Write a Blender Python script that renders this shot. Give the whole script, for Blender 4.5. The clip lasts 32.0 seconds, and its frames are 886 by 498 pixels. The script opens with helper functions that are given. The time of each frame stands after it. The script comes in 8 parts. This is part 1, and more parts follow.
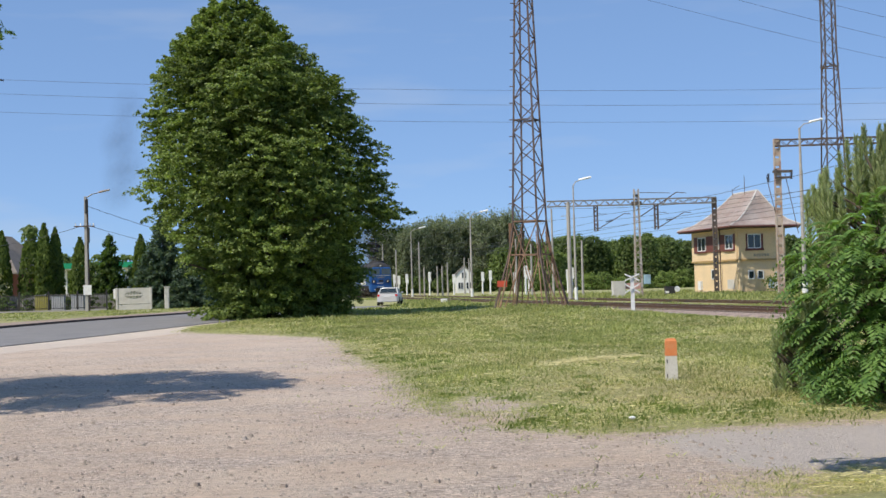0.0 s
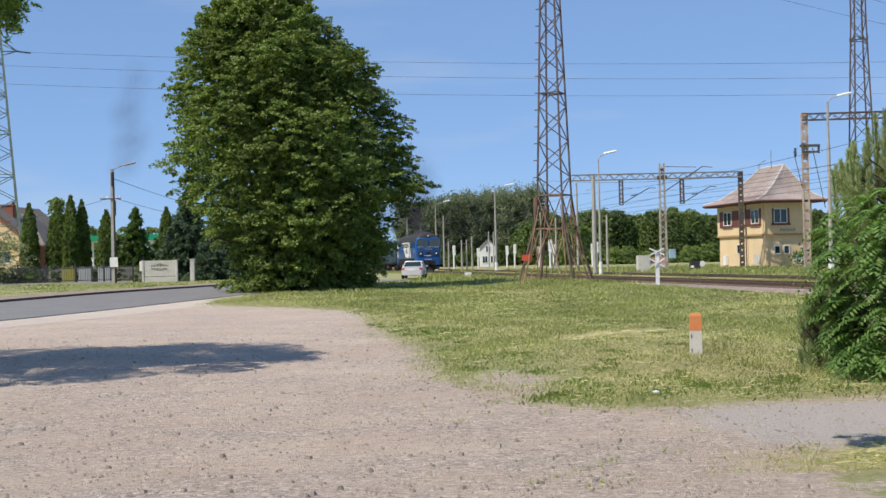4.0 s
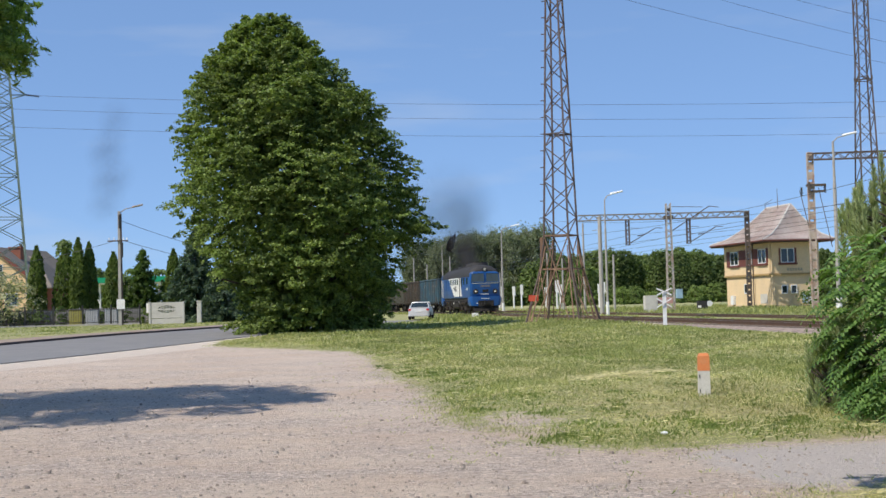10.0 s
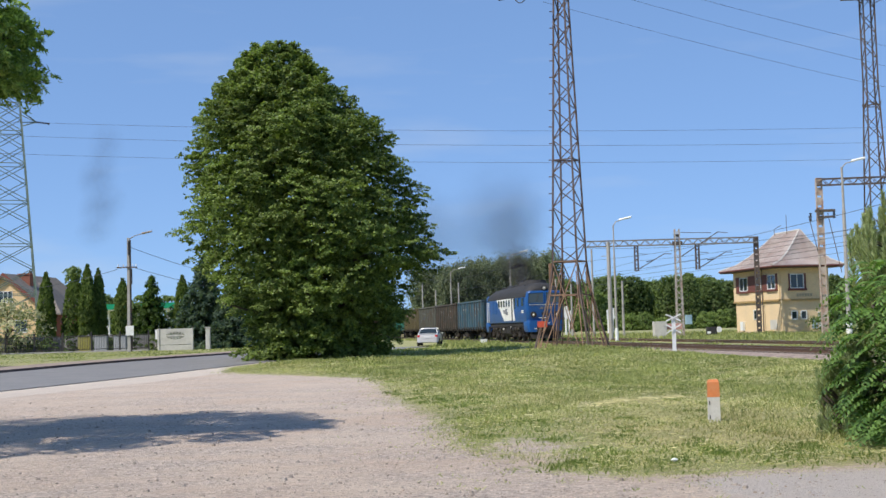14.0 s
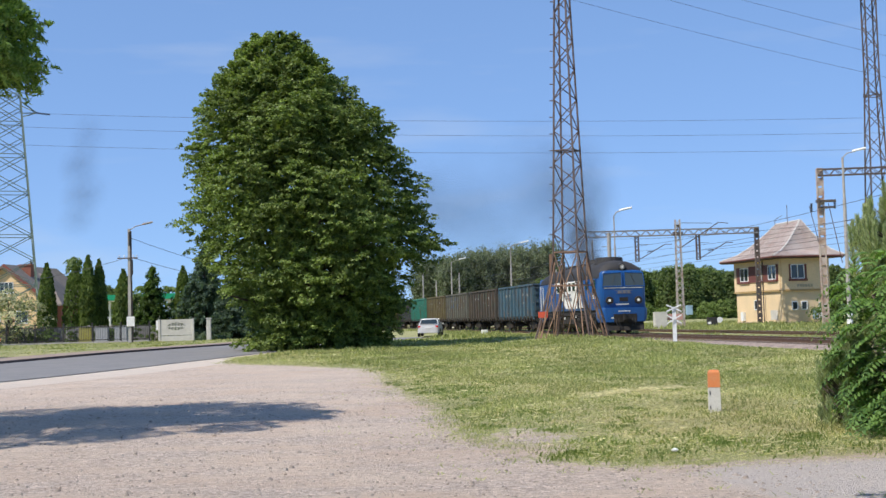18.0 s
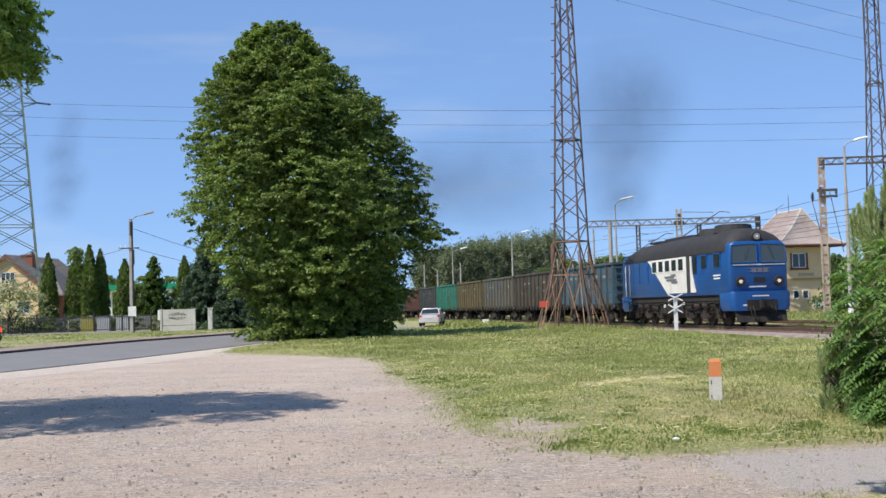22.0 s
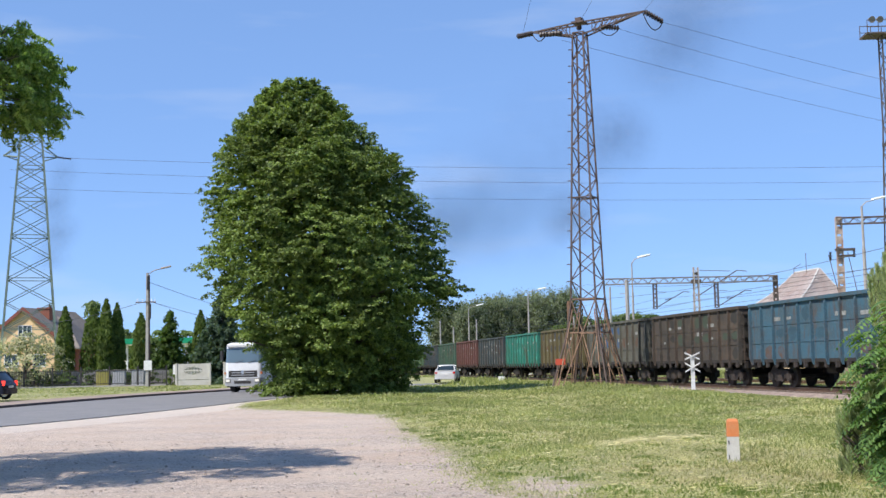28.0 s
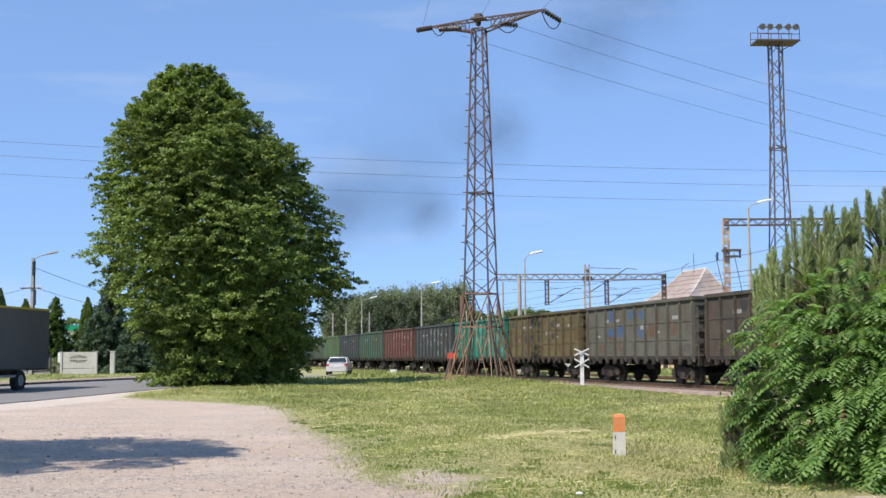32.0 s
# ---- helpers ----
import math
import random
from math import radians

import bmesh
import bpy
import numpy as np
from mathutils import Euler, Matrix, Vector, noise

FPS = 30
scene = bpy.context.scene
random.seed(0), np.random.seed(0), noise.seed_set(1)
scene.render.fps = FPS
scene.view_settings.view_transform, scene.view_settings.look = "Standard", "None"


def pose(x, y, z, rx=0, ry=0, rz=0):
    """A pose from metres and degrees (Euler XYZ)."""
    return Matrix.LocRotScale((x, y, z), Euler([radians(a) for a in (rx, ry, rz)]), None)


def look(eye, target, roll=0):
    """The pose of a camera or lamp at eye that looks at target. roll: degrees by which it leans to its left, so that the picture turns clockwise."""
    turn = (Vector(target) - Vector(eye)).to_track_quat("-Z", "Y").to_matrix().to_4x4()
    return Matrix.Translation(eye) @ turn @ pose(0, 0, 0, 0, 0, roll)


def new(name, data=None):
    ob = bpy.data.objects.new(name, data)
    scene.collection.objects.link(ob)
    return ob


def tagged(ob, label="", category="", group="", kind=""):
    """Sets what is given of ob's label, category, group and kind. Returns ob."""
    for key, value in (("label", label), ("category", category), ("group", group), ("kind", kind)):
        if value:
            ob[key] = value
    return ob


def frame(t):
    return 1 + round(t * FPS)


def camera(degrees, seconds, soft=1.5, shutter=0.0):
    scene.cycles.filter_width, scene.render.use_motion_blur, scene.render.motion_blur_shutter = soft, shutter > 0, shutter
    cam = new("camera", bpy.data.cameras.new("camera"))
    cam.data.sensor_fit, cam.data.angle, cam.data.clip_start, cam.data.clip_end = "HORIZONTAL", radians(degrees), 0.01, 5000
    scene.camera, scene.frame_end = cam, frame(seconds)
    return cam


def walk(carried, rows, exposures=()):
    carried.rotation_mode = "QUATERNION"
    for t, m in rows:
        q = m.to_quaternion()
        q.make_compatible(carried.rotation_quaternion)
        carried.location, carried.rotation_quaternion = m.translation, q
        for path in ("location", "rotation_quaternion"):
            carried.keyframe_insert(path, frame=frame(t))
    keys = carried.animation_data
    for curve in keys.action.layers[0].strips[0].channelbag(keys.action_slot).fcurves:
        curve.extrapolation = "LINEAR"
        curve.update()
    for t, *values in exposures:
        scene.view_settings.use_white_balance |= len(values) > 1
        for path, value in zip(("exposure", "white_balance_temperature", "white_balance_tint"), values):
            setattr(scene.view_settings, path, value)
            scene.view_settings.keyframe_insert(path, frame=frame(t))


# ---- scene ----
cam = camera(39.6, 32.0, soft=1.5)
EYE = 1.7
# seconds, yaw, pitch from straight down, roll
TURNS = [
    (0, -1.333, 91.708, 1.530), (0.5, -1.361, 91.779, 1.665), (1, -1.415, 91.627, 1.580), (1.5, -1.278, 91.419, 1.377),
    (2, -1.014, 91.320, 1.500), (2.5, -0.735, 91.017, 1.468), (3, -0.441, 90.683, 1.358), (3.5, -0.207, 90.569, 1.327),
    (5.5, -0.252, 90.279, 1.215), (6, -0.208, 90.214, 1.347), (6.5, -0.224, 90.237, 1.282), (7, -0.189, 90.450, 1.419),
    (7.5, -0.071, 90.566, 1.311), (8, -0.004, 90.774, 1.312), (8.5, -0.100, 91.257, 1.352), (9, 0.000, 91.680, 1.370),
    (9.5, 0.111, 92.022, 1.450), (10, 0.115, 92.414, 1.499), (10.5, 0.099, 92.507, 1.517), (11, 0.120, 92.669, 1.364),
    (11.5, 0.090, 92.774, 1.413), (12, 0.116, 92.923, 1.365), (12.5, 0.194, 93.059, 1.400), (13, 0.276, 93.323, 1.397),
    (13.5, 0.340, 93.631, 1.437), (14, 0.521, 93.640, 1.549), (14.5, 0.633, 93.718, 1.543), (16.5, 0.531, 93.617, 1.573),
    (17, 0.589, 93.529, 1.570), (17.5, 0.555, 93.367, 1.572), (18, 0.552, 93.204, 1.585), (18.5, 0.523, 93.326, 1.731),
    (19, 0.492, 93.323, 1.701), (19.5, 0.429, 93.218, 1.653), (20, 0.421, 93.179, 1.617), (20.5, 0.411, 93.024, 1.581),
    (21, 0.491, 92.917, 1.694), (21.5, 0.540, 92.875, 1.695), (22, 0.614, 92.720, 1.660), (22.5, 0.892, 92.774, 1.805),
    (23, 1.081, 93.137, 1.631), (23.5, 1.109, 93.252, 1.683), (24, 1.153, 93.278, 1.590), (24.5, 1.192, 93.179, 1.491),
    (26.5, 1.478, 93.452, 1.233), (27, 1.563, 94.752, 1.570), (27.5, 1.594, 95.238, 1.576), (28, 1.340, 95.366, 1.149),
    (28.5, 1.240, 95.574, 0.905), (29, 0.940, 95.956, 1.141), (29.5, 0.895, 95.410, 0.615), (30, 0.236, 95.617, 1.129),
    (30.5, 0.028, 95.701, 1.170), (31, -0.414, 95.593, 0.556), (31.5, -2.165, 94.983, -0.021), (32, -3.661, 94.975, 0.290),
]
walk(cam, [(t, pose(0, 0, EYE, p, r, y)) for t, y, p, r in TURNS],
     exposures=[(0, 0.26, 6650, 10), (9, 0.27, 6550, 10), (14, 0.31, 6400, 10), (19, 0.40, 6400, 11), (24, 0.38, 6400, 11), (26.5, 0.39, 6300, 12), (28, 0.56, 6250, 12), (30, 0.57, 6300, 12), (32, 0.57, 6500, 12)])

# ---- light ----
SUN_ELEVATION, SUN_AZIMUTH = radians(52), radians(236)
world = bpy.data.worlds.new("sky")
scene.world = world
world.use_nodes = True
wn = world.node_tree
sky = wn.nodes.new("ShaderNodeTexSky")
sky.sky_type, sky.sun_disc = "NISHITA", False
sky.sun_elevation, sky.sun_rotation = SUN_ELEVATION, SUN_AZIMUTH
sky.air_density, sky.dust_density, sky.ozone_density = 1.0, 0.0, 4.0
sky.altitude = 4200
wn.nodes["Background"].inputs["Strength"].default_value = 0.15
# faint high cirrus, drawn out along one direction
wtc = wn.nodes.new("ShaderNodeTexCoord")
wmap = wn.nodes.new("ShaderNodeMapping")
wmap.inputs["Rotation"].default_value = (0.0, radians(24), 0.0)
wmap.inputs["Scale"].default_value = (2.2, 2.2, 13.0)
wnoise = wn.nodes.new("ShaderNodeTexNoise")
wnoise.inputs["Scale"].default_value, wnoise.inputs["Detail"].default_value = 2.6, 6.0
wramp = wn.nodes.new("ShaderNodeValToRGB")
wramp.color_ramp.elements[0].position, wramp.color_ramp.elements[1].position = 0.52, 0.85
wramp.color_ramp.elements[0].color, wramp.color_ramp.elements[1].color = (0, 0, 0, 1), (0.30, 0.30, 0.30, 1)
wmix = wn.nodes.new("ShaderNodeMix")
wmix.data_type = "RGBA"
wmix.inputs[7].default_value = (3.4, 3.7, 4.1, 1)
wn.links.new(wtc.outputs["Generated"], wmap.inputs["Vector"])
wn.links.new(wmap.outputs[0], wnoise.inputs["Vector"])
wn.links.new(wnoise.outputs["Fac"], wramp.inputs["Fac"])
wn.links.new(wramp.outputs["Color"], wmix.inputs[0])
wgam = wn.nodes.new("ShaderNodeGamma")
wgam.inputs["Gamma"].default_value = 0.40
wn.links.new(sky.outputs[0], wgam.inputs["Color"])
wtint = wn.nodes.new("ShaderNodeMix")
wtint.data_type, wtint.blend_type = "RGBA", "MULTIPLY"
wtint.inputs[0].default_value = 1.0
wtint.inputs[7].default_value = (1.08, 1.52, 2.20, 1)
wn.links.new(wgam.outputs[0], wtint.inputs[6])
wn.links.new(wtint.outputs[2], wmix.inputs[6])
wn.links.new(wmix.outputs[2], wn.nodes["Background"].inputs["Color"])
sun_data = bpy.data.lights.new("sun", "SUN")
sun_data.energy, sun_data.angle, sun_data.color = 4.3, radians(0.55), (1.0, 0.93, 0.82)
sun = new("sun", sun_data)
to_sun = Vector((math.sin(SUN_AZIMUTH) * math.cos(SUN_ELEVATION), math.cos(SUN_AZIMUTH) * math.cos(SUN_ELEVATION), math.sin(SUN_ELEVATION)))
sun.matrix_world = look(to_sun * 100, (0, 0, 0))


# ---- materials ----
def shader(name, roughness=0.8, metallic=0.0):
    m = bpy.data.materials.new(name)
    m.use_nodes = True
    b = m.node_tree.nodes["Principled BSDF"]
    b.inputs["Roughness"].default_value = roughness
    b.inputs["Metallic"].default_value = metallic
    return m, m.node_tree, b


def node(nt, kind, **values):
    n = nt.nodes.new("ShaderNode" + kind)
    for k, v in values.items():
        n.inputs[k.replace("_", " ")].default_value = v
    return n


def noise_tex(nt, scale, detail=4.0, rough=0.6, coords=None):
    n = node(nt, "TexNoise", Scale=scale, Detail=detail, Roughness=rough)
    if coords is not None:
        nt.links.new(coords, n.inputs["Vector"])
    return n.outputs["Fac"]


def ramp(nt, fac, *stops):
    r = nt.nodes.new("ShaderNodeValToRGB")
    els = r.color_ramp.elements
    while len(els) < len(stops):
        els.new(0.5)
    for e, (p, c) in zip(els, stops):
        e.position, e.color = p, (*c, 1) if len(c) == 3 else c
    nt.links.new(fac, r.inputs["Fac"])
    return r.outputs["Color"]


def mix(nt, fac, a, b, kind="MIX"):
    m = nt.nodes.new("ShaderNodeMix")
    m.data_type, m.blend_type = "RGBA", kind
    for sock, v in ((m.inputs[0], fac), (m.inputs[6], a), (m.inputs[7], b)):
        if isinstance(v, (int, float)):
            sock.default_value = v
        elif isinstance(v, tuple):
            sock.default_value = (*v, 1)
        else:
            nt.links.new(v, sock)
    return m.outputs[2]


def bump(nt, b, height, strength=0.4, distance=0.02):
    n = node(nt, "Bump", Strength=strength, Distance=distance)
    nt.links.new(height, n.inputs["Height"])
    nt.links.new(n.outputs[0], b.inputs["Normal"])


def grey(v):
    return (v, v, v)


def worn(name, color, dirt=(0.10, 0.075, 0.05), amount=0.5, scale=1.5, roughness=0.7, metallic=0.0, streak=1.0, relief=0.15):
    """Paint or bare matter with grain, broad stains and, by streak under 1, runs that follow the height."""
    m, nt, b = shader(name, roughness, metallic)
    tc = nt.nodes.new("ShaderNodeTexCoord")
    mp = node(nt, "Mapping", Scale=(1, 1, streak))
    nt.links.new(tc.outputs["Object"], mp.inputs["Vector"])
    broad = noise_tex(nt, scale, 5, 0.65, mp.outputs[0])
    fine = noise_tex(nt, scale * 14, 4, 0.7, tc.outputs["Object"])
    mask = ramp(nt, broad, (0.42, grey(0)), (0.72, grey(amount)))
    col = mix(nt, mask, color, dirt)
    shade = ramp(nt, fine, (0.25, grey(0.78)), (0.75, grey(1.12)))
    col = mix(nt, 1.0, col, shade, "MULTIPLY")
    nt.links.new(col, b.inputs["Base Color"])
    bump(nt, b, fine, relief, 0.01)
    return m


def leaf_material(name, dark, light, gloss=0.5, vary=0.0):
    m, nt, b = shader(name, gloss)
    geo = nt.nodes.new("ShaderNodeNewGeometry")
    col = ramp(nt, geo.outputs["Random Per Island"], (0.0, dark), (1.0, light))
    tc = nt.nodes.new("ShaderNodeTexCoord")
    broad = noise_tex(nt, 0.35, 3, 0.5, tc.outputs["Object"])
    col = mix(nt, 1.0, col, ramp(nt, broad, (0.3, grey(0.72)), (0.7, grey(1.2))), "MULTIPLY")
    oi = nt.nodes.new("ShaderNodeObjectInfo")
    col = mix(nt, vary, col, ramp(nt, oi.outputs["Random"], (0.0, (0.62, 0.66, 0.60)), (1.0, (1.22, 1.18, 1.05))), "MULTIPLY")
    nt.links.new(col, b.inputs["Base Color"])
    tr = nt.nodes.new("ShaderNodeBsdfTranslucent")
    nt.links.new(mix(nt, 1.0, col, (1.25, 1.35, 0.6), "MULTIPLY"), tr.inputs["Color"])
    ms = node(nt, "MixShader", Fac=0.38)
    b.inputs["Specular IOR Level"].default_value = 0.25
    nt.links.new(b.outputs[0], ms.inputs[1])
    nt.links.new(tr.outputs[0], ms.inputs[2])
    nt.links.new(ms.outputs[0], nt.nodes["Material Output"].inputs["Surface"])
    return m


def glass_dark(name, tint=(0.02, 0.03, 0.035), rough=0.05):
    m, nt, b = shader(name, rough)
    b.inputs["Base Color"].default_value = (*tint, 1)
    b.inputs["Specular IOR Level"].default_value = 0.7
    return m


RUST = worn("rusty_steel", (0.20, 0.115, 0.07), (0.10, 0.07, 0.055), 0.8, 0.9, 0.85, 0.1)
STEEL_GREY = worn("grey_steel", (0.26, 0.26, 0.25), (0.22, 0.12, 0.07), 0.6, 1.2, 0.6, 0.3)
STEEL_DARK = worn("dark_steel", (0.10, 0.085, 0.075), (0.17, 0.09, 0.05), 0.6, 1.2, 0.7, 0.2)
TOWER_UPPER = worn("weathered_galvanised_steel", (0.125, 0.095, 0.085), (0.075, 0.045, 0.035), 0.9, 0.9, 0.8, 0.2)
PYLON_GREEN = worn("green_grey_steel", (0.21, 0.27, 0.22), (0.12, 0.14, 0.12), 0.5, 0.8, 0.6, 0.2)
CONCRETE = worn("weathered_concrete", (0.40, 0.38, 0.35), (0.22, 0.20, 0.18), 0.6, 1.5, 0.9)
CONCRETE_PALE = worn("pale_concrete", (0.56, 0.54, 0.49), (0.34, 0.31, 0.27), 0.5, 1.2, 0.9)
WHITE_PAINT = worn("white_paint", (0.80, 0.80, 0.78), (0.5, 0.47, 0.42), 0.35, 3, 0.6)
ORANGE_PAINT = worn("faded_orange_paint", (0.68, 0.22, 0.07), (0.55, 0.30, 0.16), 0.6, 6, 0.7)
RED_PAINT = worn("red_paint", (0.50, 0.07, 0.03), (0.25, 0.06, 0.04), 0.5, 3, 0.6)
BLACK_IRON = worn("black_iron", (0.025, 0.025, 0.025), (0.06, 0.045, 0.035), 0.5, 4, 0.6)
RUBBER = worn("rubber", (0.022, 0.022, 0.022), (0.06, 0.055, 0.05), 0.6, 5, 0.9)
WIRE = worn("wire_metal", (0.10, 0.10, 0.11), (0.06, 0.06, 0.06), 0.5, 1, 0.5, 0.5)
LAMP_GLASS = worn("milky_lamp_glass", (0.85, 0.86, 0.86), (0.6, 0.6, 0.58), 0.3, 4, 0.3)
DARK_GLASS = glass_dark("dark_glass")
BARK = worn("bark", (0.10, 0.075, 0.055), (0.05, 0.04, 0.03), 0.7, 4, 0.95, relief=0.6)
LEAF = leaf_material("lime_leaf", (0.066, 0.108, 0.027), (0.260, 0.335, 0.092))


# ---- geometry helpers ----
class Shape:
    """Collects faces; made into a mesh object by part() or thing()."""

    def __init__(self):
        self.v, self.f = [], []

    def add(self, verts, faces):
        o = len(self.v)
        self.v += [tuple(p) for p in verts]
        self.f += [tuple(i + o for i in fc) for fc in faces]
        return self

    def box(self, x, y, z, sx, sy, sz, rz=0.0, c=0.0):
        """Centre and full sizes; rz degrees about z; c: chamfer of the upright edges."""
        hx, hy, hz = sx / 2, sy / 2, sz / 2
        ring = [(-hx, -hy), (hx, -hy), (hx, hy), (-hx, hy)]
        if c:
            ring = [(-hx + c, -hy), (hx - c, -hy), (hx, -hy + c), (hx, hy - c), (hx - c, hy), (-hx + c, hy), (-hx, hy - c), (-hx, -hy + c)]
        ca, sa = math.cos(radians(rz)), math.sin(radians(rz))
        ring = [(x + px * ca - py * sa, y + px * sa + py * ca) for px, py in ring]
        return self.prism(ring, z - hz, z + hz)

    def prism(self, ring, z0, z1):
        n = len(ring)
        return self.add([(px, py, z0) for px, py in ring] + [(px, py, z1) for px, py in ring],
                        [tuple(range(n - 1, -1, -1)), tuple(range(n, 2 * n))] + [(i, (i + 1) % n, n + (i + 1) % n, n + i) for i in range(n)])

    def tube(self, p, q, r, r1=None, n=8):
        p, q = Vector(p), Vector(q)
        r1 = r if r1 is None else r1
        d = (q - p).normalized()
        a = d.orthogonal().normalized()
        b = d.cross(a)
        vs = [p + (a * math.cos(k) + b * math.sin(k)) * r for k in [2 * math.pi * i / n for i in range(n)]]
        vs += [q + (a * math.cos(k) + b * math.sin(k)) * r1 for k in [2 * math.pi * i / n for i in range(n)]]
        return self.add(vs, [tuple(range(n - 1, -1, -1)), tuple(range(n, 2 * n))] + [(i, (i + 1) % n, n + (i + 1) % n, n + i) for i in range(n)])

    def bar(self, p, q, w):
        """A square steel bar, or an angle iron seen from afar."""
        return self.tube(p, q, w * 0.7, n=4)

    def path(self, pts, r, n=6):
        """One continuous tube through the points."""
        pts = [Vector(p) for p in pts]
        rings = []
        a = None
        for k, p in enumerate(pts):
            d = (pts[min(k + 1, len(pts) - 1)] - pts[max(k - 1, 0)]).normalized()
            a = d.orthogonal() if a is None else a - d * a.dot(d)
            a = a.normalized()
            b = d.cross(a)
            rings.append([p + (a * math.cos(2 * math.pi * i / n) + b * math.sin(2 * math.pi * i / n)) * r for i in range(n)])
        return self.loft(rings)

    def loft(self, rings, caps=True, closed=True):
        n = len(rings[0])
        vs = [p for ring in rings for p in ring]
        fs = []
        for k in range(len(rings) - 1):
            for i in range(n if closed else n - 1):
                a, b = k * n + i, k * n + (i + 1) % n
                fs.append((a, b, b + n, a + n))
        if caps:
            fs += [tuple(range(n - 1, -1, -1)), tuple(range((len(rings) - 1) * n, len(rings) * n))]
        return self.add(vs, fs)

    def ball(self, x, y, z, rx, ry, rz, n=10, m=6):
        rings = []
        for j in range(m + 1):
            a = -math.pi / 2 + math.pi * j / m
            cr = max(math.cos(a), 0.02)
            rings.append([(x + rx * cr * math.cos(2 * math.pi * i / n), y + ry * cr * math.sin(2 * math.pi * i / n), z + rz * math.sin(a)) for i in range(n)])
        return self.loft(rings)

    def mesh(self, name, material, smooth=False):
        me = bpy.data.meshes.new(name)
        me.from_pydata(self.v, [], self.f)
        for mt in material if isinstance(material, (list, tuple)) else [material]:
            me.materials.append(mt)
        if smooth:
            me.shade_smooth()
            me.set_sharp_from_angle(angle=radians(35))
        return me


def thing(name, label, category, m=None, group="", kind="", shape=None, material=None, smooth=False):
    ob = new(name, shape.mesh(name, material, smooth) if shape else None)
    if m is not None:
        ob.matrix_basis = m
    return tagged(ob, label, category, group, kind)


def part(name, shape, material, parent, label="", m=None, smooth=False):
    me = shape if isinstance(shape, bpy.types.Mesh) else shape.mesh(name, material, smooth)
    ob = new(name, me)
    ob.parent = parent
    if m is not None:
        ob.matrix_basis = m
    if label:
        ob["label"] = label
    return ob


def quads(name, corners, material):
    """One mesh from an array (n, 4, 3) of separate four-cornered leaves or blades."""
    n = len(corners)
    me = bpy.data.meshes.new(name)
    me.vertices.add(4 * n)
    me.vertices.foreach_set("co", np.asarray(corners, np.float32).ravel())
    me.loops.add(4 * n)
    me.loops.foreach_set("vertex_index", np.arange(4 * n, dtype=np.int32))
    me.polygons.add(n)
    me.polygons.foreach_set("loop_start", np.arange(n, dtype=np.int32) * 4)
    me.polygons.foreach_set("loop_total", np.full(n, 4, np.int32))
    me.materials.append(material)
    me.update(calc_edges=True)
    return me


def unit(v):
    return v / np.maximum(np.linalg.norm(v, axis=-1, keepdims=True), 1e-9)


def leaves(rng, centres, normals, length, width, droop=0.3):
    """Pointed four-cornered leaves at centres (n, 3), facing about along normals."""
    n = len(centres)
    nrm = unit(normals + rng.normal(0, 0.55, (n, 3)))
    ax = unit(np.cross(nrm, rng.normal(0, 1, (n, 3))))
    ax[:, 2] -= droop
    ax = unit(ax)
    side = unit(np.cross(nrm, ax))
    s = rng.uniform(0.7, 1.3, (n, 1))
    a, b = ax * length * s, side * width * s
    return np.stack([centres - a * 0.5, centres + b * 0.5 - a * 0.05, centres + a * 0.5, centres - b * 0.5 - a * 0.05], 1)


def clump_leaves(rng, clumps, per, length, width, droop=0.3):
    """clumps: rows x, y, z, radius, outward x, y, z. A clump is a flattened cap of leaves."""
    out = []
    for c in clumps:
        k = max(6, int(per * (c[3] ** 2)))
        d = unit(rng.normal(0, 1, (k, 3)))
        d[:, 2] = np.abs(d[:, 2]) * 1.1 - 0.35
        rad = c[3] * rng.uniform(0.55, 1.0, (k, 1)) ** 0.6
        p = c[:3] + d * rad * np.array([1, 1, 0.8])
        out.append(leaves(rng, p, d * 0.75 + c[4:7] * 0.5 + np.array([-0.25, -0.2, 0.65]), length, width, droop))
    return np.concatenate(out)


def spray_leaves(rng, base, axis, reach, per, length, width, spread=0.45, sag=0.25, up=0.9):
    """Flat fans of leaves: each starts at base, runs along axis for reach metres and hangs a little at its end."""
    n = len(base)
    axis = unit(axis)
    side = unit(np.cross(axis, np.array([0.0, 0.0, 1.0])) + rng.normal(0, 0.25, (n, 3)))
    k = np.repeat(np.arange(n), per)
    u = rng.random((n * per, 1)) ** 0.75
    v = rng.uniform(-1, 1, (n * per, 1)) * np.sin(math.pi * (0.12 + 0.80 * u))
    r = reach[k][:, None]
    p = base[k] + axis[k] * r * u + side[k] * r * spread * v + rng.normal(0, 0.045, (n * per, 3)) * r
    p[:, 2] -= sag * (r * u * u)[:, 0]
    nrm = axis[k] * 0.35 + np.array([0.0, 0.0, up]) + side[k] * v * 0.3
    return leaves(rng, p, nrm, length, width, 0.35)


# ---- the lie of the land ----
def rise(y):
    s = np.clip((np.asarray(y, float) - 40) / 32, 0, 1)
    return 0.22 * s * s * (3 - 2 * s)


UX, UY = -0.1714, 0.9852  # along the railway, away from the viewpoint
RAIL_TOP = 0.42
TRAIN_LAT = 23.75


def rail_point(lat, s, z=0.0):
    return Vector((lat * UY + s * UX, -lat * UX + s * UY, z))


def road_bend(y):
    """The road swings away behind the great tree."""
    return 0.0045 * np.maximum(0, y - 85) ** 2


def road_edge_near(y):
    return -14.67 + 0.232 * (y - 40.6) - road_bend(y)


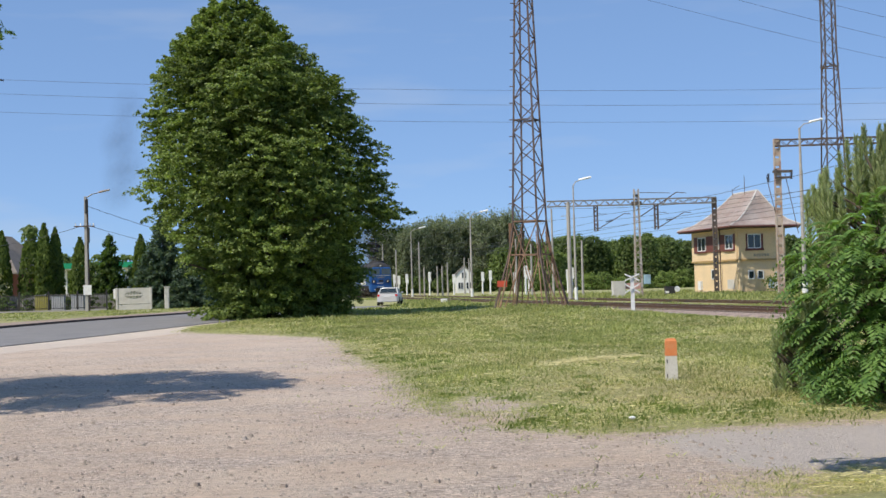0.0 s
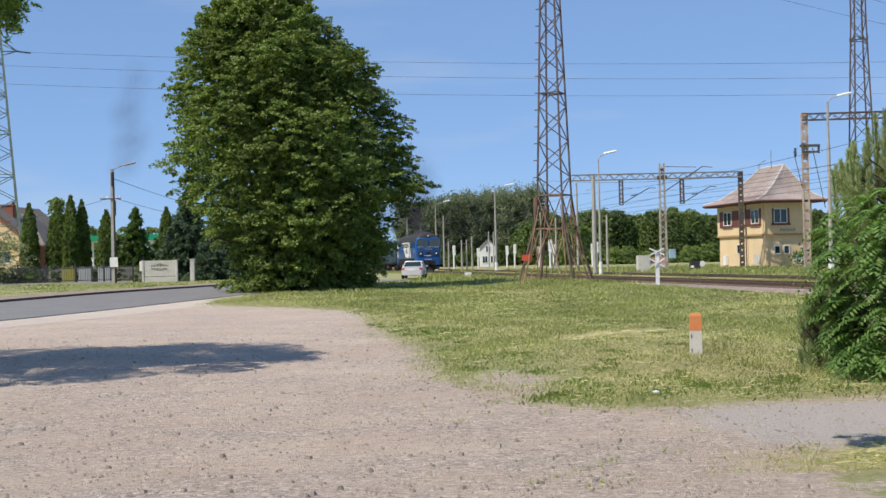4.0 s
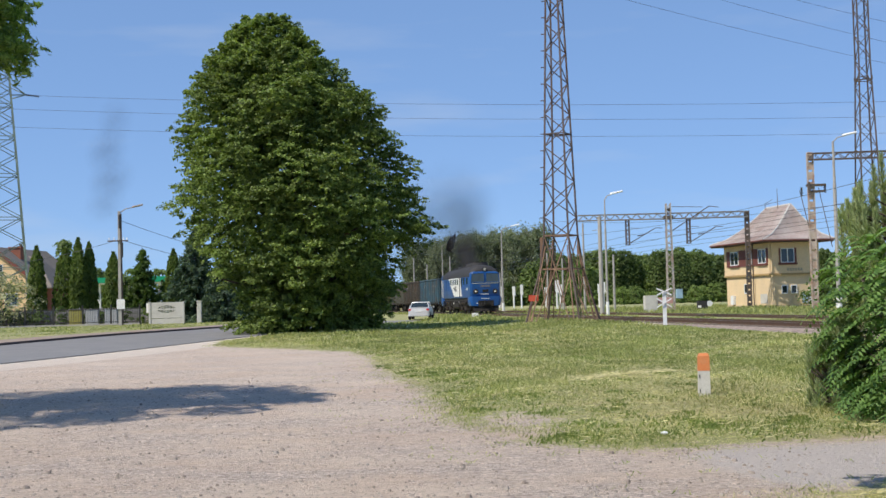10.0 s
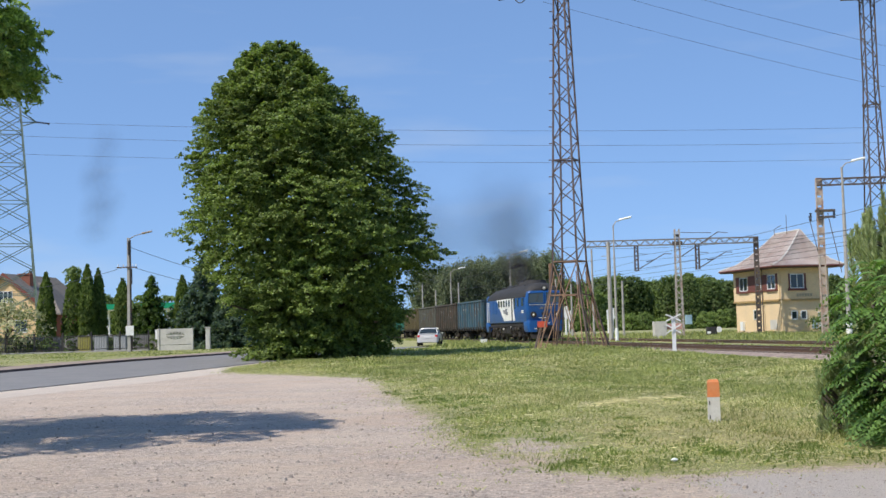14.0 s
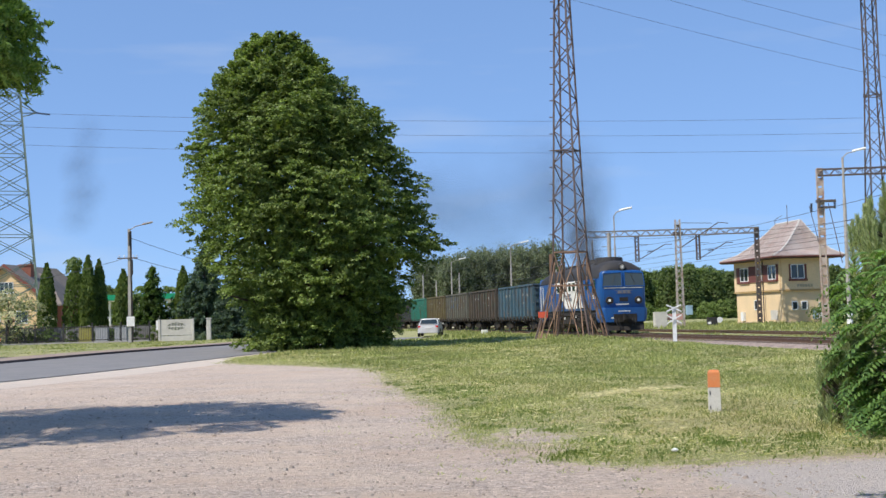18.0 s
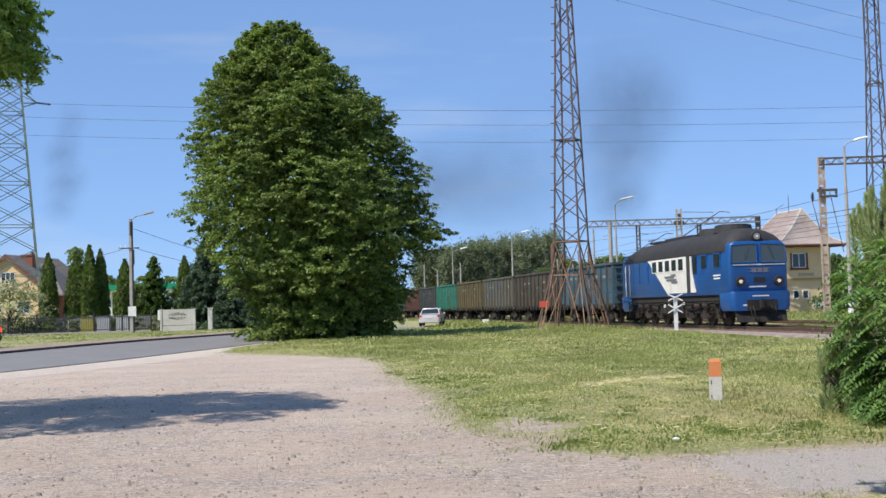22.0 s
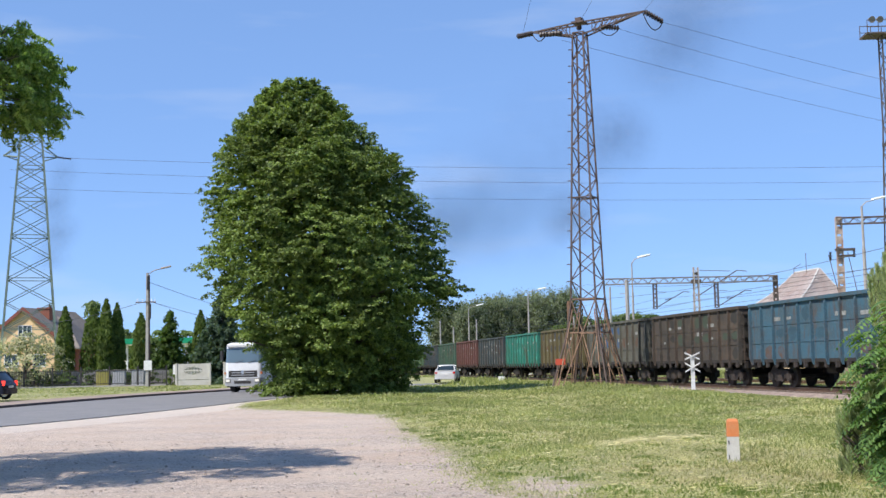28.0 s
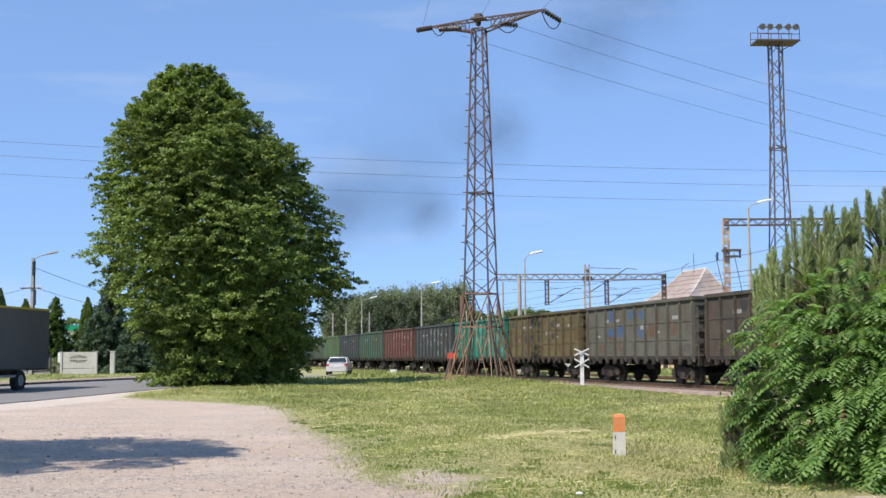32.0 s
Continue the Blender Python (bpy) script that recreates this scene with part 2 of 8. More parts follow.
def road_edge_far(y):
    return -20.86 + 0.21 * (y - 57.8) - road_bend(y)


GRASS_EDGE = [(-10.6, 57.0), (-9.6, 51.2), (-8.6, 49.6), (-6.2, 47.0), (-2.9, 42.3), (-2.2, 35.0), (-1.3, 28.0), (-0.5, 23.3), (0.0, 17.4), (0.5, 15.9), (1.35, 15.9),
              (0.8, 14.6), (1.9, 13.65), (3.2, 13.8), (5.1, 14.2), (30, 17.0), (60, 60), (60, 130), (0, 140), (-1.0, 92.0), (-5.0, 80.0), (-9.0, 63.5)]
GRASS_NEAR = [(2.75, 10.05), (3.15, 10.45), (4.2, 11.05), (9, 12.2), (9, 4), (4.0, 4), (3.0, 8.5)]
ASPHALT_PATH = [(2.35, 12.9), (2.6, 11.5), (2.9, 10.5), (3.3, 10.5), (4.2, 11.0), (9, 12.3), (30, 14.5), (30, 17.2), (5.3, 14.1), (3.2, 13.75), (2.4, 13.5)]


def inside(poly, x, y):
    """Signed distance to a polygon, positive inside, for arrays."""
    p = np.array(poly, float)
    q = np.roll(p, -1, 0)
    dist = np.full(x.shape, 1e9)
    odd = np.zeros(x.shape, bool)
    for (ax, ay), (bx, by) in zip(p, q):
        t = np.clip(((x - ax) * (bx - ax) + (y - ay) * (by - ay)) / ((bx - ax) ** 2 + (by - ay) ** 2), 0, 1)
        dist = np.minimum(dist, np.hypot(x - ax - t * (bx - ax), y - ay - t * (by - ay)))
        cut = ((ay > y) != (by > y)) & (x < (bx - ax) * (y - ay) / ((by - ay) if by != ay else 1e-9) + ax)
        odd ^= cut
    return np.where(odd, dist, -dist)


def grass_distance(x, y):
    d = np.maximum(inside(GRASS_EDGE, x, y), inside(GRASS_NEAR, x, y))
    beyond = road_edge_far(y) - 3.6 - x  # over the road, past its brick path
    d = np.maximum(d, np.where(y > 30, beyond, -9))
    d = np.maximum(d, y - 96 - 0.0 * x)
    lat = x * UY - y * UX
    d = np.maximum(d, np.minimum(lat - 21.5, y - 30))
    d = np.where((y > 18) & (y < 76), np.minimum(d, np.abs(lat - 20.9) - 0.6), d)
    bare = np.hypot((x - 0.95) / 0.55, (y - 17.2) / 1.1) - 1.0
    return np.minimum(d, np.where(y < 30, bare * 0.5 + 0.1, 9))


def land_height(x, y):
    d = grass_distance(x, y)
    lat = x * UY - y * UX
    bank = 0.16 * np.clip((lat - 13.0) / 5.0, 0, 1) * np.clip((20.5 - lat) / 0.5, 0, 1) * np.clip((y - 22) / 8, 0, 1) * np.clip((84 - y) / 8, 0, 1)
    return rise(y) + 0.05 * np.clip(d / 2.0, 0, 1) + bank


def build_ground():
    xs = np.concatenate([[-2500, -1200, -600, -300, -160, -90, -60, -45, -36], np.arange(-30, -12, 0.6), np.arange(-12, 12, 0.3), np.arange(12, 32, 0.6), [36, 45, 60, 90, 160, 300, 600, 1200, 2500]])
    ys = np.concatenate([[-2500, -900, -300, -100, -40, -15, -4], np.arange(0, 40, 0.3), np.arange(40, 110, 0.6), [114, 120, 130, 145, 170, 210, 280, 400, 700, 1300, 2600, 4500]])
    gx, gy = np.meshgrid(xs, ys)
    d = grass_distance(gx, gy)
    z = land_height(gx, gy)
    nx, ny = len(xs), len(ys)
    me = bpy.data.meshes.new("ground")
    idx = np.arange(nx * ny).reshape(ny, nx)
    f = np.stack([idx[:-1, :-1], idx[:-1, 1:], idx[1:, 1:], idx[1:, :-1]], -1).reshape(-1, 4)
    me.from_pydata(np.stack([gx, gy, z], -1).reshape(-1, 3).tolist(), [], f.tolist())
    for key, val in (("turf", np.clip(d, -3, 3)), ("tar", np.clip(inside(ASPHALT_PATH, gx, gy), -3, 3)), ("shoulder", np.clip(1.6 - np.abs(gx - road_edge_near(gy) - 1.3), -3, 3))):
        at = me.attributes.new(key, "FLOAT", "POINT")
        at.data.foreach_set("value", val.astype(np.float32).ravel())
    me.shade_smooth()
    m, nt, b = shader("gravel_and_turf", 0.95)
    tc = nt.nodes.new("ShaderNodeTexCoord")
    co = tc.outputs["Object"]

    def attr(key):
        n = nt.nodes.new("ShaderNodeAttribute")
        n.attribute_name = key
        return n.outputs["Fac"]

    def math_node(op, a, c):
        n = nt.nodes.new("ShaderNodeMath")
        n.operation = op
        for s, v in zip(n.inputs, (a, c)):
            if isinstance(v, (int, float)):
                s.default_value = v
            else:
                nt.links.new(v, s)
        return n.outputs[0]

    fine, mid, broad, speck = noise_tex(nt, 34, 6, 0.75, co), noise_tex(nt, 3.2, 5, 0.7, co), noise_tex(nt, 0.35, 4, 0.6, co), noise_tex(nt, 9, 6, 0.8, co)
    sand = ramp(nt, broad, (0.35, (0.50, 0.38, 0.292)), (0.50, (0.545, 0.43, 0.338)), (0.66, (0.585, 0.48, 0.388)))
    sand = mix(nt, 1.0, sand, ramp(nt, fine, (0.30, grey(0.80)), (0.5, grey(1.0)), (0.72, grey(1.14))), "MULTIPLY")
    grit = mix(nt, ramp(nt, mid, (0.35, grey(0)), (0.65, grey(1))), (0.425, 0.35, 0.298), (0.535, 0.447, 0.38))
    chips = node(nt, "TexVoronoi", Scale=26.0)
    nt.links.new(co, chips.inputs["Vector"])
    chip_tone = nt.nodes.new("ShaderNodeSeparateColor")
    nt.links.new(chips.outputs["Color"], chip_tone.inputs[0])
    grit = mix(nt, 1.0, grit, ramp(nt, chip_tone.outputs[0], (0.0, grey(0.50)), (0.22, grey(0.86)), (0.75, grey(1.05)), (0.97, grey(1.5))), "MULTIPLY")
    grit = mix(nt, 1.0, grit, ramp(nt, fine, (0.33, grey(0.5)), (0.46, grey(0.95)), (0.70, grey(1.22))), "MULTIPLY")
    mps = node(nt, "Mapping", Scale=(0.55, 1.25, 1.0))
    nt.links.new(co, mps.inputs["Vector"])
    stony = noise_tex(nt, 8.5, 6, 0.8, mps.outputs[0])
    patchy = ramp(nt, noise_tex(nt, 0.6, 7, 0.66, mps.outputs[0]), (0.40, grey(0.10)), (0.60, grey(0.9)))
    gravel = mix(nt, patchy, sand, grit)
    gravel = mix(nt, 1.0, gravel, ramp(nt, stony, (0.32, grey(0.52)), (0.43, grey(0.90)), (0.56, grey(1.04)), (0.68, grey(1.25))), "MULTIPLY")
    pale = ramp(nt, math_node("ADD", attr("shoulder"), math_node("MULTIPLY", mid, 1.6)), (0.9, grey(0)), (1.0, grey(0.55)))
    gravel = mix(nt, pale, gravel, (0.60, 0.54, 0.47))
    tar = ramp(nt, fine, (0.3, (0.40, 0.35, 0.315)), (0.7, (0.52, 0.47, 0.43)))
    tar_mask = ramp(nt, math_node("ADD", attr("tar"), math_node("MULTIPLY", math_node("SUBTRACT", mid, 0.5), 1.1)), (0.0, grey(0)), (0.35, grey(0.9)))
    base = mix(nt, tar_mask, gravel, tar)
    turf = ramp(nt, speck, (0.30, (0.16, 0.18, 0.055)), (0.50, (0.27, 0.285, 0.11)), (0.70, (0.43, 0.405, 0.20)))
    swath = node(nt, "TexNoise", Scale=0.5, Detail=5.0, Roughness=0.65)
    mpg = node(nt, "Mapping", Scale=(0.35, 1.6, 1.0))
    nt.links.new(co, mpg.inputs["Vector"])
    nt.links.new(mpg.outputs[0], swath.inputs["Vector"])
    turf = mix(nt, ramp(nt, swath.outputs["Fac"], (0.47, grey(0)), (0.63, grey(0.75))), turf, (0.38, 0.32, 0.17))
    edge = math_node("ADD", math_node("ADD", attr("turf"), math_node("MULTIPLY", math_node("SUBTRACT", mid, 0.5), 2.4)), math_node("MULTIPLY", math_node("SUBTRACT", speck, 0.5), 1.5))
    base = mix(nt, ramp(nt, edge, (0.0, grey(0)), (0.22, grey(1))), base, turf)
    nt.links.new(base, b.inputs["Base Color"])
    bump(nt, b, mix(nt, 0.5, fine, stony), 0.85, 0.08)
    me.materials.append(m)
    tagged(new("ground", me), "pale dusty gravel yard running into mown grass", "ground", kind="structure")


build_ground()


def strip(name, edge_a, edge_b, y0, y1, lift, depth, material, label, category, step=1.5):
    """A paved band between two edge lines that follows the land."""
    s = Shape()
    rings = []
    y = y0
    while y <= y1:
        z = float(rise(y)) + lift
        a, b = edge_a(y), edge_b(y)
        rings.append([(a, y, z), (b, y, z), (b, y, z - depth), (a, y, z - depth)])
        y += step
    s.loft(rings)
    return thing(name, label, category, kind="structure", shape=s, material=material)


ASPHALT = worn("road_asphalt", (0.18, 0.175, 0.175), (0.23, 0.22, 0.21), 0.8, 0.6, 0.85)
BRICK_PATH = worn("red_paving", (0.27, 0.20, 0.165), (0.30, 0.26, 0.20), 0.8, 0.7, 0.9)
KERB = worn("dark_kerb", (0.10, 0.075, 0.075), (0.2, 0.18, 0.16), 0.5, 2, 0.9)
ROAD_START, ROAD_END = 14.0, 190.0
strip("road", road_edge_far, road_edge_near, ROAD_START, ROAD_END, 0.03, 0.3, ASPHALT, "grey patched asphalt road past the yard", "road")
strip("kerb", lambda y: road_edge_far(y) - 0.18, lambda y: road_edge_far(y), ROAD_START, ROAD_END, 0.14, 0.4, KERB, "dark kerb along the road", "kerb")
strip("pavement", lambda y: road_edge_far(y) - 3.1, lambda y: road_edge_far(y) - 0.18, ROAD_START, ROAD_END, 0.12, 0.4, BRICK_PATH, "worn red brick pavement behind the kerb", "pavement")

# ---- railway ----
BALLAST = worn("railway_ballast", (0.33, 0.26, 0.22), (0.13, 0.095, 0.075), 0.9, 3.5, 0.95, relief=0.9)
RAIL_STEEL = worn("rail_steel", (0.15, 0.09, 0.06), (0.09, 0.06, 0.045), 0.6, 3, 0.6, 0.3)
RAIL_HEAD = worn("polished_rail_head", (0.42, 0.38, 0.35), (0.25, 0.2, 0.17), 0.4, 2, 0.3, 0.8)
SLEEPER = worn("sleeper_concrete", (0.22, 0.18, 0.15), (0.12, 0.09, 0.07), 0.6, 2, 0.95)


def build_track(lat, gauge, s0, s1, top, label):
    base = thing("railway_track", label, "railway track", kind="structure")
    bed = Shape()
    bed.loft([[rail_point(lat + dx, s, z) for dx, z in ((-2.6, 0.05), (-1.75, top - 0.19), (1.75, top - 0.19), (2.6, 0.05))] for s in (s0, s1)], closed=False, caps=False)
    part("ballast", bed, BALLAST, base)
    for side in (-1, 1):
        c = lat + side * (gauge / 2 + 0.035)
        r = Shape()
        for w, z0, z1 in ((0.15, top - 0.19, top - 0.16), (0.03, top - 0.16, top - 0.045), (0.075, top - 0.045, top - 0.004)):
            r.loft([[rail_point(c + dx, s, z) for dx, z in ((-w / 2, z0), (w / 2, z0), (w / 2, z1), (-w / 2, z1))] for s in (s0, s1)])
        rail = part("rail", r, RAIL_STEEL, base)
        h = Shape()
        h.loft([[rail_point(c + dx, s, z) for dx, z in ((-0.03, top - 0.004), (0.03, top - 0.004), (0.03, top), (-0.03, top))] for s in (s0, s1)])
        part("rail_head", h, RAIL_HEAD, rail, "polished rail head")
    me = Shape().box(0, 0, 0, 2.7, 0.26, 0.16, c=0.03).mesh("sleeper", SLEEPER)
    far = Shape()
    k = 0
    s = s0 + 1
    ang = math.degrees(math.atan2(-UX, UY))
    while s < s1:
        p = rail_point(lat, s, top - 0.23)
        if 30 < s < 110:
            part("sleeper", me, None, base, m=pose(p.x, p.y, p.z, 0, 0, ang))
        else:
            far.box(p.x, p.y, p.z, 2.7, 0.26, 0.16, rz=ang)
        s += 0.62
    tagged(part("sleepers", far, SLEEPER, base), kind="stuff")
    return base


sp = Shape()
sp.loft([[tuple(rail_point(l, k, float(rise(rail_point(l, k).y)) + z)) for l, z in ((20.3, 0.03), (21.5, 0.05), (21.5, -0.2), (20.3, -0.2))] for k in range(20, 79, 2)])
thing("service_path", "grey tarmac strip beside the railway", "path", kind="structure", shape=sp, material=worn("pale_tarmac", (0.25, 0.235, 0.225), (0.17, 0.155, 0.145), 0.6, 0.9, 0.9))
build_track(TRAIN_LAT, 1.52, -60, 420, RAIL_TOP, "broad railway track on rusty ballast")
build_track(TRAIN_LAT + 6.6, 1.435, -60, 420, RAIL_TOP - 0.02, "second railway track on rusty ballast")

# ---- the train ----
LOCO_BLUE = worn("locomotive_blue", (0.006, 0.080, 0.285), (0.015, 0.045, 0.11), 0.5, 1.2, 0.42, streak=0.3)
LOCO_ROOF = worn("sooty_roof", (0.022, 0.022, 0.025), (0.05, 0.045, 0.04), 0.6, 1.4, 0.75)
LOCO_WHITE = worn("locomotive_white", (0.78, 0.77, 0.73), (0.45, 0.42, 0.36), 0.5, 1.5, 0.5, streak=0.3)
UNDERFRAME = worn("grimy_underframe", (0.016, 0.014, 0.013), (0.045, 0.035, 0.028), 0.7, 2, 0.9)
BOGIE = worn("grimy_bogie", (0.024, 0.020, 0.018), (0.075, 0.052, 0.038), 0.7, 3, 0.9)
WHEEL = worn("wheel_steel", (0.04, 0.033, 0.028), (0.10, 0.08, 0.07), 0.5, 5, 0.7, 0.3)
BADGE_GREY = worn("grey_badge", (0.16, 0.16, 0.18), (0.1, 0.1, 0.1), 0.3, 5, 0.5)
HEADLIGHT, _nt, _b = shader("lit_headlight", 0.2)
_b.inputs["Base Color"].default_value = (0.65, 0.63, 0.56, 1)
_b.inputs["Emission Color"].default_value = (1.0, 0.95, 0.82, 1)
_b.inputs["Emission Strength"].default_value = 0.15
# grey in this tint stands for the sky mirrored in the panes
WINDSCREEN = glass_dark("windscreen_glass", (0.055, 0.07, 0.07), 0.06)
DULL_LENS = worn("dull_lens", (0.30, 0.29, 0.26), (0.18, 0.17, 0.15), 0.5, 8, 0.2)
DOORWAY_SHADE = worn("doorway_shade_dark", (0.03, 0.03, 0.035), (0.05, 0.05, 0.05), 0.4, 2, 0.9)

wheelsets = []


def wheelset_mesh(r, gauge):
    s = Shape()
    s.tube((-gauge / 2 - 0.28, 0, 0), (gauge / 2 + 0.28, 0, 0), 0.085, n=8)
    for sd in (-1, 1):
        x = sd * gauge / 2
        s.tube((x, 0, 0), (x + sd * 0.13, 0, 0), r, n=20)
        s.tube((x - sd * 0.03, 0, 0), (x, 0, 0), r + 0.03, n=20)
        s.tube((x + sd * 0.13, 0, 0), (x + sd * 0.16, 0, 0), 0.16, n=12)
        for k in range(5):  # raised spokes, so that the turning shows
            a = 2 * math.pi * k / 5
            s.box(x + sd * 0.14, 0.55 * r * math.cos(a), 0.55 * r * math.sin(a), 0.03, 0.09, 0.09)
    return s.mesh("wheelset", WHEEL)


def rounded_plan(hw, y0, y1, r, n=5):
    """Outline with rounded corners, counter-clockwise from above."""
    pts = []
    for cx, cy, a0 in ((hw - r, y0 + r, -90), (hw - r, y1 - r, 0), (-hw + r, y1 - r, 90), (-hw + r, y0 + r, 180)):
        for k in range(n + 1):
            a = radians(a0 + 90 * k / n)
            pts.append((cx + r * math.cos(a), cy + r * math.sin(a)))
    return pts


def build_locomotive():
    loco = thing("diesel_locomotive", "blue diesel locomotive with black roof and white side panel, lit headlamps", "locomotive")
    hw, fy, ry = 1.475, 8.15, -8.15
    # body sides with rounded cab corners
    body = Shape().loft([[(x, y, z) for x, y in rounded_plan(hw - d, ry + d, fy - d, 0.27)] for z, d in ((1.50, 0.03), (1.56, 0.0), (2.95, 0.0), (3.56, 0.04))])
    part("body", body, LOCO_BLUE, loco, smooth=True)
    # ribbed pressings along both sides
    for side in (-1, 1):
        for z in (1.74, 1.92, 2.10, 2.28, 2.46, 2.64):
            for y0, y1 in ((-7.4, -3.3 + (3.55 - z) * 1.65 - 0.15), (4.1, 7.7)):
                part("side_rib", Shape().box(side * (hw + 0.002), (y0 + y1) / 2, z, 0.018, y1 - y0, 0.03), LOCO_BLUE, loco)
    # domed roof, higher amidships, falling over the cabs
    rings = []
    for y, top, w in ((-8.12, 3.7, 1.20), (-7.95, 3.95, 1.38), (-7.3, 4.25, 1.44), (-6.0, 4.52, 1.46), (-1.0, 4.60, 1.46), (3.5, 4.64, 1.46), (6.4, 4.66, 1.46), (7.2, 4.60, 1.46), (7.6, 4.48, 1.44), (7.78, 4.30, 1.40), (7.88, 4.15, 1.30)):
        h = top - 3.5
        rings.append([((w + 0.02) * math.cos(a), y, 3.5 + h * math.sin(a) ** 0.75) for a in [math.pi * k / 16 for k in range(17)]] + [(0, y, 3.48)])
    part("roof", Shape().loft(rings), LOCO_ROOF, loco, smooth=True)
    for y, ln, w, h in ((-4.7, 2.2, 1.0, 0.1), (-0.9, 4.4, 1.1, 0.14)):
        part("roof_hatch", Shape().box(0, y, 4.54 + h / 2, w, ln, h, c=0.12), LOCO_ROOF, loco)
    for y, r, z in ((5.3, 0.95, 4.88), (3.0, 0.85, 4.82)):
        fan = part("roof_fan", Shape().tube((0, y, 4.5), (0, y, z), r, r * 0.92, n=20), LOCO_ROOF, loco)
        part("fan_guard", Shape().tube((0, y, z), (0, y, z + 0.03), r * 0.8, n=16), UNDERFRAME, fan)
    part("exhaust", Shape().tube((0, 1.9, 4.4), (0, 1.9, 4.86), 0.32, n=14), LOCO_ROOF, loco)
    for side in (-1, 1):
        part("gutter", Shape().box(side * (hw - 0.02), -0.2, 3.55, 0.06, 15.0, 0.05), LOCO_ROOF, loco)
    # white side panel with slanted fore end, and its windows
    for side in (-1, 1):
        x = side * (hw + 0.012)
        xi = side * (hw - 0.02)
        quad = [(-3.3, 3.50), (2.7, 3.50), (2.7, 1.66), (-0.3, 1.66)]
        p = Shape()
        ring_a, ring_b = [(x, y, z) for y, z in quad], [(xi, y, z) for y, z in quad]
        p.loft([ring_a, ring_b] if side > 0 else [ring_b, ring_a])
        part("white_panel", p, LOCO_WHITE, loco)
        for k in range(5):
            y = -2.15 + k * 1.02
            w = part("side_window", Shape().box(side * (hw + 0.012), y, 3.12, 0.05, 0.82, 0.68, c=0.0), LOCO_WHITE, loco, "white framed window")
            part("pane", Shape().box(side * (hw + 0.036), y, 3.12, 0.02, 0.64, 0.56), DARK_GLASS, w)
        # dark slab on the side paints the unlit inside of the open door
        d = part("doorway", Shape().box(side * (hw + 0.012), 3.0, 2.58, 0.05, 0.54, 1.86), DOORWAY_SHADE, loco, "open doorway, its inner shade painted as a dark slab")
        part("door_leaf", Shape().loft([[(side * (hw + 0.02), y0, z), (side * (hw + 0.06), y0, z), (side * (hw + 0.06), y1, z), (side * (hw + 0.02), y1, z)] for y0, y1, z in ((3.3, 4.0, 1.66), (3.3, 3.78, 2.05), (3.3, 3.55, 2.6), (3.3, 3.46, 3.48))]), LOCO_WHITE, d, "white edge of the open door")
        part("door_pane", Shape().box(side * (hw + 0.012), 3.85, 3.02, 0.04, 0.46, 0.85), DARK_GLASS, d)
        for y, w in ((5.1, 0.62), (6.75, 0.7)):
            cw = part("cab_window", Shape().box(side * (hw + 0.005), y, 3.12, 0.04, w + 0.12, 0.74), LOCO_BLUE, loco)
            part("pane", Shape().box(side * (hw + 0.028), y, 3.12, 0.02, w, 0.62), DARK_GLASS, cw)
        for yy in (-7.15, -6.45):
            part("handrail", Shape().tube((side * (hw + 0.06), yy, 1.6), (side * (hw + 0.06), yy, 3.4), 0.035), LOCO_WHITE, loco, "white handrail")
        for y in (-5.4, -3.9):
            gr = part("grille", Shape().box(side * (hw + 0.004), y, 2.85, 0.03, 1.25, 1.1), LOCO_BLUE, loco)
            for k in range(7):
                part("louvre", Shape().box(side * (hw + 0.022), y, 2.4 + k * 0.15, 0.02, 1.15, 0.045), LOCO_BLUE, gr)
        b = Shape()
        for k, (yy, zz, ln) in enumerate(((0.15, 2.52, 1.4), (0.45, 2.36, 1.5), (0.75, 2.62, 0.7), (0.9, 2.24, 0.9))):
            b.box(side * (hw + 0.03), yy, zz, 0.015, ln, 0.11)
        part("badge", b, BADGE_GREY, loco, "grey lettering bars")
        for zz, ln in ((2.42, 0.95), (2.28, 0.8)):
            part("lettering_bar", Shape().box(side * (hw + 0.012), 6.7, zz, 0.015, ln, 0.07), LOCO_WHITE, loco, "small white lettering bar")
    for end in (1, -1):
        f = end * (fy + 0.0)
        # windscreens, leaning back a little
        for sx in (-1, 1):
            pane = [(sx * 0.09, 2.96), (sx * 1.38, 2.96), (sx * 1.30, 3.78), (sx * 0.09, 3.84)]
            s = Shape()
            a = [(x, f + end * (0.03 - (z - 3.0) * 0.06), z) for x, z in pane]
            b = [(x, f - end * 0.12, z) for x, z in pane]
            s.loft([a, b])
            w = part("windscreen", s, WINDSCREEN, loco)
            fr = Shape()
            for (xa, za), (xb, zb) in zip(pane, pane[1:] + pane[:1]):
                fr.tube((xa, f + end * (0.03 - (za - 3.0) * 0.06), za), (xb, f + end * (0.03 - (zb - 3.0) * 0.06), zb), 0.03, n=6)
            part("window_frame", fr, LOCO_BLUE, w)
            if end > 0:
                part("wiper", Shape().tube((sx * 0.5, f + 0.03, 3.72), (sx * 0.72, f + 0.06, 3.15), 0.012, n=5), BLACK_IRON, w)
        brow = Shape().loft([[(x, y, z) for x, y in rounded_plan(1.475 - d, end * 7.6 - 0.55 + d * 0.4, end * 7.6 + 0.55 - d * 0.55, 0.28)] for z, d in ((3.5, 0.04), (3.6, 0.05), (3.82, 0.08), (3.93, 0.18), (3.97, 0.4))])
        part("cab_brow", brow, LOCO_BLUE, loco, smooth=True)
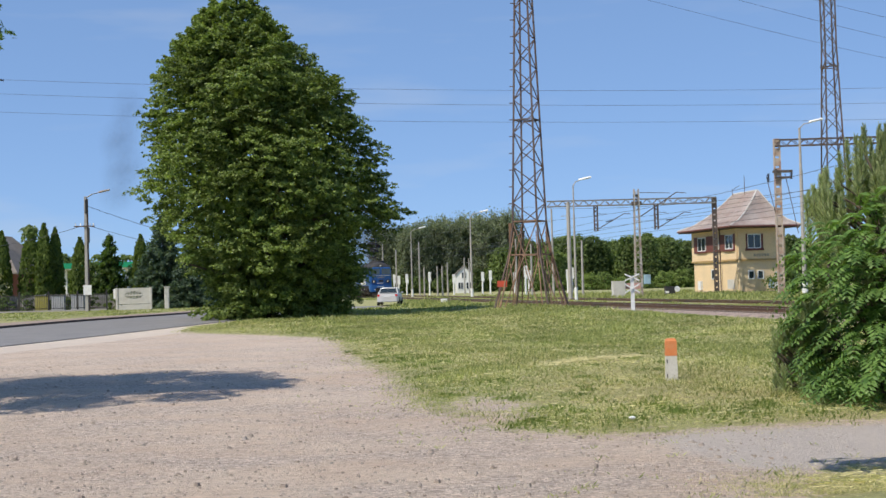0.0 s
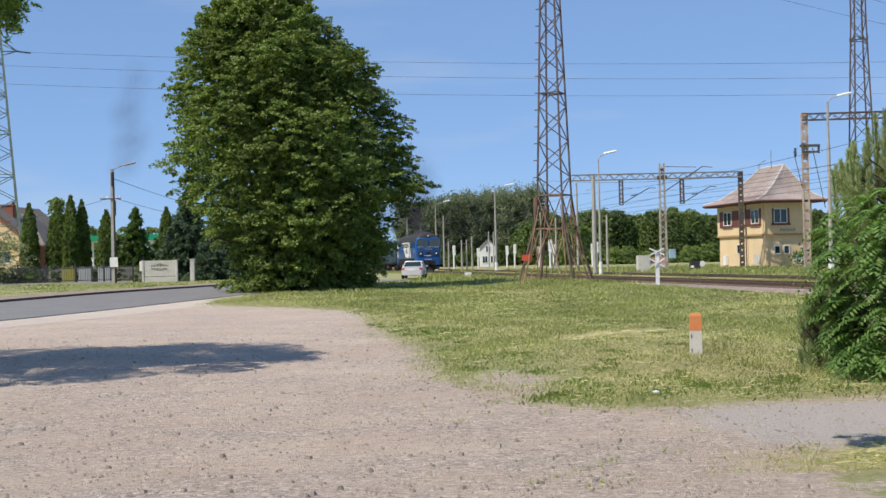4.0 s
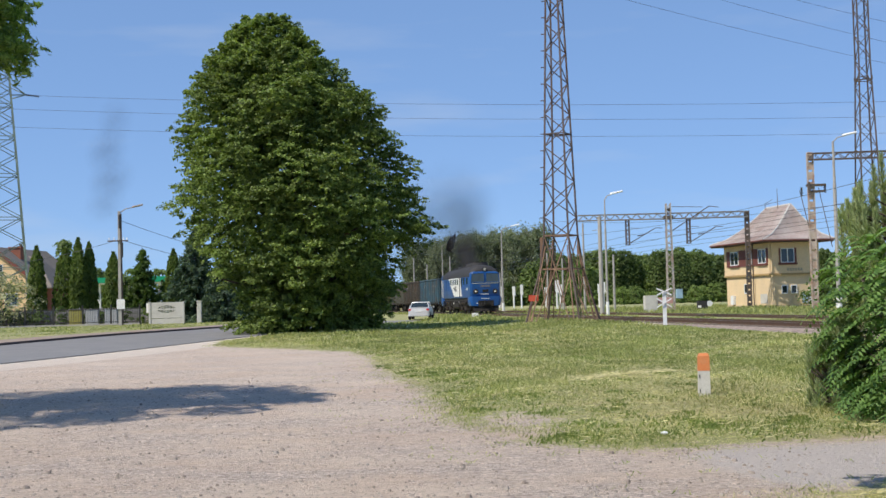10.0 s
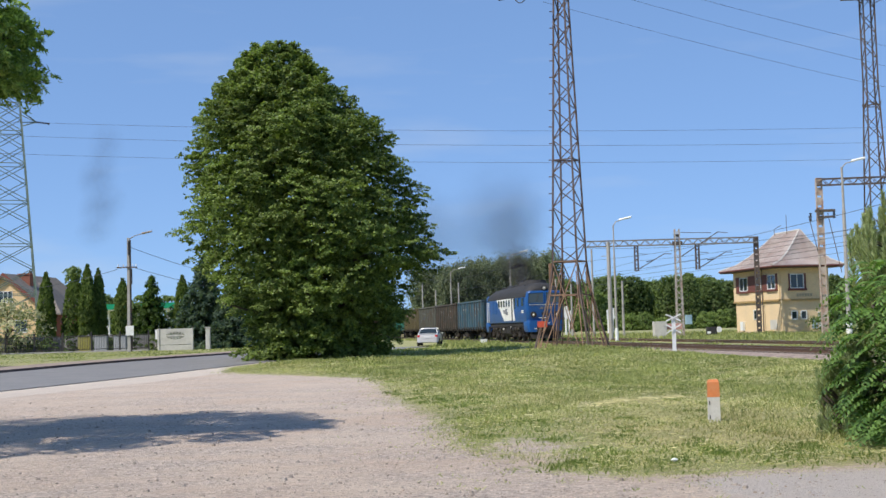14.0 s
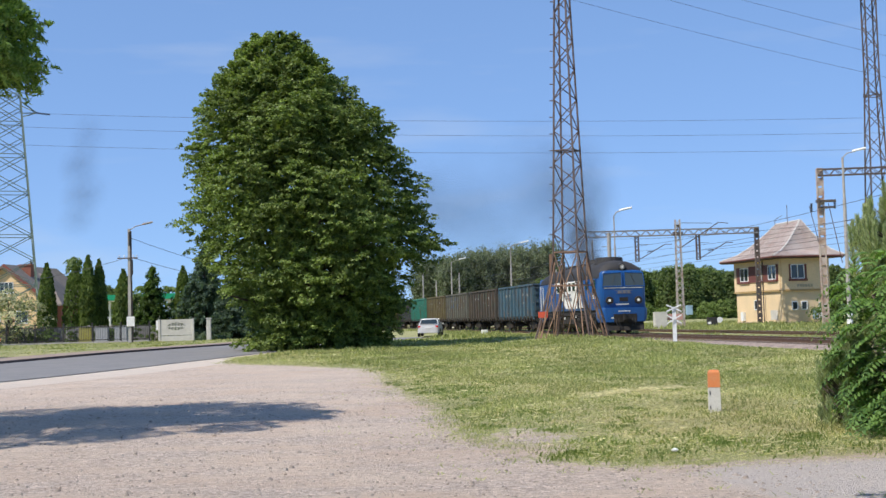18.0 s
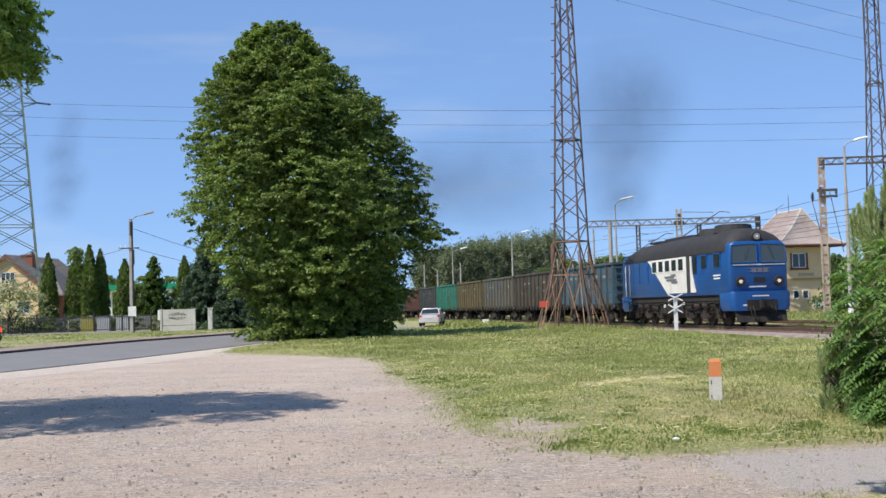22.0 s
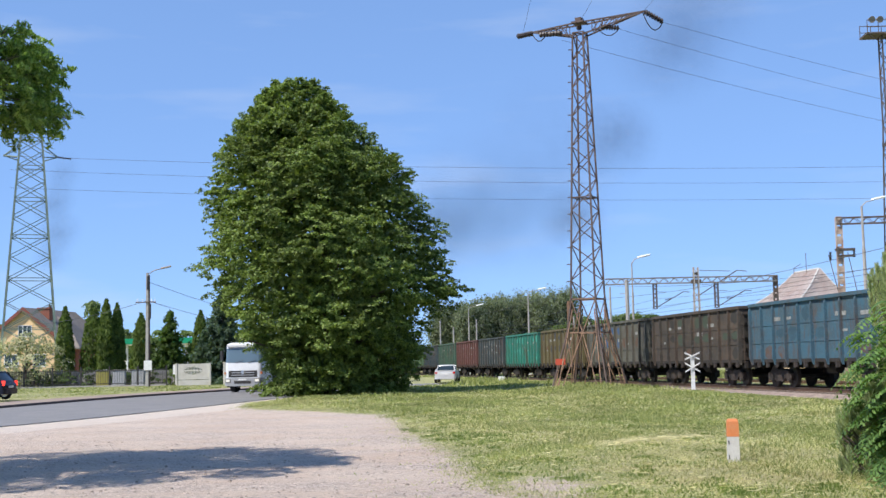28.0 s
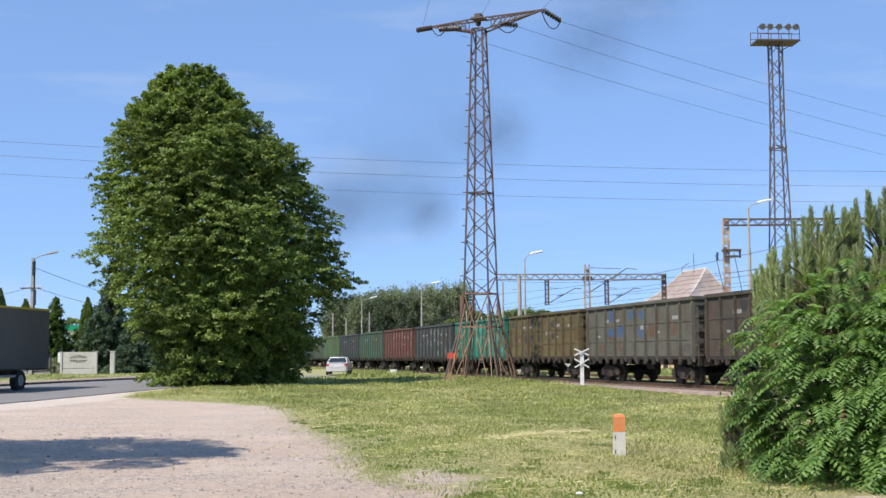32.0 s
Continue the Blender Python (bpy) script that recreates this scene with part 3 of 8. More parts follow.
        part("moulding", Shape().box(0, f, 2.86, 2.55, 0.06, 0.05), LOCO_WHITE, loco, "thin white line under the windscreens")
        for sx in (-1, 1):
            lamp = part("headlight", Shape().tube((sx * 0.94, f - end * 0.05, 1.72 + 0.36), (sx * 0.94, f + end * 0.16, 1.72 + 0.36), 0.25, 0.22, n=18), UNDERFRAME, loco, "round lit headlamp")
            part("lens", Shape().tube((sx * 0.94 + 0.03, f + end * 0.16, 2.08), (sx * 0.94 + 0.03, f + end * 0.18, 2.08), 0.085, n=16), HEADLIGHT if end > 0 else DULL_LENS, lamp)
            part("marker_stripe", Shape().box(sx * 1.33, f - end * 0.2, 2.0, 0.03, 0.03, 0.35), LOCO_WHITE, loco)
        lamp = part("roof_lamp", Shape().tube((0, f - end * 0.75, 4.22), (0, f - end * 0.10, 4.18), 0.22, n=16), LOCO_ROOF, loco, "round lit lamp on the roof front")
        part("lens", Shape().tube((0, f - end * 0.10, 4.18), (0, f - end * 0.07, 4.18), 0.15, n=16), DULL_LENS, lamp)
        part("bulb", Shape().tube((0, f - end * 0.07, 4.18), (0, f - end * 0.055, 4.18), 0.05, n=12), HEADLIGHT if end > 0 else DULL_LENS, lamp)
        emb = Shape()
        for x, ln in ((-0.32, 0.2), (-0.05, 0.22), (0.25, 0.24)):
            emb.box(x, f + end * 0.01, 2.60, ln, 0.03, 0.2)
        emb.box(0, f + end * 0.008, 2.68, 1.15, 0.02, 0.03).box(0, f + end * 0.008, 2.52, 1.0, 0.02, 0.03)
        part("emblem", emb, BADGE_GREY, loco, "grey emblem bars")
        part("front_grille", Shape().box(0, f + end * 0.004, 2.14, 0.55, 0.03, 0.24), UNDERFRAME, loco)
        part("lettering_bar", Shape().box(0.1, f + end * 0.004, 1.83, 0.85, 0.02, 0.06), LOCO_WHITE, loco, "small white lettering bars")
        # stepped lower front
        ap = Shape().loft([[(x, y, z) for x, y in rounded_plan(1.5 - d, end * 7.55 - 0.82, end * 7.55 + 0.82, 0.3)] for z, d in ((0.72, 0.12), (0.95, 0.02), (1.5, 0.0), (1.62, 0.06))])
        apron = part("apron", ap, LOCO_BLUE, loco, smooth=True)
        af = end * 8.37
        part("lettering_bar", Shape().box(0.05, af, 1.40, 0.8, 0.02, 0.055), LOCO_WHITE, apron, "white lettering bars")
        part("lettering_bar", Shape().box(0.75, af, 0.98, 0.35, 0.02, 0.07), LOCO_WHITE, apron, "white lettering bar")
        part("lettering_bar", Shape().box(-0.2, af, 0.98, 0.4, 0.02, 0.05), LOCO_WHITE, apron, "white lettering bar")
        # raised dark plate paints the dark recess behind the coupler
        part("coupler_pocket", Shape().box(0, end * 8.36, 0.97, 1.5, 0.1, 0.5, c=0.03), UNDERFRAME, loco)
        part("coupler", Shape().box(0, end * 8.55, 1.04, 0.30, 0.5, 0.34, c=0.06).box(0.16, end * 8.76, 1.04, 0.14, 0.2, 0.4).box(-0.14, end * 8.7, 1.04, 0.2, 0.16, 0.3), UNDERFRAME, loco)
        for x in (-0.62, -0.45, 0.45, 0.62):
            part("brake_hose", Shape().path([(x, af + end * 0.02, 0.95), (x, af + end * 0.16, 0.7), (x * 0.9, af + end * 0.14, 0.45), (x * 0.8, af + end * 0.05, 0.5)], 0.025), RUBBER, loco)
        pl = Shape().loft([[(-1.25, end * 8.2, 0.72), (1.25, end * 8.2, 0.72), (1.25, end * 8.05, 0.72), (-1.25, end * 8.05, 0.72)], [(-1.2, end * 8.42, 0.2), (1.2, end * 8.42, 0.2), (1.2, end * 8.3, 0.2), (-1.2, end * 8.3, 0.2)]])
        part("plough", pl, UNDERFRAME, loco)
        for sx in (-1, 1):
            st = Shape()
            for z in (0.45, 0.8, 1.12):
                st.box(sx * 1.38, end * 6.6, z, 0.25, 0.5, 0.04)
            st.box(sx * 1.47, end * 6.35, 0.8, 0.05, 0.04, 0.9).box(sx * 1.47, end * 6.85, 0.8, 0.05, 0.04, 0.9)
            part("steps", st, UNDERFRAME, loco)
    # underframe, fuel tank, bogies
    part("underframe", Shape().box(0, 0, 1.36, 2.7, 15.4, 0.3), UNDERFRAME, loco)
    # dark filler box, added so no daylight shows through between the bogies
    part("inner_beam", Shape().box(0, 0, 0.92, 1.6, 14.6, 0.80), UNDERFRAME, loco)
    for side in (-1, 1):
        for y in (-2.6, 2.4):
            part("air_tank", Shape().tube((side * 1.2, y - 0.3, 0.92), (side * 1.2, y + 0.5, 0.92), 0.2, n=12), UNDERFRAME, loco)
        for y in (-6.9, 2.0):
            part("white_lamp_plate", Shape().box(side * 1.42, y, 1.12, 0.03, 0.22, 0.14), LOCO_WHITE, loco)
        part("sand_pipe", Shape().path([(side * 1.2, 6.9, 1.1), (side * 1.2, 7.1, 0.7), (side * 1.0, 7.3, 0.2)], 0.03), UNDERFRAME, loco)
        for k in range(5):
            part("tank_rib", Shape().box(side * 1.39, -1.4 + 0.7 * k, 0.86, 0.03, 0.06, 0.5), UNDERFRAME, loco)
    part("fuel_tank", Shape().loft([[(x, y, z) for x, z in ((-1.0, 0.38), (1.0, 0.38), (1.38, 0.62), (1.38, 1.1), (-1.38, 1.1), (-1.38, 0.62))] for y in (-1.7, 1.7)]), UNDERFRAME, loco)
    # springs, brake cylinders and pipes that hang along the side
    for side in (-1, 1):
        for y in (-6.6, -5.4, -3.3, -2.2, 2.2, 3.3, 5.4, 6.4):
            part("spring", Shape().path([(side * 1.3 + 0.05 * math.cos(k * 1.3), y + 0.05 * math.sin(k * 1.3), 0.45 + 0.035 * k) for k in range(14)], 0.03, n=5), BOGIE, loco)
        for y in (-4.9, -3.8, 3.8, 4.9):
            part("brake_cylinder", Shape().tube((side * 1.34, y - 0.28, 1.0), (side * 1.34, y + 0.28, 1.0), 0.15, 0.12, n=12), BOGIE, loco)
        part("side_pipe", Shape().path([(side * 1.42, -7.0, 1.15), (side * 1.42, -2.0, 1.12), (side * 1.45, 0, 1.2), (side * 1.42, 2.0, 1.12), (side * 1.42, 7.0, 1.15)], 0.03, n=5), UNDERFRAME, loco)
        part("filler_cap", Shape().tube((side * 1.38, -0.9, 1.0), (side * 1.46, -0.9, 1.0), 0.09, n=10), LOCO_WHITE, loco, "pale filler cap")
    wm = wheelset_mesh(0.525, 1.52)
    for by in (-4.3, 4.3):
        bg = Shape()
        for sx in (-1, 1):
            bg.box(sx * 1.08, by, 0.78, 0.16, 5.0, 0.3, c=0.04)
            for k in (-2.1, 0, 2.1):
                bg.box(sx * 1.16, by + k, 0.55, 0.22, 0.42, 0.42, c=0.06)
                for dk in (-0.42, 0.42):
                    bg.tube((sx * 1.16, by + k + dk, 0.4), (sx * 1.16, by + k + dk, 0.9), 0.11, n=8)
            bg.box(sx * 1.2, by + 1.05, 0.95, 0.12, 0.9, 0.2).tube((sx * 1.2, by - 1.05, 0.95), (sx * 1.2, by - 0.6, 0.95), 0.1)
        bg.box(0, by, 0.8, 2.0, 4.6, 0.25)
        bogie = part("bogie", bg, BOGIE, loco)
        for k in (-2.1, 0, 2.1):
            ws = part("wheelset", wm, None, bogie, m=pose(0, by + k, 0.525))
            wheelsets.append((ws, by + k, 0.525))
    return loco


# colour, stains, patch colour, and whether the side is ribbed by closely set or wide panels
WAGONS = [
    ("weathered blue", (0.039, 0.105, 0.152), (0.058, 0.055, 0.047), 0.6, None),
    ("dirty brown", (0.040, 0.036, 0.030), (0.095, 0.070, 0.048), 0.7, (0.042, 0.062, 0.040)),
    ("faded grey-green blue-patched", (0.098, 0.101, 0.082), (0.058, 0.051, 0.039), 0.6, (0.030, 0.080, 0.185)),
    ("olive yellow", (0.115, 0.095, 0.040), (0.058, 0.047, 0.023), 0.75, (0.027, 0.031, 0.035)),
    ("bright teal green", (0.017, 0.183, 0.136), (0.043, 0.086, 0.066), 0.6, (0.05, 0.30, 0.23)),
    ("dark slate", (0.039, 0.053, 0.056), (0.027, 0.031, 0.031), 0.5, (0.13, 0.14, 0.14)),
    ("red-brown", (0.110, 0.043, 0.036), (0.078, 0.031, 0.027), 0.6, (0.19, 0.10, 0.085)),
    ("dull green", (0.043, 0.098, 0.066), (0.039, 0.055, 0.043), 0.5, None),
    ("dark blue-grey", (0.035, 0.055, 0.064), (0.027, 0.035, 0.039), 0.5, None),
    ("light green", (0.082, 0.156, 0.074), (0.055, 0.078, 0.047), 0.5, None),
    ("grey-green", (0.070, 0.101, 0.078), (0.047, 0.055, 0.043), 0.5, None),
]
PITCH = 13.95
STENCIL = worn("faded_stencil_paint", (0.30, 0.31, 0.30), (0.10, 0.10, 0.09), 0.95, 7, 0.8)
wagon_meshes = {}


def wagon_paint(name, color, dirt, amount):
    """Old paint with broad stains, rust runs down the panels and small chips."""
    m, nt, b = shader(name, 0.8)
    tc = nt.nodes.new("ShaderNodeTexCoord")
    co = tc.outputs["Object"]
    mp = node(nt, "Mapping", Scale=(1, 1, 0.16))
    nt.links.new(co, mp.inputs["Vector"])
    col = mix(nt, ramp(nt, noise_tex(nt, 0.8, 5, 0.65, co), (0.38, grey(0)), (0.68, grey(amount))), color, dirt)
    col = mix(nt, ramp(nt, noise_tex(nt, 3.4, 5, 0.7, mp.outputs[0]), (0.50, grey(0)), (0.66, grey(0.75))), col, (0.085, 0.048, 0.030))
    col = mix(nt, ramp(nt, noise_tex(nt, 5.5, 4, 0.6, co), (0.60, grey(0)), (0.70, grey(0.6))), col, tuple(c * 0.5 + 0.09 for c in color))
    col = mix(nt, 1.0, col, ramp(nt, noise_tex(nt, 18, 4, 0.7, co), (0.25, grey(0.7)), (0.75, grey(1.2))), "MULTIPLY")
    nt.links.new(col, b.inputs["Base Color"])
    bump(nt, b, noise_tex(nt, 2.0, 4, 0.6, co), 0.35, 0.04)
    return m



def build_wagon(index):
    name, color, dirt, amount, patch = WAGONS[index % len(WAGONS)]
    rng = random.Random(40 + index)
    paint = wagon_paint("wagon_paint_" + name.replace(" ", "_").replace("-", "_"), color, dirt, amount)
    wg = thing("open_wagon", name + " open freight wagon with ribbed steel sides", "freight wagon", group="wagons of the train")
    hl, hw, z0, z1 = 6.38, 1.48, 1.22, 3.66

    def shared(key, maker):
        if key not in wagon_meshes:
            wagon_meshes[key] = maker()
        return wagon_meshes[key]

    for side in (1, -1):
        wall = part("side_wall", Shape().box(side * (hw - 0.02), 0, (z0 + z1) / 2, 0.05, 2 * hl, z1 - z0), paint, wg)
        n = 11 if index != 4 else 13
        for k in range(n):
            y = -hl + 0.09 + (2 * hl - 0.18) * k / (n - 1)
            wid = 0.16 if k in (0, n - 1) else 0.11
            part("rib", Shape().loft([[(side * (hw + 0.005), y - wid / 2, z), (side * (hw + d), y - wid * 0.35, z), (side * (hw + d), y + wid * 0.35, z), (side * (hw + 0.005), y + wid / 2, z)] for z, d in ((0.98, 0.05), (1.3, 0.15), (3.4, 0.12), (z1 - 0.06, 0.06))]), paint, wall)
        for z in (1.95, 2.72):
            part("pressing", Shape().box(side * (hw + 0.012), 0, z, 0.03, 2 * hl - 0.2, 0.06), paint, wall)
        part("top_rail", Shape().box(side * (hw + 0.03), 0, z1, 0.16, 2 * hl + 0.06, 0.14, c=0.03), paint, wall)
        part("sill", Shape().box(side * (hw - 0.06), 0, 1.16, 0.14, 2 * hl, 0.14), UNDERFRAME, wg)
        if side > 0:
            for yy, zz, ln, h in ((-3.6, 2.95, 0.7, 0.16), (-2.2, 2.95, 0.5, 0.12), (0.9, 2.55, 0.8, 0.2), (2.6, 2.95, 0.9, 0.16), (2.6, 2.3, 0.4, 0.1), (4.6, 2.9, 0.7, 0.16), (-4.6, 2.2, 0.3, 0.1)):
                if rng.random() < 0.75:
                    part("lettering_bar", Shape().box(hw + 0.009, yy + rng.uniform(-0.2, 0.2), zz, 0.012, ln, h), STENCIL, wall, "faded white lettering bar")
            tones = [tuple(c * 0.55 + 0.004 for c in color), (dirt[0] * 1.3 + 0.02, dirt[1], dirt[2] * 0.8)] + ([patch] if patch else [])
            for n_tone, tone in enumerate(tones):
                pm = worn("patch_paint_%d_%d" % (index, n_tone), tone, color, 0.75, 2.2, 0.8)
                for k in range(n - 1):
                    for z in (1.6, 2.34, 3.15):
                        bold = n_tone == 2 and z > 2 and 3 <= k <= 6
                        if rng.random() > (0.85 if bold else 0.12):
                            continue
                        y = -hl + 0.09 + (2 * hl - 0.18) * (k + 0.5) / (n - 1)
                        wd, ht = rng.uniform(0.40, 0.60), rng.uniform(0.2, 0.36)
                        zc = z + rng.uniform(-0.08, 0.08)
                        ring = [(hw + 0.007 + 0.001 * n_tone, y + wd * math.cos(j * 0.5236) * rng.uniform(0.7, 1.0), zc + ht * math.sin(j * 0.5236) * rng.uniform(0.7, 1.1)) for j in range(12)]
                        part("paint_patch", Shape().loft([ring, [(hw + 0.001, yy, zz) for _x, yy, zz in ring]]), pm, wall, "blotch of overpainting or rust")
    for end in (1, -1):
        e = part("end_wall", Shape().box(0, end * (hl - 0.02), (z0 + z1) / 2, 2 * hw - 0.1, 0.05, z1 - z0), paint, wg)
        for z in (1.7, 2.3, 2.9, 3.4):
            part("end_rib", Shape().box(0, end * (hl + 0.05), z, 2 * hw - 0.1, 0.1, 0.12), paint, e)
        part("top_rail", Shape().box(0, end * (hl + 0.02), z1, 2 * hw + 0.1, 0.14, 0.14), paint, e)
        ld = Shape()
        for z in (1.5, 1.9, 2.3, 2.7, 3.1):
            ld.tube((1.05, end * (hl + 0.16), z), (1.4, end * (hl + 0.16), z), 0.015, n=5)
        ld.tube((1.05, end * (hl + 0.16), 1.1), (1.05, end * (hl + 0.16), 3.3), 0.02, n=5).tube((1.4, end * (hl + 0.16), 1.1), (1.4, end * (hl + 0.16), 3.3), 0.02, n=5)
        part("ladder", ld, paint, e)
        part("coupler", shared("coupler%d" % end, lambda: Shape().box(0, end * 6.6, 1.02, 0.28, 0.75, 0.3, c=0.05).box(0.1, end * 6.9, 1.02, 0.22, 0.16, 0.4).mesh("coupler", UNDERFRAME)), None, wg)
        part("headstock", shared("head%d" % end, lambda: Shape().box(0, end * 6.33, 1.0, 2.7, 0.2, 0.34).mesh("headstock", UNDERFRAME)), None, wg)
    part("floor", shared("floor", lambda: Shape().box(0, 0, 1.25, 2.86, 12.7, 0.08).mesh("floor", UNDERFRAME)), None, wg)
    part("centre_sill", shared("csill", lambda: Shape().box(0, 0, 1.0, 0.5, 12.6, 0.36).mesh("centre_sill", UNDERFRAME)), None, wg)

    def flaps():
        s = Shape()
        for k in range(13):
            y = -5.7 + 11.4 * k / 12
            for sd in (-1, 1):
                s.box(sd * 1.44, y, 1.04, 0.12, 0.2, 0.34, c=0.03)
                s.box(sd * 1.50, y + 0.3, 1.0, 0.05, 0.07, 0.22)
        return s.mesh("hatch_latch", BOGIE)

    tagged(part("hatch_latch", shared("flaps", flaps), None, wg), kind="stuff")
    part("brake_cylinder", shared("brake", lambda: Shape().tube((0.6, -0.4, 0.8), (0.6, 0.4, 0.8), 0.2, n=12).box(-0.6, 0.6, 0.8, 0.5, 1.0, 0.35).tube((0, -4, 0.86), (0, 4, 0.86), 0.04).mesh("brake_gear", UNDERFRAME)), None, wg)

    def bogie_mesh():
        s = Shape()
        for sd in (-1, 1):
            x = sd * 1.02
            s.loft([[(x - 0.08, y, z - h), (x + 0.08, y, z - h), (x + 0.08, y, z + h), (x - 0.08, y, z + h)] for y, z, h in ((-1.2, 0.5, 0.12), (-0.75, 0.62, 0.12), (-0.35, 0.5, 0.24), (0.35, 0.5, 0.24), (0.75, 0.62, 0.12), (1.2, 0.5, 0.12))])
            for y in (-0.925, 0.925):
                s.box(x, y, 0.475, 0.26, 0.34, 0.34, c=0.06)
            for y in (-0.18, 0, 0.18):
                s.tube((x, y, 0.28), (x, y, 0.62), 0.075, n=8)
        s.box(0, 0, 0.68, 2.1, 0.42, 0.24)
        return s.mesh("bogie", BOGIE)

    for by in (-4.33, 4.33):
        bogie = part("bogie", shared("bogie", bogie_mesh), None, wg, m=pose(0, by, 0))
        for k in (-0.925, 0.925):
            ws = part("wheelset", shared("wheels", lambda: wheelset_mesh(0.475, 1.52)), None, bogie, m=pose(0, k, 0.475))
            if index < 6:
                wheelsets.append((ws, k, 0.475))
    return wg


locomotive = build_locomotive()
wagons = [build_wagon(i) for i in range(15)]


# ---- lattice steelwork ----
def lattice(s, levels, w=0.07, brace=0.045, cross=False, ring_every=0):
    """levels: rows (centre x, centre y, z, half width x, half width y). Four corner posts with zigzag bracing on each face."""
    def corner(l, k):
        return Vector((l[0] + (-1, 1, 1, -1)[k] * l[3], l[1] + (-1, -1, 1, 1)[k] * l[4], l[2]))
    for i, (a, b) in enumerate(zip(levels, levels[1:])):
        for k in range(4):
            s.bar(corner(a, k), corner(b, k), w)
            j = (k + 1) % 4
            if cross:
                s.bar(corner(a, k), corner(b, j), brace)
                s.bar(corner(a, j), corner(b, k), brace)
            elif (i + k) % 2:
                s.bar(corner(a, k), corner(b, j), brace)
            else:
                s.bar(corner(a, j), corner(b, k), brace)
            if ring_every and i % ring_every == 0:
                s.bar(corner(a, k), corner(a, j), brace)
    return s


def lattice_members(parent, levels, w, brace, material, ring_every=0):
    """The same steelwork as parts: four corner posts and every brace for itself."""
    def corner(l, k):
        return Vector((l[0] + (-1, 1, 1, -1)[k] * l[3], l[1] + (-1, -1, 1, 1)[k] * l[4], l[2]))
    for k in range(4):
        part("corner_post", Shape().path([corner(l, k) for l in levels], w * 0.7, n=4), material, parent)
        j = (k + 1) % 4
        for i, (a, b) in enumerate(zip(levels, levels[1:])):
            p, q = (corner(a, k), corner(b, j)) if (i + k) % 2 else (corner(a, j), corner(b, k))
            part("brace", Shape().bar(p, q, brace), material, parent)
            if ring_every and i % ring_every == 0:
                part("brace", Shape().bar(corner(a, k), corner(a, j), brace), material, parent)


def spread(z0, z1, n, w0, w1, x=0.0, y=0.0):
    return [(x, y, z0 + (z1 - z0) * i / n, w0 + (w1 - w0) * i / n, w0 + (w1 - w0) * i / n) for i in range(n + 1)]


def insulator(s, p, q, r=0.06, n=7):
    """A string of discs, as one turned body."""
    p, q = Vector(p), Vector(q)
    d = (q - p).normalized()
    a = d.orthogonal().normalized()
    b = d.cross(a)
    rings = []
    for k in range(n):
        for u, w in ((0.05, 0.35), (0.2, 1.0), (0.6, 0.75), (0.75, 0.35)):
            c = p.lerp(q, (k + u) / n)
            rings.append([c + (a * math.cos(2 * math.pi * i / 8) + b * math.sin(2 * math.pi * i / 8)) * r * w for i in range(8)])
    return s.loft(rings)


INSULATOR = worn("brown_insulator", (0.035, 0.025, 0.022), (0.06, 0.05, 0.045), 0.4, 6, 0.5)


def wire(s, p, q, sag, r=0.012, n=14):
    p, q = Vector(p), Vector(q)
    pts = []
    for k in range(n + 1):
        t = k / n
        v = p.lerp(q, t)
        v.z -= sag * 4 * t * (1 - t)
        pts.append(v)
    return s.path(pts, r, n=4)


TOWER = (6.62, 69.5, 0.22)
TOWER_TURN = -27.0
LEG_RUST = worn("bright_rusty_steel", (0.33, 0.205, 0.135), (0.09, 0.06, 0.05), 1.0, 1.6, 0.85, 0.1)


def on_arm(x, y, z):
    """From the yard's directions into the turned tower's own."""
    a = radians(-TOWER_TURN)
    return Vector((x * math.cos(a) - y * math.sin(a), x * math.sin(a) + y * math.cos(a), z))


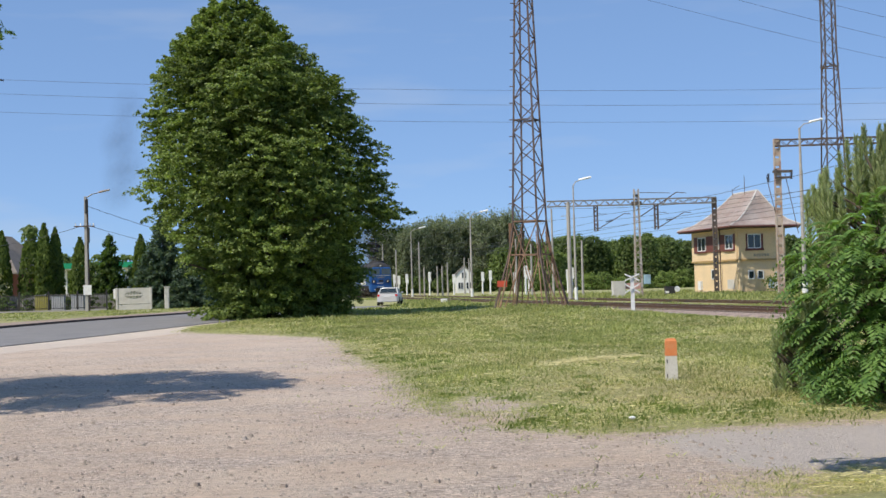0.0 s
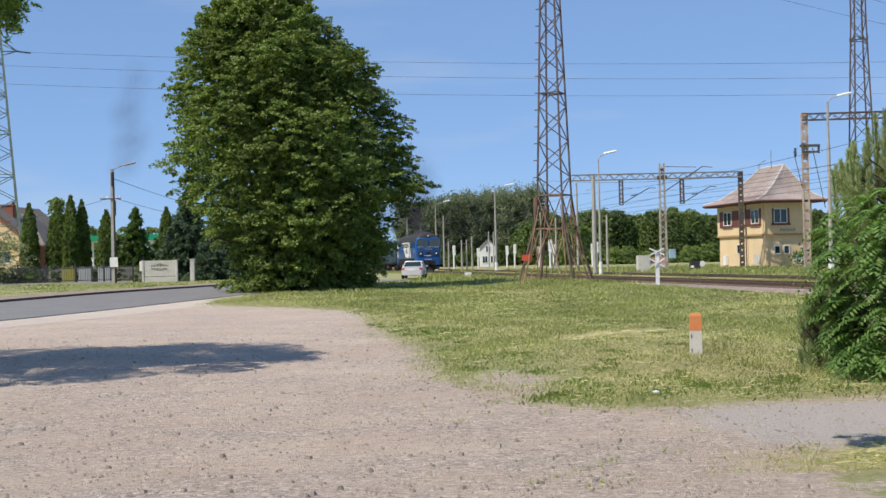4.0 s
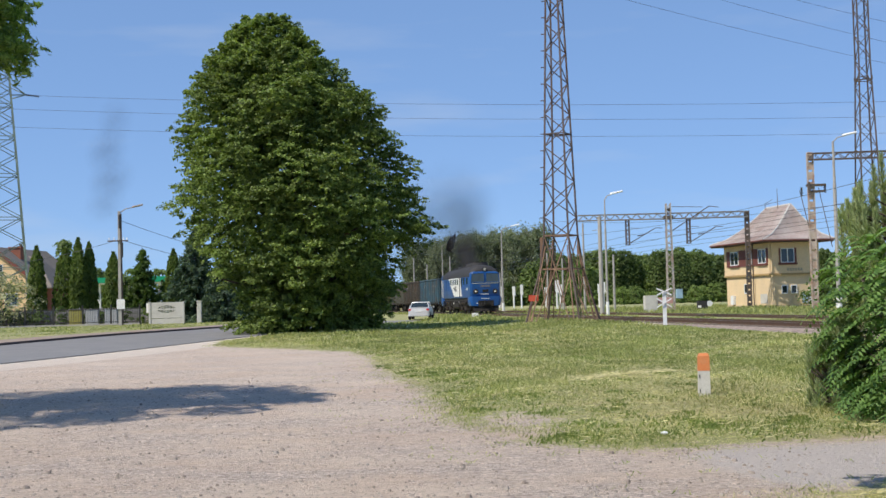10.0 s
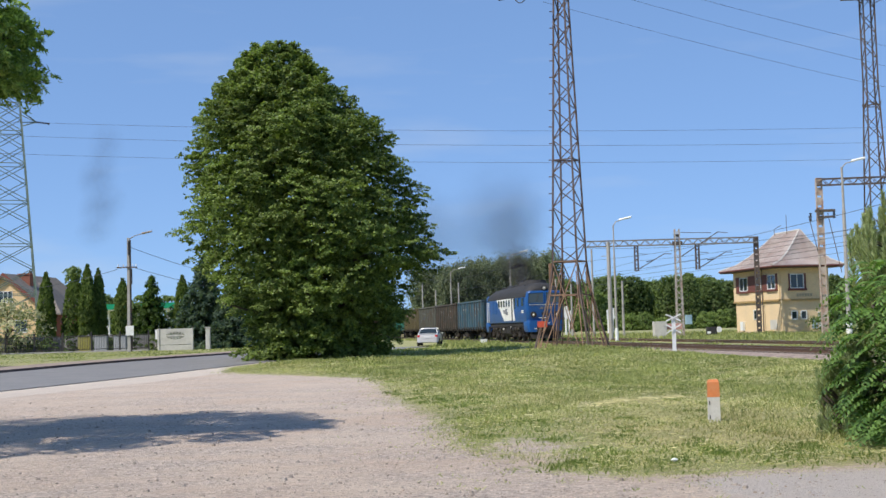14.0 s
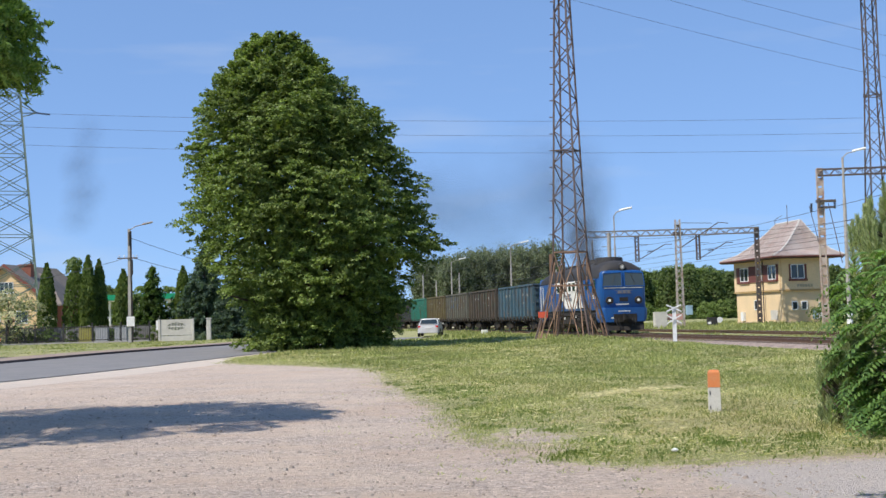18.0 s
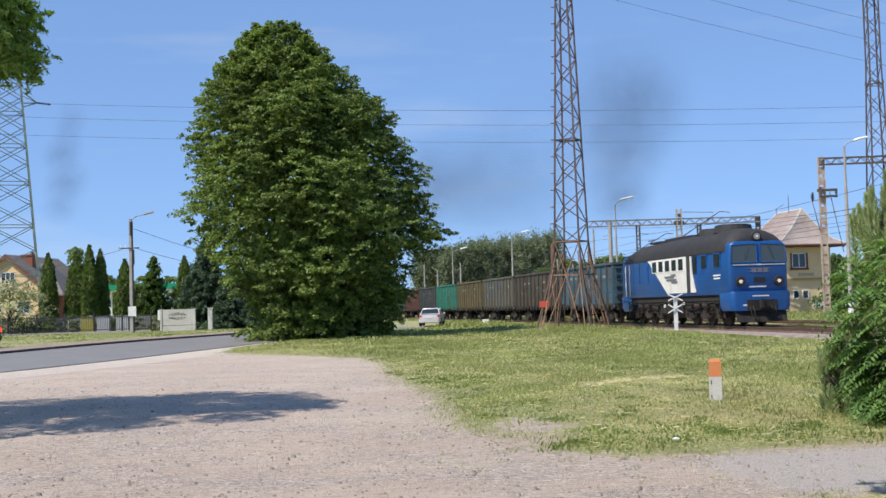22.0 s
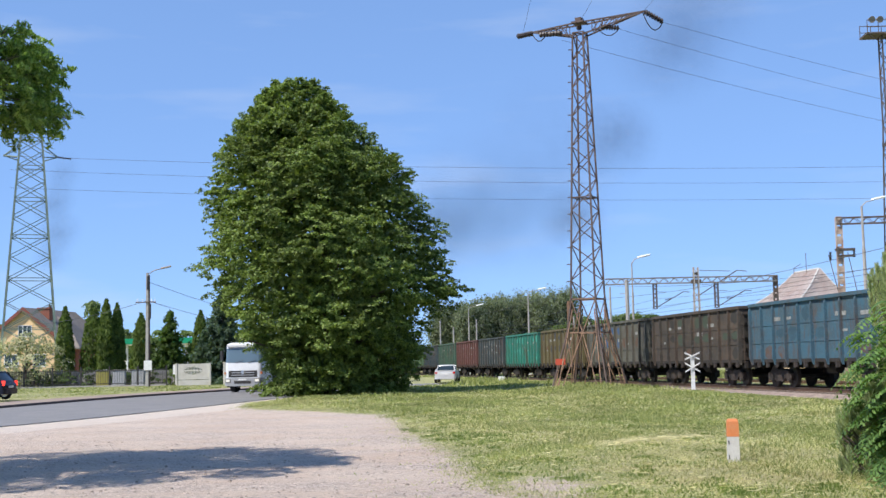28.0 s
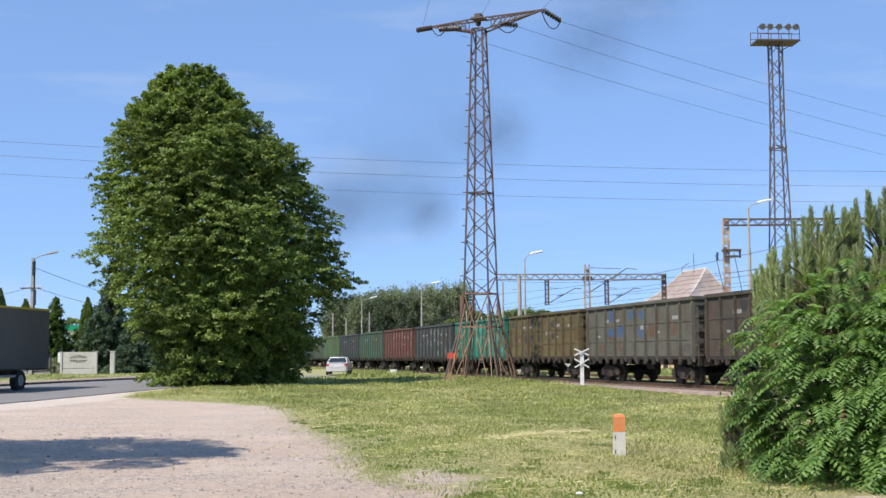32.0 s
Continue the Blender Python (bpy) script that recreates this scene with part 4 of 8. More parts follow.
def build_power_tower():
    tw = thing("lattice_power_tower", "rusty lattice power tower with crossarm and splayed legs on grass", "power tower", pose(*TOWER, 0, 0, TOWER_TURN))
    def half(z):
        return 0.73 - 0.0272 * (z - 4.98)

    def corner(k, w, z):
        return Vector(((-1, 1, 1, -1)[k] * w, (-1, -1, 1, 1)[k] * w, z))

    # four splayed legs, each a bent post stiffened by two rusty struts
    for k in range(4):
        head, knee, foot = corner(k, half(4.98), 4.98), corner(k, 0.93, 3.1), corner(k, 1.66, -0.12)
        leg = Shape().bar(head, knee, 0.09).bar(knee, foot, 0.09)
        # dark mast steel on the posts also stands for the shade on them
        leg_ob = part("leg", leg, TOWER_UPPER, tw)
        ftm = Shape()
        for j in ((k + 1) % 4, (k + 3) % 4):
            other = corner(j, half(4.5), 4.5)
            toe = foot.lerp(corner(j, 1.66, -0.12), 0.11)
            top = corner(k, half(4.4), 4.4).lerp(other, 0.06)
            part("strut", Shape().bar(toe, top, 0.052), LEG_RUST, leg_ob, "strut bright with rust")
            ring = corner(k, 0.93, 3.1).lerp(corner(j, 0.93, 3.1), 0.5)
            part("strut", Shape().bar(foot.lerp(corner(j, 1.66, -0.12), 0.17), ring, 0.045), LEG_RUST, leg_ob, "strut bright with rust")
            ftm.box(toe.x, toe.y, -0.08, 0.3, 0.3, 0.22, c=0.04)
        part("footing", ftm, CONCRETE, leg_ob, "low concrete footing")
        for t in (0.3, 0.42, 0.55, 0.7, 0.85):
            a = foot.lerp(knee, t)
            part("rung", Shape().bar(a.lerp(corner((k + 1) % 4, 0.93, 3.1), 0.13 - t * 0.05), a.lerp(corner((k + 3) % 4, 0.93, 3.1), 0.13 - t * 0.05), 0.035), RUST, leg_ob)
    for k in range(4):
        br = Shape()
        j = (k + 1) % 4
        c = [corner(i, 0.93, 3.1) for i in (k, j)]
        t = [corner(i, half(4.98), 4.98) for i in (k, j)]
        f = [corner(i, 1.34, 1.2) for i in (k, j)]
        m = (c[0] + c[1]) / 2
        br.bar(c[0], c[1], 0.07).bar(t[0], t[1], 0.06).bar(m, t[0], 0.05).bar(m, t[1], 0.05)
        br.bar(c[0], f[0].lerp(f[1], 0.3), 0.04).bar(c[1], f[0].lerp(f[1], 0.7), 0.04)
        part("brace_frame", br, RUST if k % 2 else LEG_RUST, tw)
    lv = []
    z = 4.98
    while z < 20.0:
        lv.append((0, 0, z, half(z), half(z)))
        z += 0.50 + half(z) * 0.75
    lv.append((0, 0, 20.3, half(20.3), half(20.3)))
    lattice_members(tw, lv, 0.085, 0.05, TOWER_UPPER)
    for z in (10.75, 5.0, 20.3):
        ring = [corner(k, half(z), z) for k in range(4)]
        for p, q in list(zip(ring, ring[1:] + ring[:1])) + [(ring[0], ring[2])]:
            part("ring_bar", Shape().bar(p, q, 0.06), TOWER_UPPER, tw)
    z = 6.0
    while z < 20:
        c = corner(0, half(z), z)
        part("climbing_peg", Shape().tube(c, c + on_arm(-0.24, 0, 0), 0.03, n=6), STEEL_DARK, tw)
        z += 0.95
    arm = Shape()
    tips = [on_arm(-2.7, 0.9, 20.65), on_arm(3.65, -0.9, 21.25)]
    for tip in tips:
        sx = 1 if tip.x > 0 else -1
        roots = [Vector((sx * 0.31, sy * 0.31, z)) for sy in (-1, 1) for z in (20.15, 20.85)]
        for r in roots:
            arm.bar(r, tip, 0.08)
        for t in (0.15, 0.32, 0.5, 0.68, 0.85):
            p = [r.lerp(tip, t) for r in roots]
            q = [r.lerp(tip, min(1, t + 0.14)) for r in roots]
            arm.bar(p[0], p[1], 0.04).bar(p[2], p[3], 0.04).bar(p[0], p[2], 0.04).bar(p[1], p[3], 0.04).bar(p[0], q[1], 0.04).bar(p[2], q[3], 0.04).bar(p[0], q[2], 0.04)
    arm.box(0, 0, 20.9, 0.75, 0.75, 0.1).box(0, 0, 21.05, 0.35, 0.5, 0.25)
    part("crossarm", arm, TOWER_UPPER, tw)
    for p, q in (((-2.7, 0.9, 20.6), (-3.6, 0.2, 20.25)), ((-2.2, 0.7, 20.45), (-1.1, -0.9, 20.1)), ((3.65, -0.9, 21.2), (4.75, -0.3, 20.75)), ((1.2, -0.3, 20.55), (2.2, -0.7, 20.35)), ((0, 0.3, 21.1), (0.1, 1.4, 20.95))):
        part("insulator", insulator(Shape(), on_arm(*p), on_arm(*q), 0.17, 7), INSULATOR, tw)
    for p, q, dz in (((3.5, -0.9, 21.2), (4.75, -0.3, 20.75), 0.75), ((-2.7, 0.9, 20.6), (-1.9, -0.4, 20.3), 0.5), ((1.0, -0.3, 20.5), (2.2, -0.7, 20.35), 0.45)):
        a, b = on_arm(*p), on_arm(*q)
        part("jumper", Shape().path([a.lerp(b, u) - Vector((0, 0, dz * 4 * u * (1 - u))) for u in (0, 0.2, 0.4, 0.6, 0.8, 1)], 0.03, n=5), BLACK_IRON, tw)
    part("warning_plate", Shape().box(-1.22, -1.34, 1.5, 0.55, 0.04, 0.34, rz=14), RED_PAINT, tw, "small red warning plate")
    # a dry creeper stem and box on the near corner
    part("cable_box", Shape().box(-0.86, -0.72, 4.35, 0.22, 0.22, 1.1, c=0.04), RUST, tw)
    return tw


build_power_tower()


LENS_GREY = glass_dark("grey_lamp_lens", (0.14, 0.15, 0.16), 0.15)


def build_flood_mast(x, y, z):
    fm = thing("floodlight_mast", "dark lattice floodlight mast with a platform of round lamps", "floodlight mast", pose(x, y, z))
    top = 27.2
    lv = []
    h = 0.0
    while h < top:
        w = 1.0 - 0.55 * min(1.0, h / 20)
        lv.append((0, 0, h, w, w))
        h += 1.5 * w + 0.35
    lv.append((0, 0, top, 0.4, 0.4))
    lattice_members(fm, lv, 0.10, 0.055, STEEL_DARK)
    part("mast_bands", lattice(Shape(), [(0, 0, 18.3, 0.52, 0.52), (0, 0, 18.6, 0.52, 0.52)], 0.1, 0.06, ring_every=1), STEEL_DARK, fm)
    p = Shape().box(0, 0, top + 0.05, 3.6, 2.0, 0.12)
    for sx in (-1.75, -0.87, 0, 0.87, 1.75):
        for sy in (-0.95, 0.95):
            p.bar((sx, sy, top), (sx, sy, top + 1.1), 0.05)
    for zz in (0.55, 1.1):
        for sy in (-0.95, 0.95):
            p.bar((-1.75, sy, top + zz), (1.75, sy, top + zz), 0.05)
    p.bar((-1.75, -0.95, top), (-0.4, -0.4, top - 0.7), 0.06).bar((1.75, -0.95, top), (0.4, -0.4, top - 0.7), 0.06)
    part("platform", p, STEEL_DARK, fm)
    for sx in (-1.4, -0.75, 0.0, 0.75, 1.4):
        lamp = part("floodlight", Shape().tube((sx, -0.75, top + 1.2), (sx, -1.15, top + 1.08), 0.12, 0.27, n=14).tube((sx, -0.75, top + 1.2), (sx, -0.6, top + 1.24), 0.16, n=10), STEEL_GREY, fm)
        part("lens", Shape().tube((sx, -1.15, top + 1.08), (sx, -1.17, top + 1.07), 0.24, n=14), LENS_GREY, lamp)
    return fm


build_flood_mast(34.0, 98.2, 0.2)


def build_pylon(x, y, z):
    py = thing("lattice_pylon", "tall green-grey lattice electricity pylon behind the garden", "pylon", pose(x, y, z, 0, 0, 20))
    lv = []
    h, w = 0.0, 3.3
    while h < 40:
        w = 3.3 - 2.8 * min(1, h / 38)
        lv.append((0, 0, h, w, w))
        h += w * 0.9 + 0.4
    part("mast", lattice(Shape(), lv, 0.17, 0.09, cross=True, ring_every=2), PYLON_GREEN, py)
    for hz, ln in ((26.2, 3.0), (31, 2.8), (36, 2.4)):
        for sx in (-1, 1):
            a = Shape()
            tip = Vector((sx * ln, 0, hz + 0.3))
            ww = 3.3 - 2.8 * hz / 38
            for sy in (-1, 1):
                for dz in (0, 1.3):
                    a.bar((sx * ww, sy * ww, hz + dz), tip, 0.1)
            part("crossarm", a, PYLON_GREEN, py)
        for sx in (-1, 1):
            part("insulator", insulator(Shape(), (sx * ln, 0, hz + 0.3), (sx * ln + 1.5, -0.3, hz + 0.1), 0.14, 8), INSULATOR, py)
    return py


build_pylon(-50.6, 140.0, 0.2)


def build_gantry(name, x0, x1, y, z, top, label, rz, posts, mat_beam, mat_post):
    """A catenary portal: a braced box beam on posts."""
    g = thing(name, label, "catenary gantry", pose((x0 + x1) / 2, y, z, 0, 0, rz))
    h = (x1 - x0) / 2
    n = max(4, int(2 * h / 0.48))
    b = Shape()
    for sy in (-0.25, 0.25):
        for zz in (top, top - 0.5):
            b.bar((-h, sy, zz), (h, sy, zz), 0.09)
        for k in range(n):
            xa, xb = -h + 2 * h * k / n, -h + 2 * h * (k + 1) / n
            b.bar((xa, sy, top if k % 2 else top - 0.5), (xb, sy, top - 0.5 if k % 2 else top), 0.05)
    for k in range(n + 1):
        xa = -h + 2 * h * k / n
        b.bar((xa, -0.25, top), (xa, 0.25, top), 0.04)
    part("beam", b, mat_beam, g)
    for px, kind in posts:
        p = Shape()
        if kind == "lattice":
            lattice(p, spread(0, top + 1.0, 16, 0.26, 0.17, px, 0), 0.08, 0.045)
            p.box(px, 0, 0.05, 0.9, 0.9, 0.3)
        else:
            pw = 0.016 * top + 0.02
            for sx in (-pw, pw):
                p.box(px + sx, 0, top / 2, 0.10, 0.28, top + 0.1)
            for k in range(16):
                p.box(px, 0, 0.4 + k * (top - 0.6) / 15, 2 * pw, 0.2, 0.62 if top > 10 else 0.42)
            p.box(px, 0, 0.05, 0.9, 0.9, 0.3)
        part("post", p, mat_post, g)
    return g


GANTRY_POST = worn("flaking_grey_post", (0.42, 0.40, 0.37), (0.26, 0.13, 0.07), 0.8, 1.2, 0.8)
far_gantry = build_gantry("catenary_gantry", 12.4, 28.0, 113.0, 0.2, 9.0, "grey lattice catenary gantry spanning the tracks", 0, ((7.7, "twin"),), STEEL_GREY, STEEL_DARK)
part("post", lattice(Shape(), spread(0, 9.9, 18, 0.30, 0.20, 0.45, -0.2), 0.09, 0.05).box(0.45, -0.2, 0.1, 1.0, 1.0, 0.4), GANTRY_POST, far_gantry, "flaking pale lattice post")
part("switch_box", Shape().box(0.45, -0.2, 8.6, 0.9, 0.5, 0.35, c=0.05).box(0.45, -0.2, 9.3, 0.5, 0.3, 0.25), STEEL_DARK, far_gantry)
for bx in (-3.3, 2.3):
    dropper = part("dropper", Shape().box(bx, 0, 6.2, 0.42, 0.42, 0.06), STEEL_DARK, far_gantry)
    lattice_members(dropper, spread(6.2, 8.55, 6, 0.15, 0.15, bx, 0), 0.085, 0.05, STEEL_DARK)
    a = Shape().bar((bx + 0.2, 0, 6.35), (bx + 2.6, 0, 7.7), 0.07).bar((bx + 2.6, 0, 7.7), (bx + 3.2, 0, 7.66), 0.06)
    a.bar((bx, 0, 7.75), (bx + 1.0, 0, 7.7), 0.04)
    part("registration_arm", a, STEEL_DARK, far_gantry)
    part("insulator", insulator(Shape(), (bx + 0.9, 0, 7.0), (bx + 1.5, 0, 7.1), 0.07, 6), INSULATOR, far_gantry)
part("registration_arm", Shape().bar((0.8, -0.2, 7.4), (4.2, -0.2, 9.55), 0.08).bar((4.2, -0.2, 9.55), (5.1, -0.2, 9.45), 0.06).bar((0.8, -0.2, 9.6), (3.6, -0.2, 9.5), 0.05), STEEL_DARK, far_gantry)
part("relay_box", Shape().box(1.15, -0.6, 1.6, 0.6, 0.4, 0.85, c=0.04), worn("pale_blue_paint", (0.30, 0.45, 0.55), (0.2, 0.25, 0.28), 0.4, 3, 0.6), far_gantry, "pale blue relay box")

near_gantry = build_gantry("catenary_gantry", 29.35, 45.75, 98.0, 0.2, 12.55, "rusty lattice catenary gantry on a flaking post", -4, ((-8.0, "twin"),), STEEL_DARK, worn("flaking_rust_post", (0.46, 0.39, 0.33), (0.27, 0.125, 0.065), 1.0, 1.5, 0.85))
part("insulator_bracket", Shape().box(-7.6, 0, 10.0, 1.5, 0.5, 0.18).box(-7.6, 0, 9.5, 1.2, 0.45, 0.15).box(-8.2, -0.3, 9.8, 0.18, 0.18, 0.8), STEEL_DARK, near_gantry)
for px, pz in ((-8.75, 9.5), (-6.9, 9.7)):
    part("insulator", insulator(Shape(), (px, 0, pz + 0.35), (px, 0, pz - 0.35), 0.13, 6), INSULATOR, near_gantry)
part("stay", Shape().bar((-6.6, 0, 5.4), (-3.4, 0, 8.2), 0.12).tube((-8.9, 0, 9.6), (-8.0, 0, 5.4), 0.03).tube((-7.4, 0, 9.8), (-6.5, 0, 5.0), 0.03), STEEL_DARK, near_gantry)


def build_lamp(x, y, z, h, reach, rz, label, mat_pole, category="street lamp", taper=0.10):
    l = thing("street_lamp", label, category, pose(x, y, z, 0, 0, rz), group="lamps along the railway")
    part("pole", Shape().tube((0, 0, 0), (0, 0, h * 0.75), taper, taper * 0.75, n=10).tube((0, 0, h * 0.75), (0, 0, h), taper * 0.6, taper * 0.5, n=10).tube((0, 0, -0.1), (0, 0, 0.9), taper * 1.25, n=10), mat_pole, l)
    part("arm", Shape().path([(0, 0, h - 0.05), (reach * 0.25, 0, h + 0.28), (reach * 0.7, 0, h + 0.4)], 0.04), mat_pole, l)
    part("lamp_head", Shape().loft([[(reach * 0.55 + u * 1.1, v * w, h + 0.42 + u * 0.22 + dz) for v, dz in ((-1, 0), (-0.6, 0.09), (0.6, 0.09), (1, 0), (0.5, -0.07), (-0.5, -0.07))] for u, w in ((0, 0.06), (0.15, 0.14), (0.7, 0.17), (0.9, 0.10))]), LAMP_GLASS, l, "white lamp head")
    part("white_band", Shape().tube((0, 0, 0.0), (0, 0, 1.1), taper * 1.35, n=10), WHITE_PAINT, l, "white painted foot")
    return l


build_lamp(12.5, 95.0, 0.2, 9.0, 0.8, 0, "grey concrete street lamp with a white foot", CONCRETE)
build_lamp(6.5, 139.0, 0.2, 9.3, 2.0, 0, "tall grey street lamp with a white foot", CONCRETE, taper=0.13)
build_lamp(-0.3, 172.0, 0.2, 9.2, 2.0, 0, "far street lamp with a white foot", CONCRETE, taper=0.12)
thing("concrete_post", "bare grey concrete post beside a street lamp", "post", pose(12.7, 100.0, 0.2), group="posts up the line", shape=Shape().tube((0, 0, 0), (0, 0, 8.05), 0.19, 0.15, n=8).bar((-0.6, 0, 6.9), (0.1, 0, 6.95), 0.05), material=CONCRETE)
build_lamp(28.1, 88.0, 0.2, 12.2, 1.3, 0, "tall concrete street lamp behind the railway", CONCRETE, taper=0.16)


def build_crossing_sign():
    s = thing("level_crossing_sign", "white double crossing sign on a white post in grass", "crossing sign", pose(10.75, 60.6, 0.24))
    part("post", Shape().box(0.02, 0.03, 0.72, 0.18, 0.08, 1.76), WHITE_PAINT, s)
    for z, rise_of in ((1.63, 0.16), (1.08, 0.21)):
        for a in (1, -1):
            yy = -0.03 - 0.03 * (a > 0)
            blade = Shape().loft([[(x, yy, z + e * rise_of - 0.036), (x, yy - 0.02, z + e * rise_of - 0.036), (x, yy - 0.02, z + e * rise_of + 0.036), (x, yy, z + e * rise_of + 0.036)] for x, e in ((-0.36, -a), (0.36, a))])
            part("blade", blade, WHITE_PAINT, s)
    return s


build_crossing_sign()


def build_marker_post():
    m = thing("marker_post", "short white concrete marker post with a faded orange top", "marker post", pose(4.16, 20.05, 0.04, 0, 0, -8))
    part("shaft", Shape().loft([[(x, y, z) for x, y in ((-w, -w * 0.8), (w, -w * 0.8), (w, w * 0.8), (-w, w * 0.8))] for z, w in ((-0.12, 0.100), (0.42, 0.092))]), worn("chalky_concrete", (0.62, 0.60, 0.56), (0.42, 0.39, 0.34), 0.5, 6, 0.9), m)
    part("cap", Shape().loft([[(x, y, z) for x, y in ((-w, -w * 0.8), (w, -w * 0.8), (w, w * 0.8), (-w, w * 0.8))] for z, w in ((0.42, 0.096), (0.66, 0.092), (0.70, 0.070))]), ORANGE_PAINT, m, "faded orange paint")
    part("mark_bars", Shape().box(-0.07, -0.078, 0.33, 0.015, 0.012, 0.06).box(-0.07, -0.079, 0.1, 0.015, 0.012, 0.06), BLACK_IRON, m, "short black marks")
    return m


build_marker_post()


# ---- signal box ----
YELLOW_PLASTER = worn("yellow_plaster", (0.74, 0.56, 0.34), (0.58, 0.46, 0.30), 0.5, 0.8, 0.9, streak=0.4)
ROOF_METAL = worn("faded_red_roof_sheet", (0.44, 0.38, 0.355), (0.30, 0.20, 0.165), 0.7, 0.5, 0.6)
BROWN_WOOD = worn("red_brown_wood", (0.15, 0.045, 0.035), (0.08, 0.04, 0.03), 0.5, 2, 0.7)
FADED_GREY = worn("faded_grey_letters", (0.42, 0.36, 0.26), (0.3, 0.26, 0.2), 0.5, 4, 0.9)
WINDOW_WHITE = worn("white_window_frame", (0.75, 0.76, 0.76), (0.5, 0.5, 0.48), 0.3, 3, 0.5)


def framed_window(parent, x, y, z, w, h, facing, frame_mat=WINDOW_WHITE, bars=1):
    """A window on a wall: facing is (nx, ny) outwards; frame, sill and dark panes."""
    ang = math.degrees(math.atan2(facing[0], -facing[1]))
    m = pose(x, y, z, 0, 0, ang)
    f = Shape()
    f.box(0, -0.02, h / 2, w, 0.1, 0.09).box(0, -0.02, -h / 2, w, 0.1, 0.09)
    for k in range(bars + 2):
        f.box(-w / 2 + w * k / (bars + 1), -0.02, 0, 0.08, 0.1, h)
    fr = part("window", f, frame_mat, parent, m=m)
    for k in range(bars + 1):
        part("pane", Shape().box(-w / 2 + w * (k + 0.5) / (bars + 1), 0.0, 0, w / (bars + 1) - 0.06, 0.05, h - 0.07), DARK_GLASS, fr)
    return fr


def build_signal_box():
    sb = thing("signal_box", "two-storey yellow signal box with a hipped metal roof beside the tracks", "signal box", pose(30.68, 116.0, 0.1, 0, 0, 9.9))
    # corner at the origin: the end wall runs along +x, the long wall back along +y beside the tracks
    w, d = 4.75, 10.4

    def plan(g):
        return [(-g, -g), (w + g, -g), (w + g, d + g), (-g, d + g)]

    part("lower_wall", Shape().prism(plan(0), -0.2, 3.3), YELLOW_PLASTER, sb)
    part("upper_wall", Shape().prism(plan(0.14), 3.3, 6.4), YELLOW_PLASTER, sb)
    part("string_course", Shape().prism(plan(0.2), 3.22, 3.38), worn("ochre_trim", (0.42, 0.28, 0.12), (0.3, 0.22, 0.12), 0.5, 2, 0.9), sb)
    part("plinth", Shape().prism(plan(0.05), -0.2, 0.35), worn("stained_plinth", (0.50, 0.40, 0.27), (0.32, 0.27, 0.2), 0.7, 2, 0.9), sb)
    part("eaves", Shape().prism(plan(1.15), 6.28, 6.46), worn("dark_soffit", (0.11, 0.07, 0.06), (0.07, 0.05, 0.045), 0.5, 2, 0.9), sb)
    e = plan(1.2)
    near, far = (2.6, 0.7), (2.6, 5.9)
    top = [near, near, far, far]
    rings = [[(x, y, 6.47) for x, y in e]]
    for t, z in ((0.0, 6.58), (0.3, 7.05), (0.55, 7.85), (0.8, 8.95), (1.0, 9.95)):  # flared towards the eaves
        rings.append([(x + (tx - x) * t * 0.985, y + (ty - y) * t * 0.985, z) for (x, y), (tx, ty) in zip(e, top)])
    rf = part("roof", Shape().loft(rings), ROOF_METAL, sb)
    hips = Shape()
    for i in range(4):
        hips.path([rg[i] for rg in rings[1:]], 0.07)
    hips.tube(rings[-1][0], rings[-1][3], 0.09, n=6)
    part("ridge_cap", hips, worn("pale_ridge_metal", (0.62, 0.60, 0.57), (0.4, 0.38, 0.35), 0.4, 3, 0.5), rf, "pale hip and ridge caps")
    for i, j, cnt in ((0, 1, 20), (3, 0, 32)):
        for n in range(1, cnt):
            part("roof_seam", Shape().path([Vector(rg[i]).lerp(Vector(rg[j]), n / cnt) + Vector((0, -0.02, 0.02)) for rg in rings[1:]], 0.026, n=4), ROOF_METAL, rf)
    part("gutter", Shape().tube((-1.2, -1.25, 6.44), (w + 1.2, -1.25, 6.44), 0.07, n=6).tube((-1.25, -1.2, 6.44), (-1.25, d + 1.2, 6.44), 0.07, n=6), BROWN_WOOD, rf, "brown gutter")
    # end wall
    framed_window(sb, 1.68, -0.15, 5.05, 1.3, 1.3, (0, -1))
    for ex in (-0.74, 0.78):
        part("shutter", Shape().box(1.68 + ex, -0.16, 5.0, 0.16 if ex < 0 else 0.26, 0.1, 1.5), BROWN_WOOD, sb)
    part("sill", Shape().box(1.7, -0.2, 4.26, 1.85, 0.2, 0.2), BROWN_WOOD, sb)
    for x in (1.35, 2.3):
        framed_window(sb, x, -0.01, 1.85, 0.55, 0.75, (0, -1), bars=0)
    for k in range(6):
        part("name_bar", Shape().box(1.7 + k * 0.27, -0.16, 3.72, 0.19, 0.03, 0.26), FADED_GREY, sb, "faded station name bar")
    part("downpipe", Shape().tube((0.05, -0.22, 0), (0.05, -0.22, 6.3), 0.06), YELLOW_PLASTER, sb)
    part("white_door", Shape().box(4.2, -0.05, 1.05, 0.9, 0.1, 2.1), WINDOW_WHITE, sb)
    part("blue_board", Shape().box(3.35, -0.06, 1.0, 0.55, 0.06, 0.9), worn("pale_blue_board", (0.35, 0.46, 0.55), (0.3, 0.35, 0.4), 0.4, 3, 0.6), sb, "pale blue board")
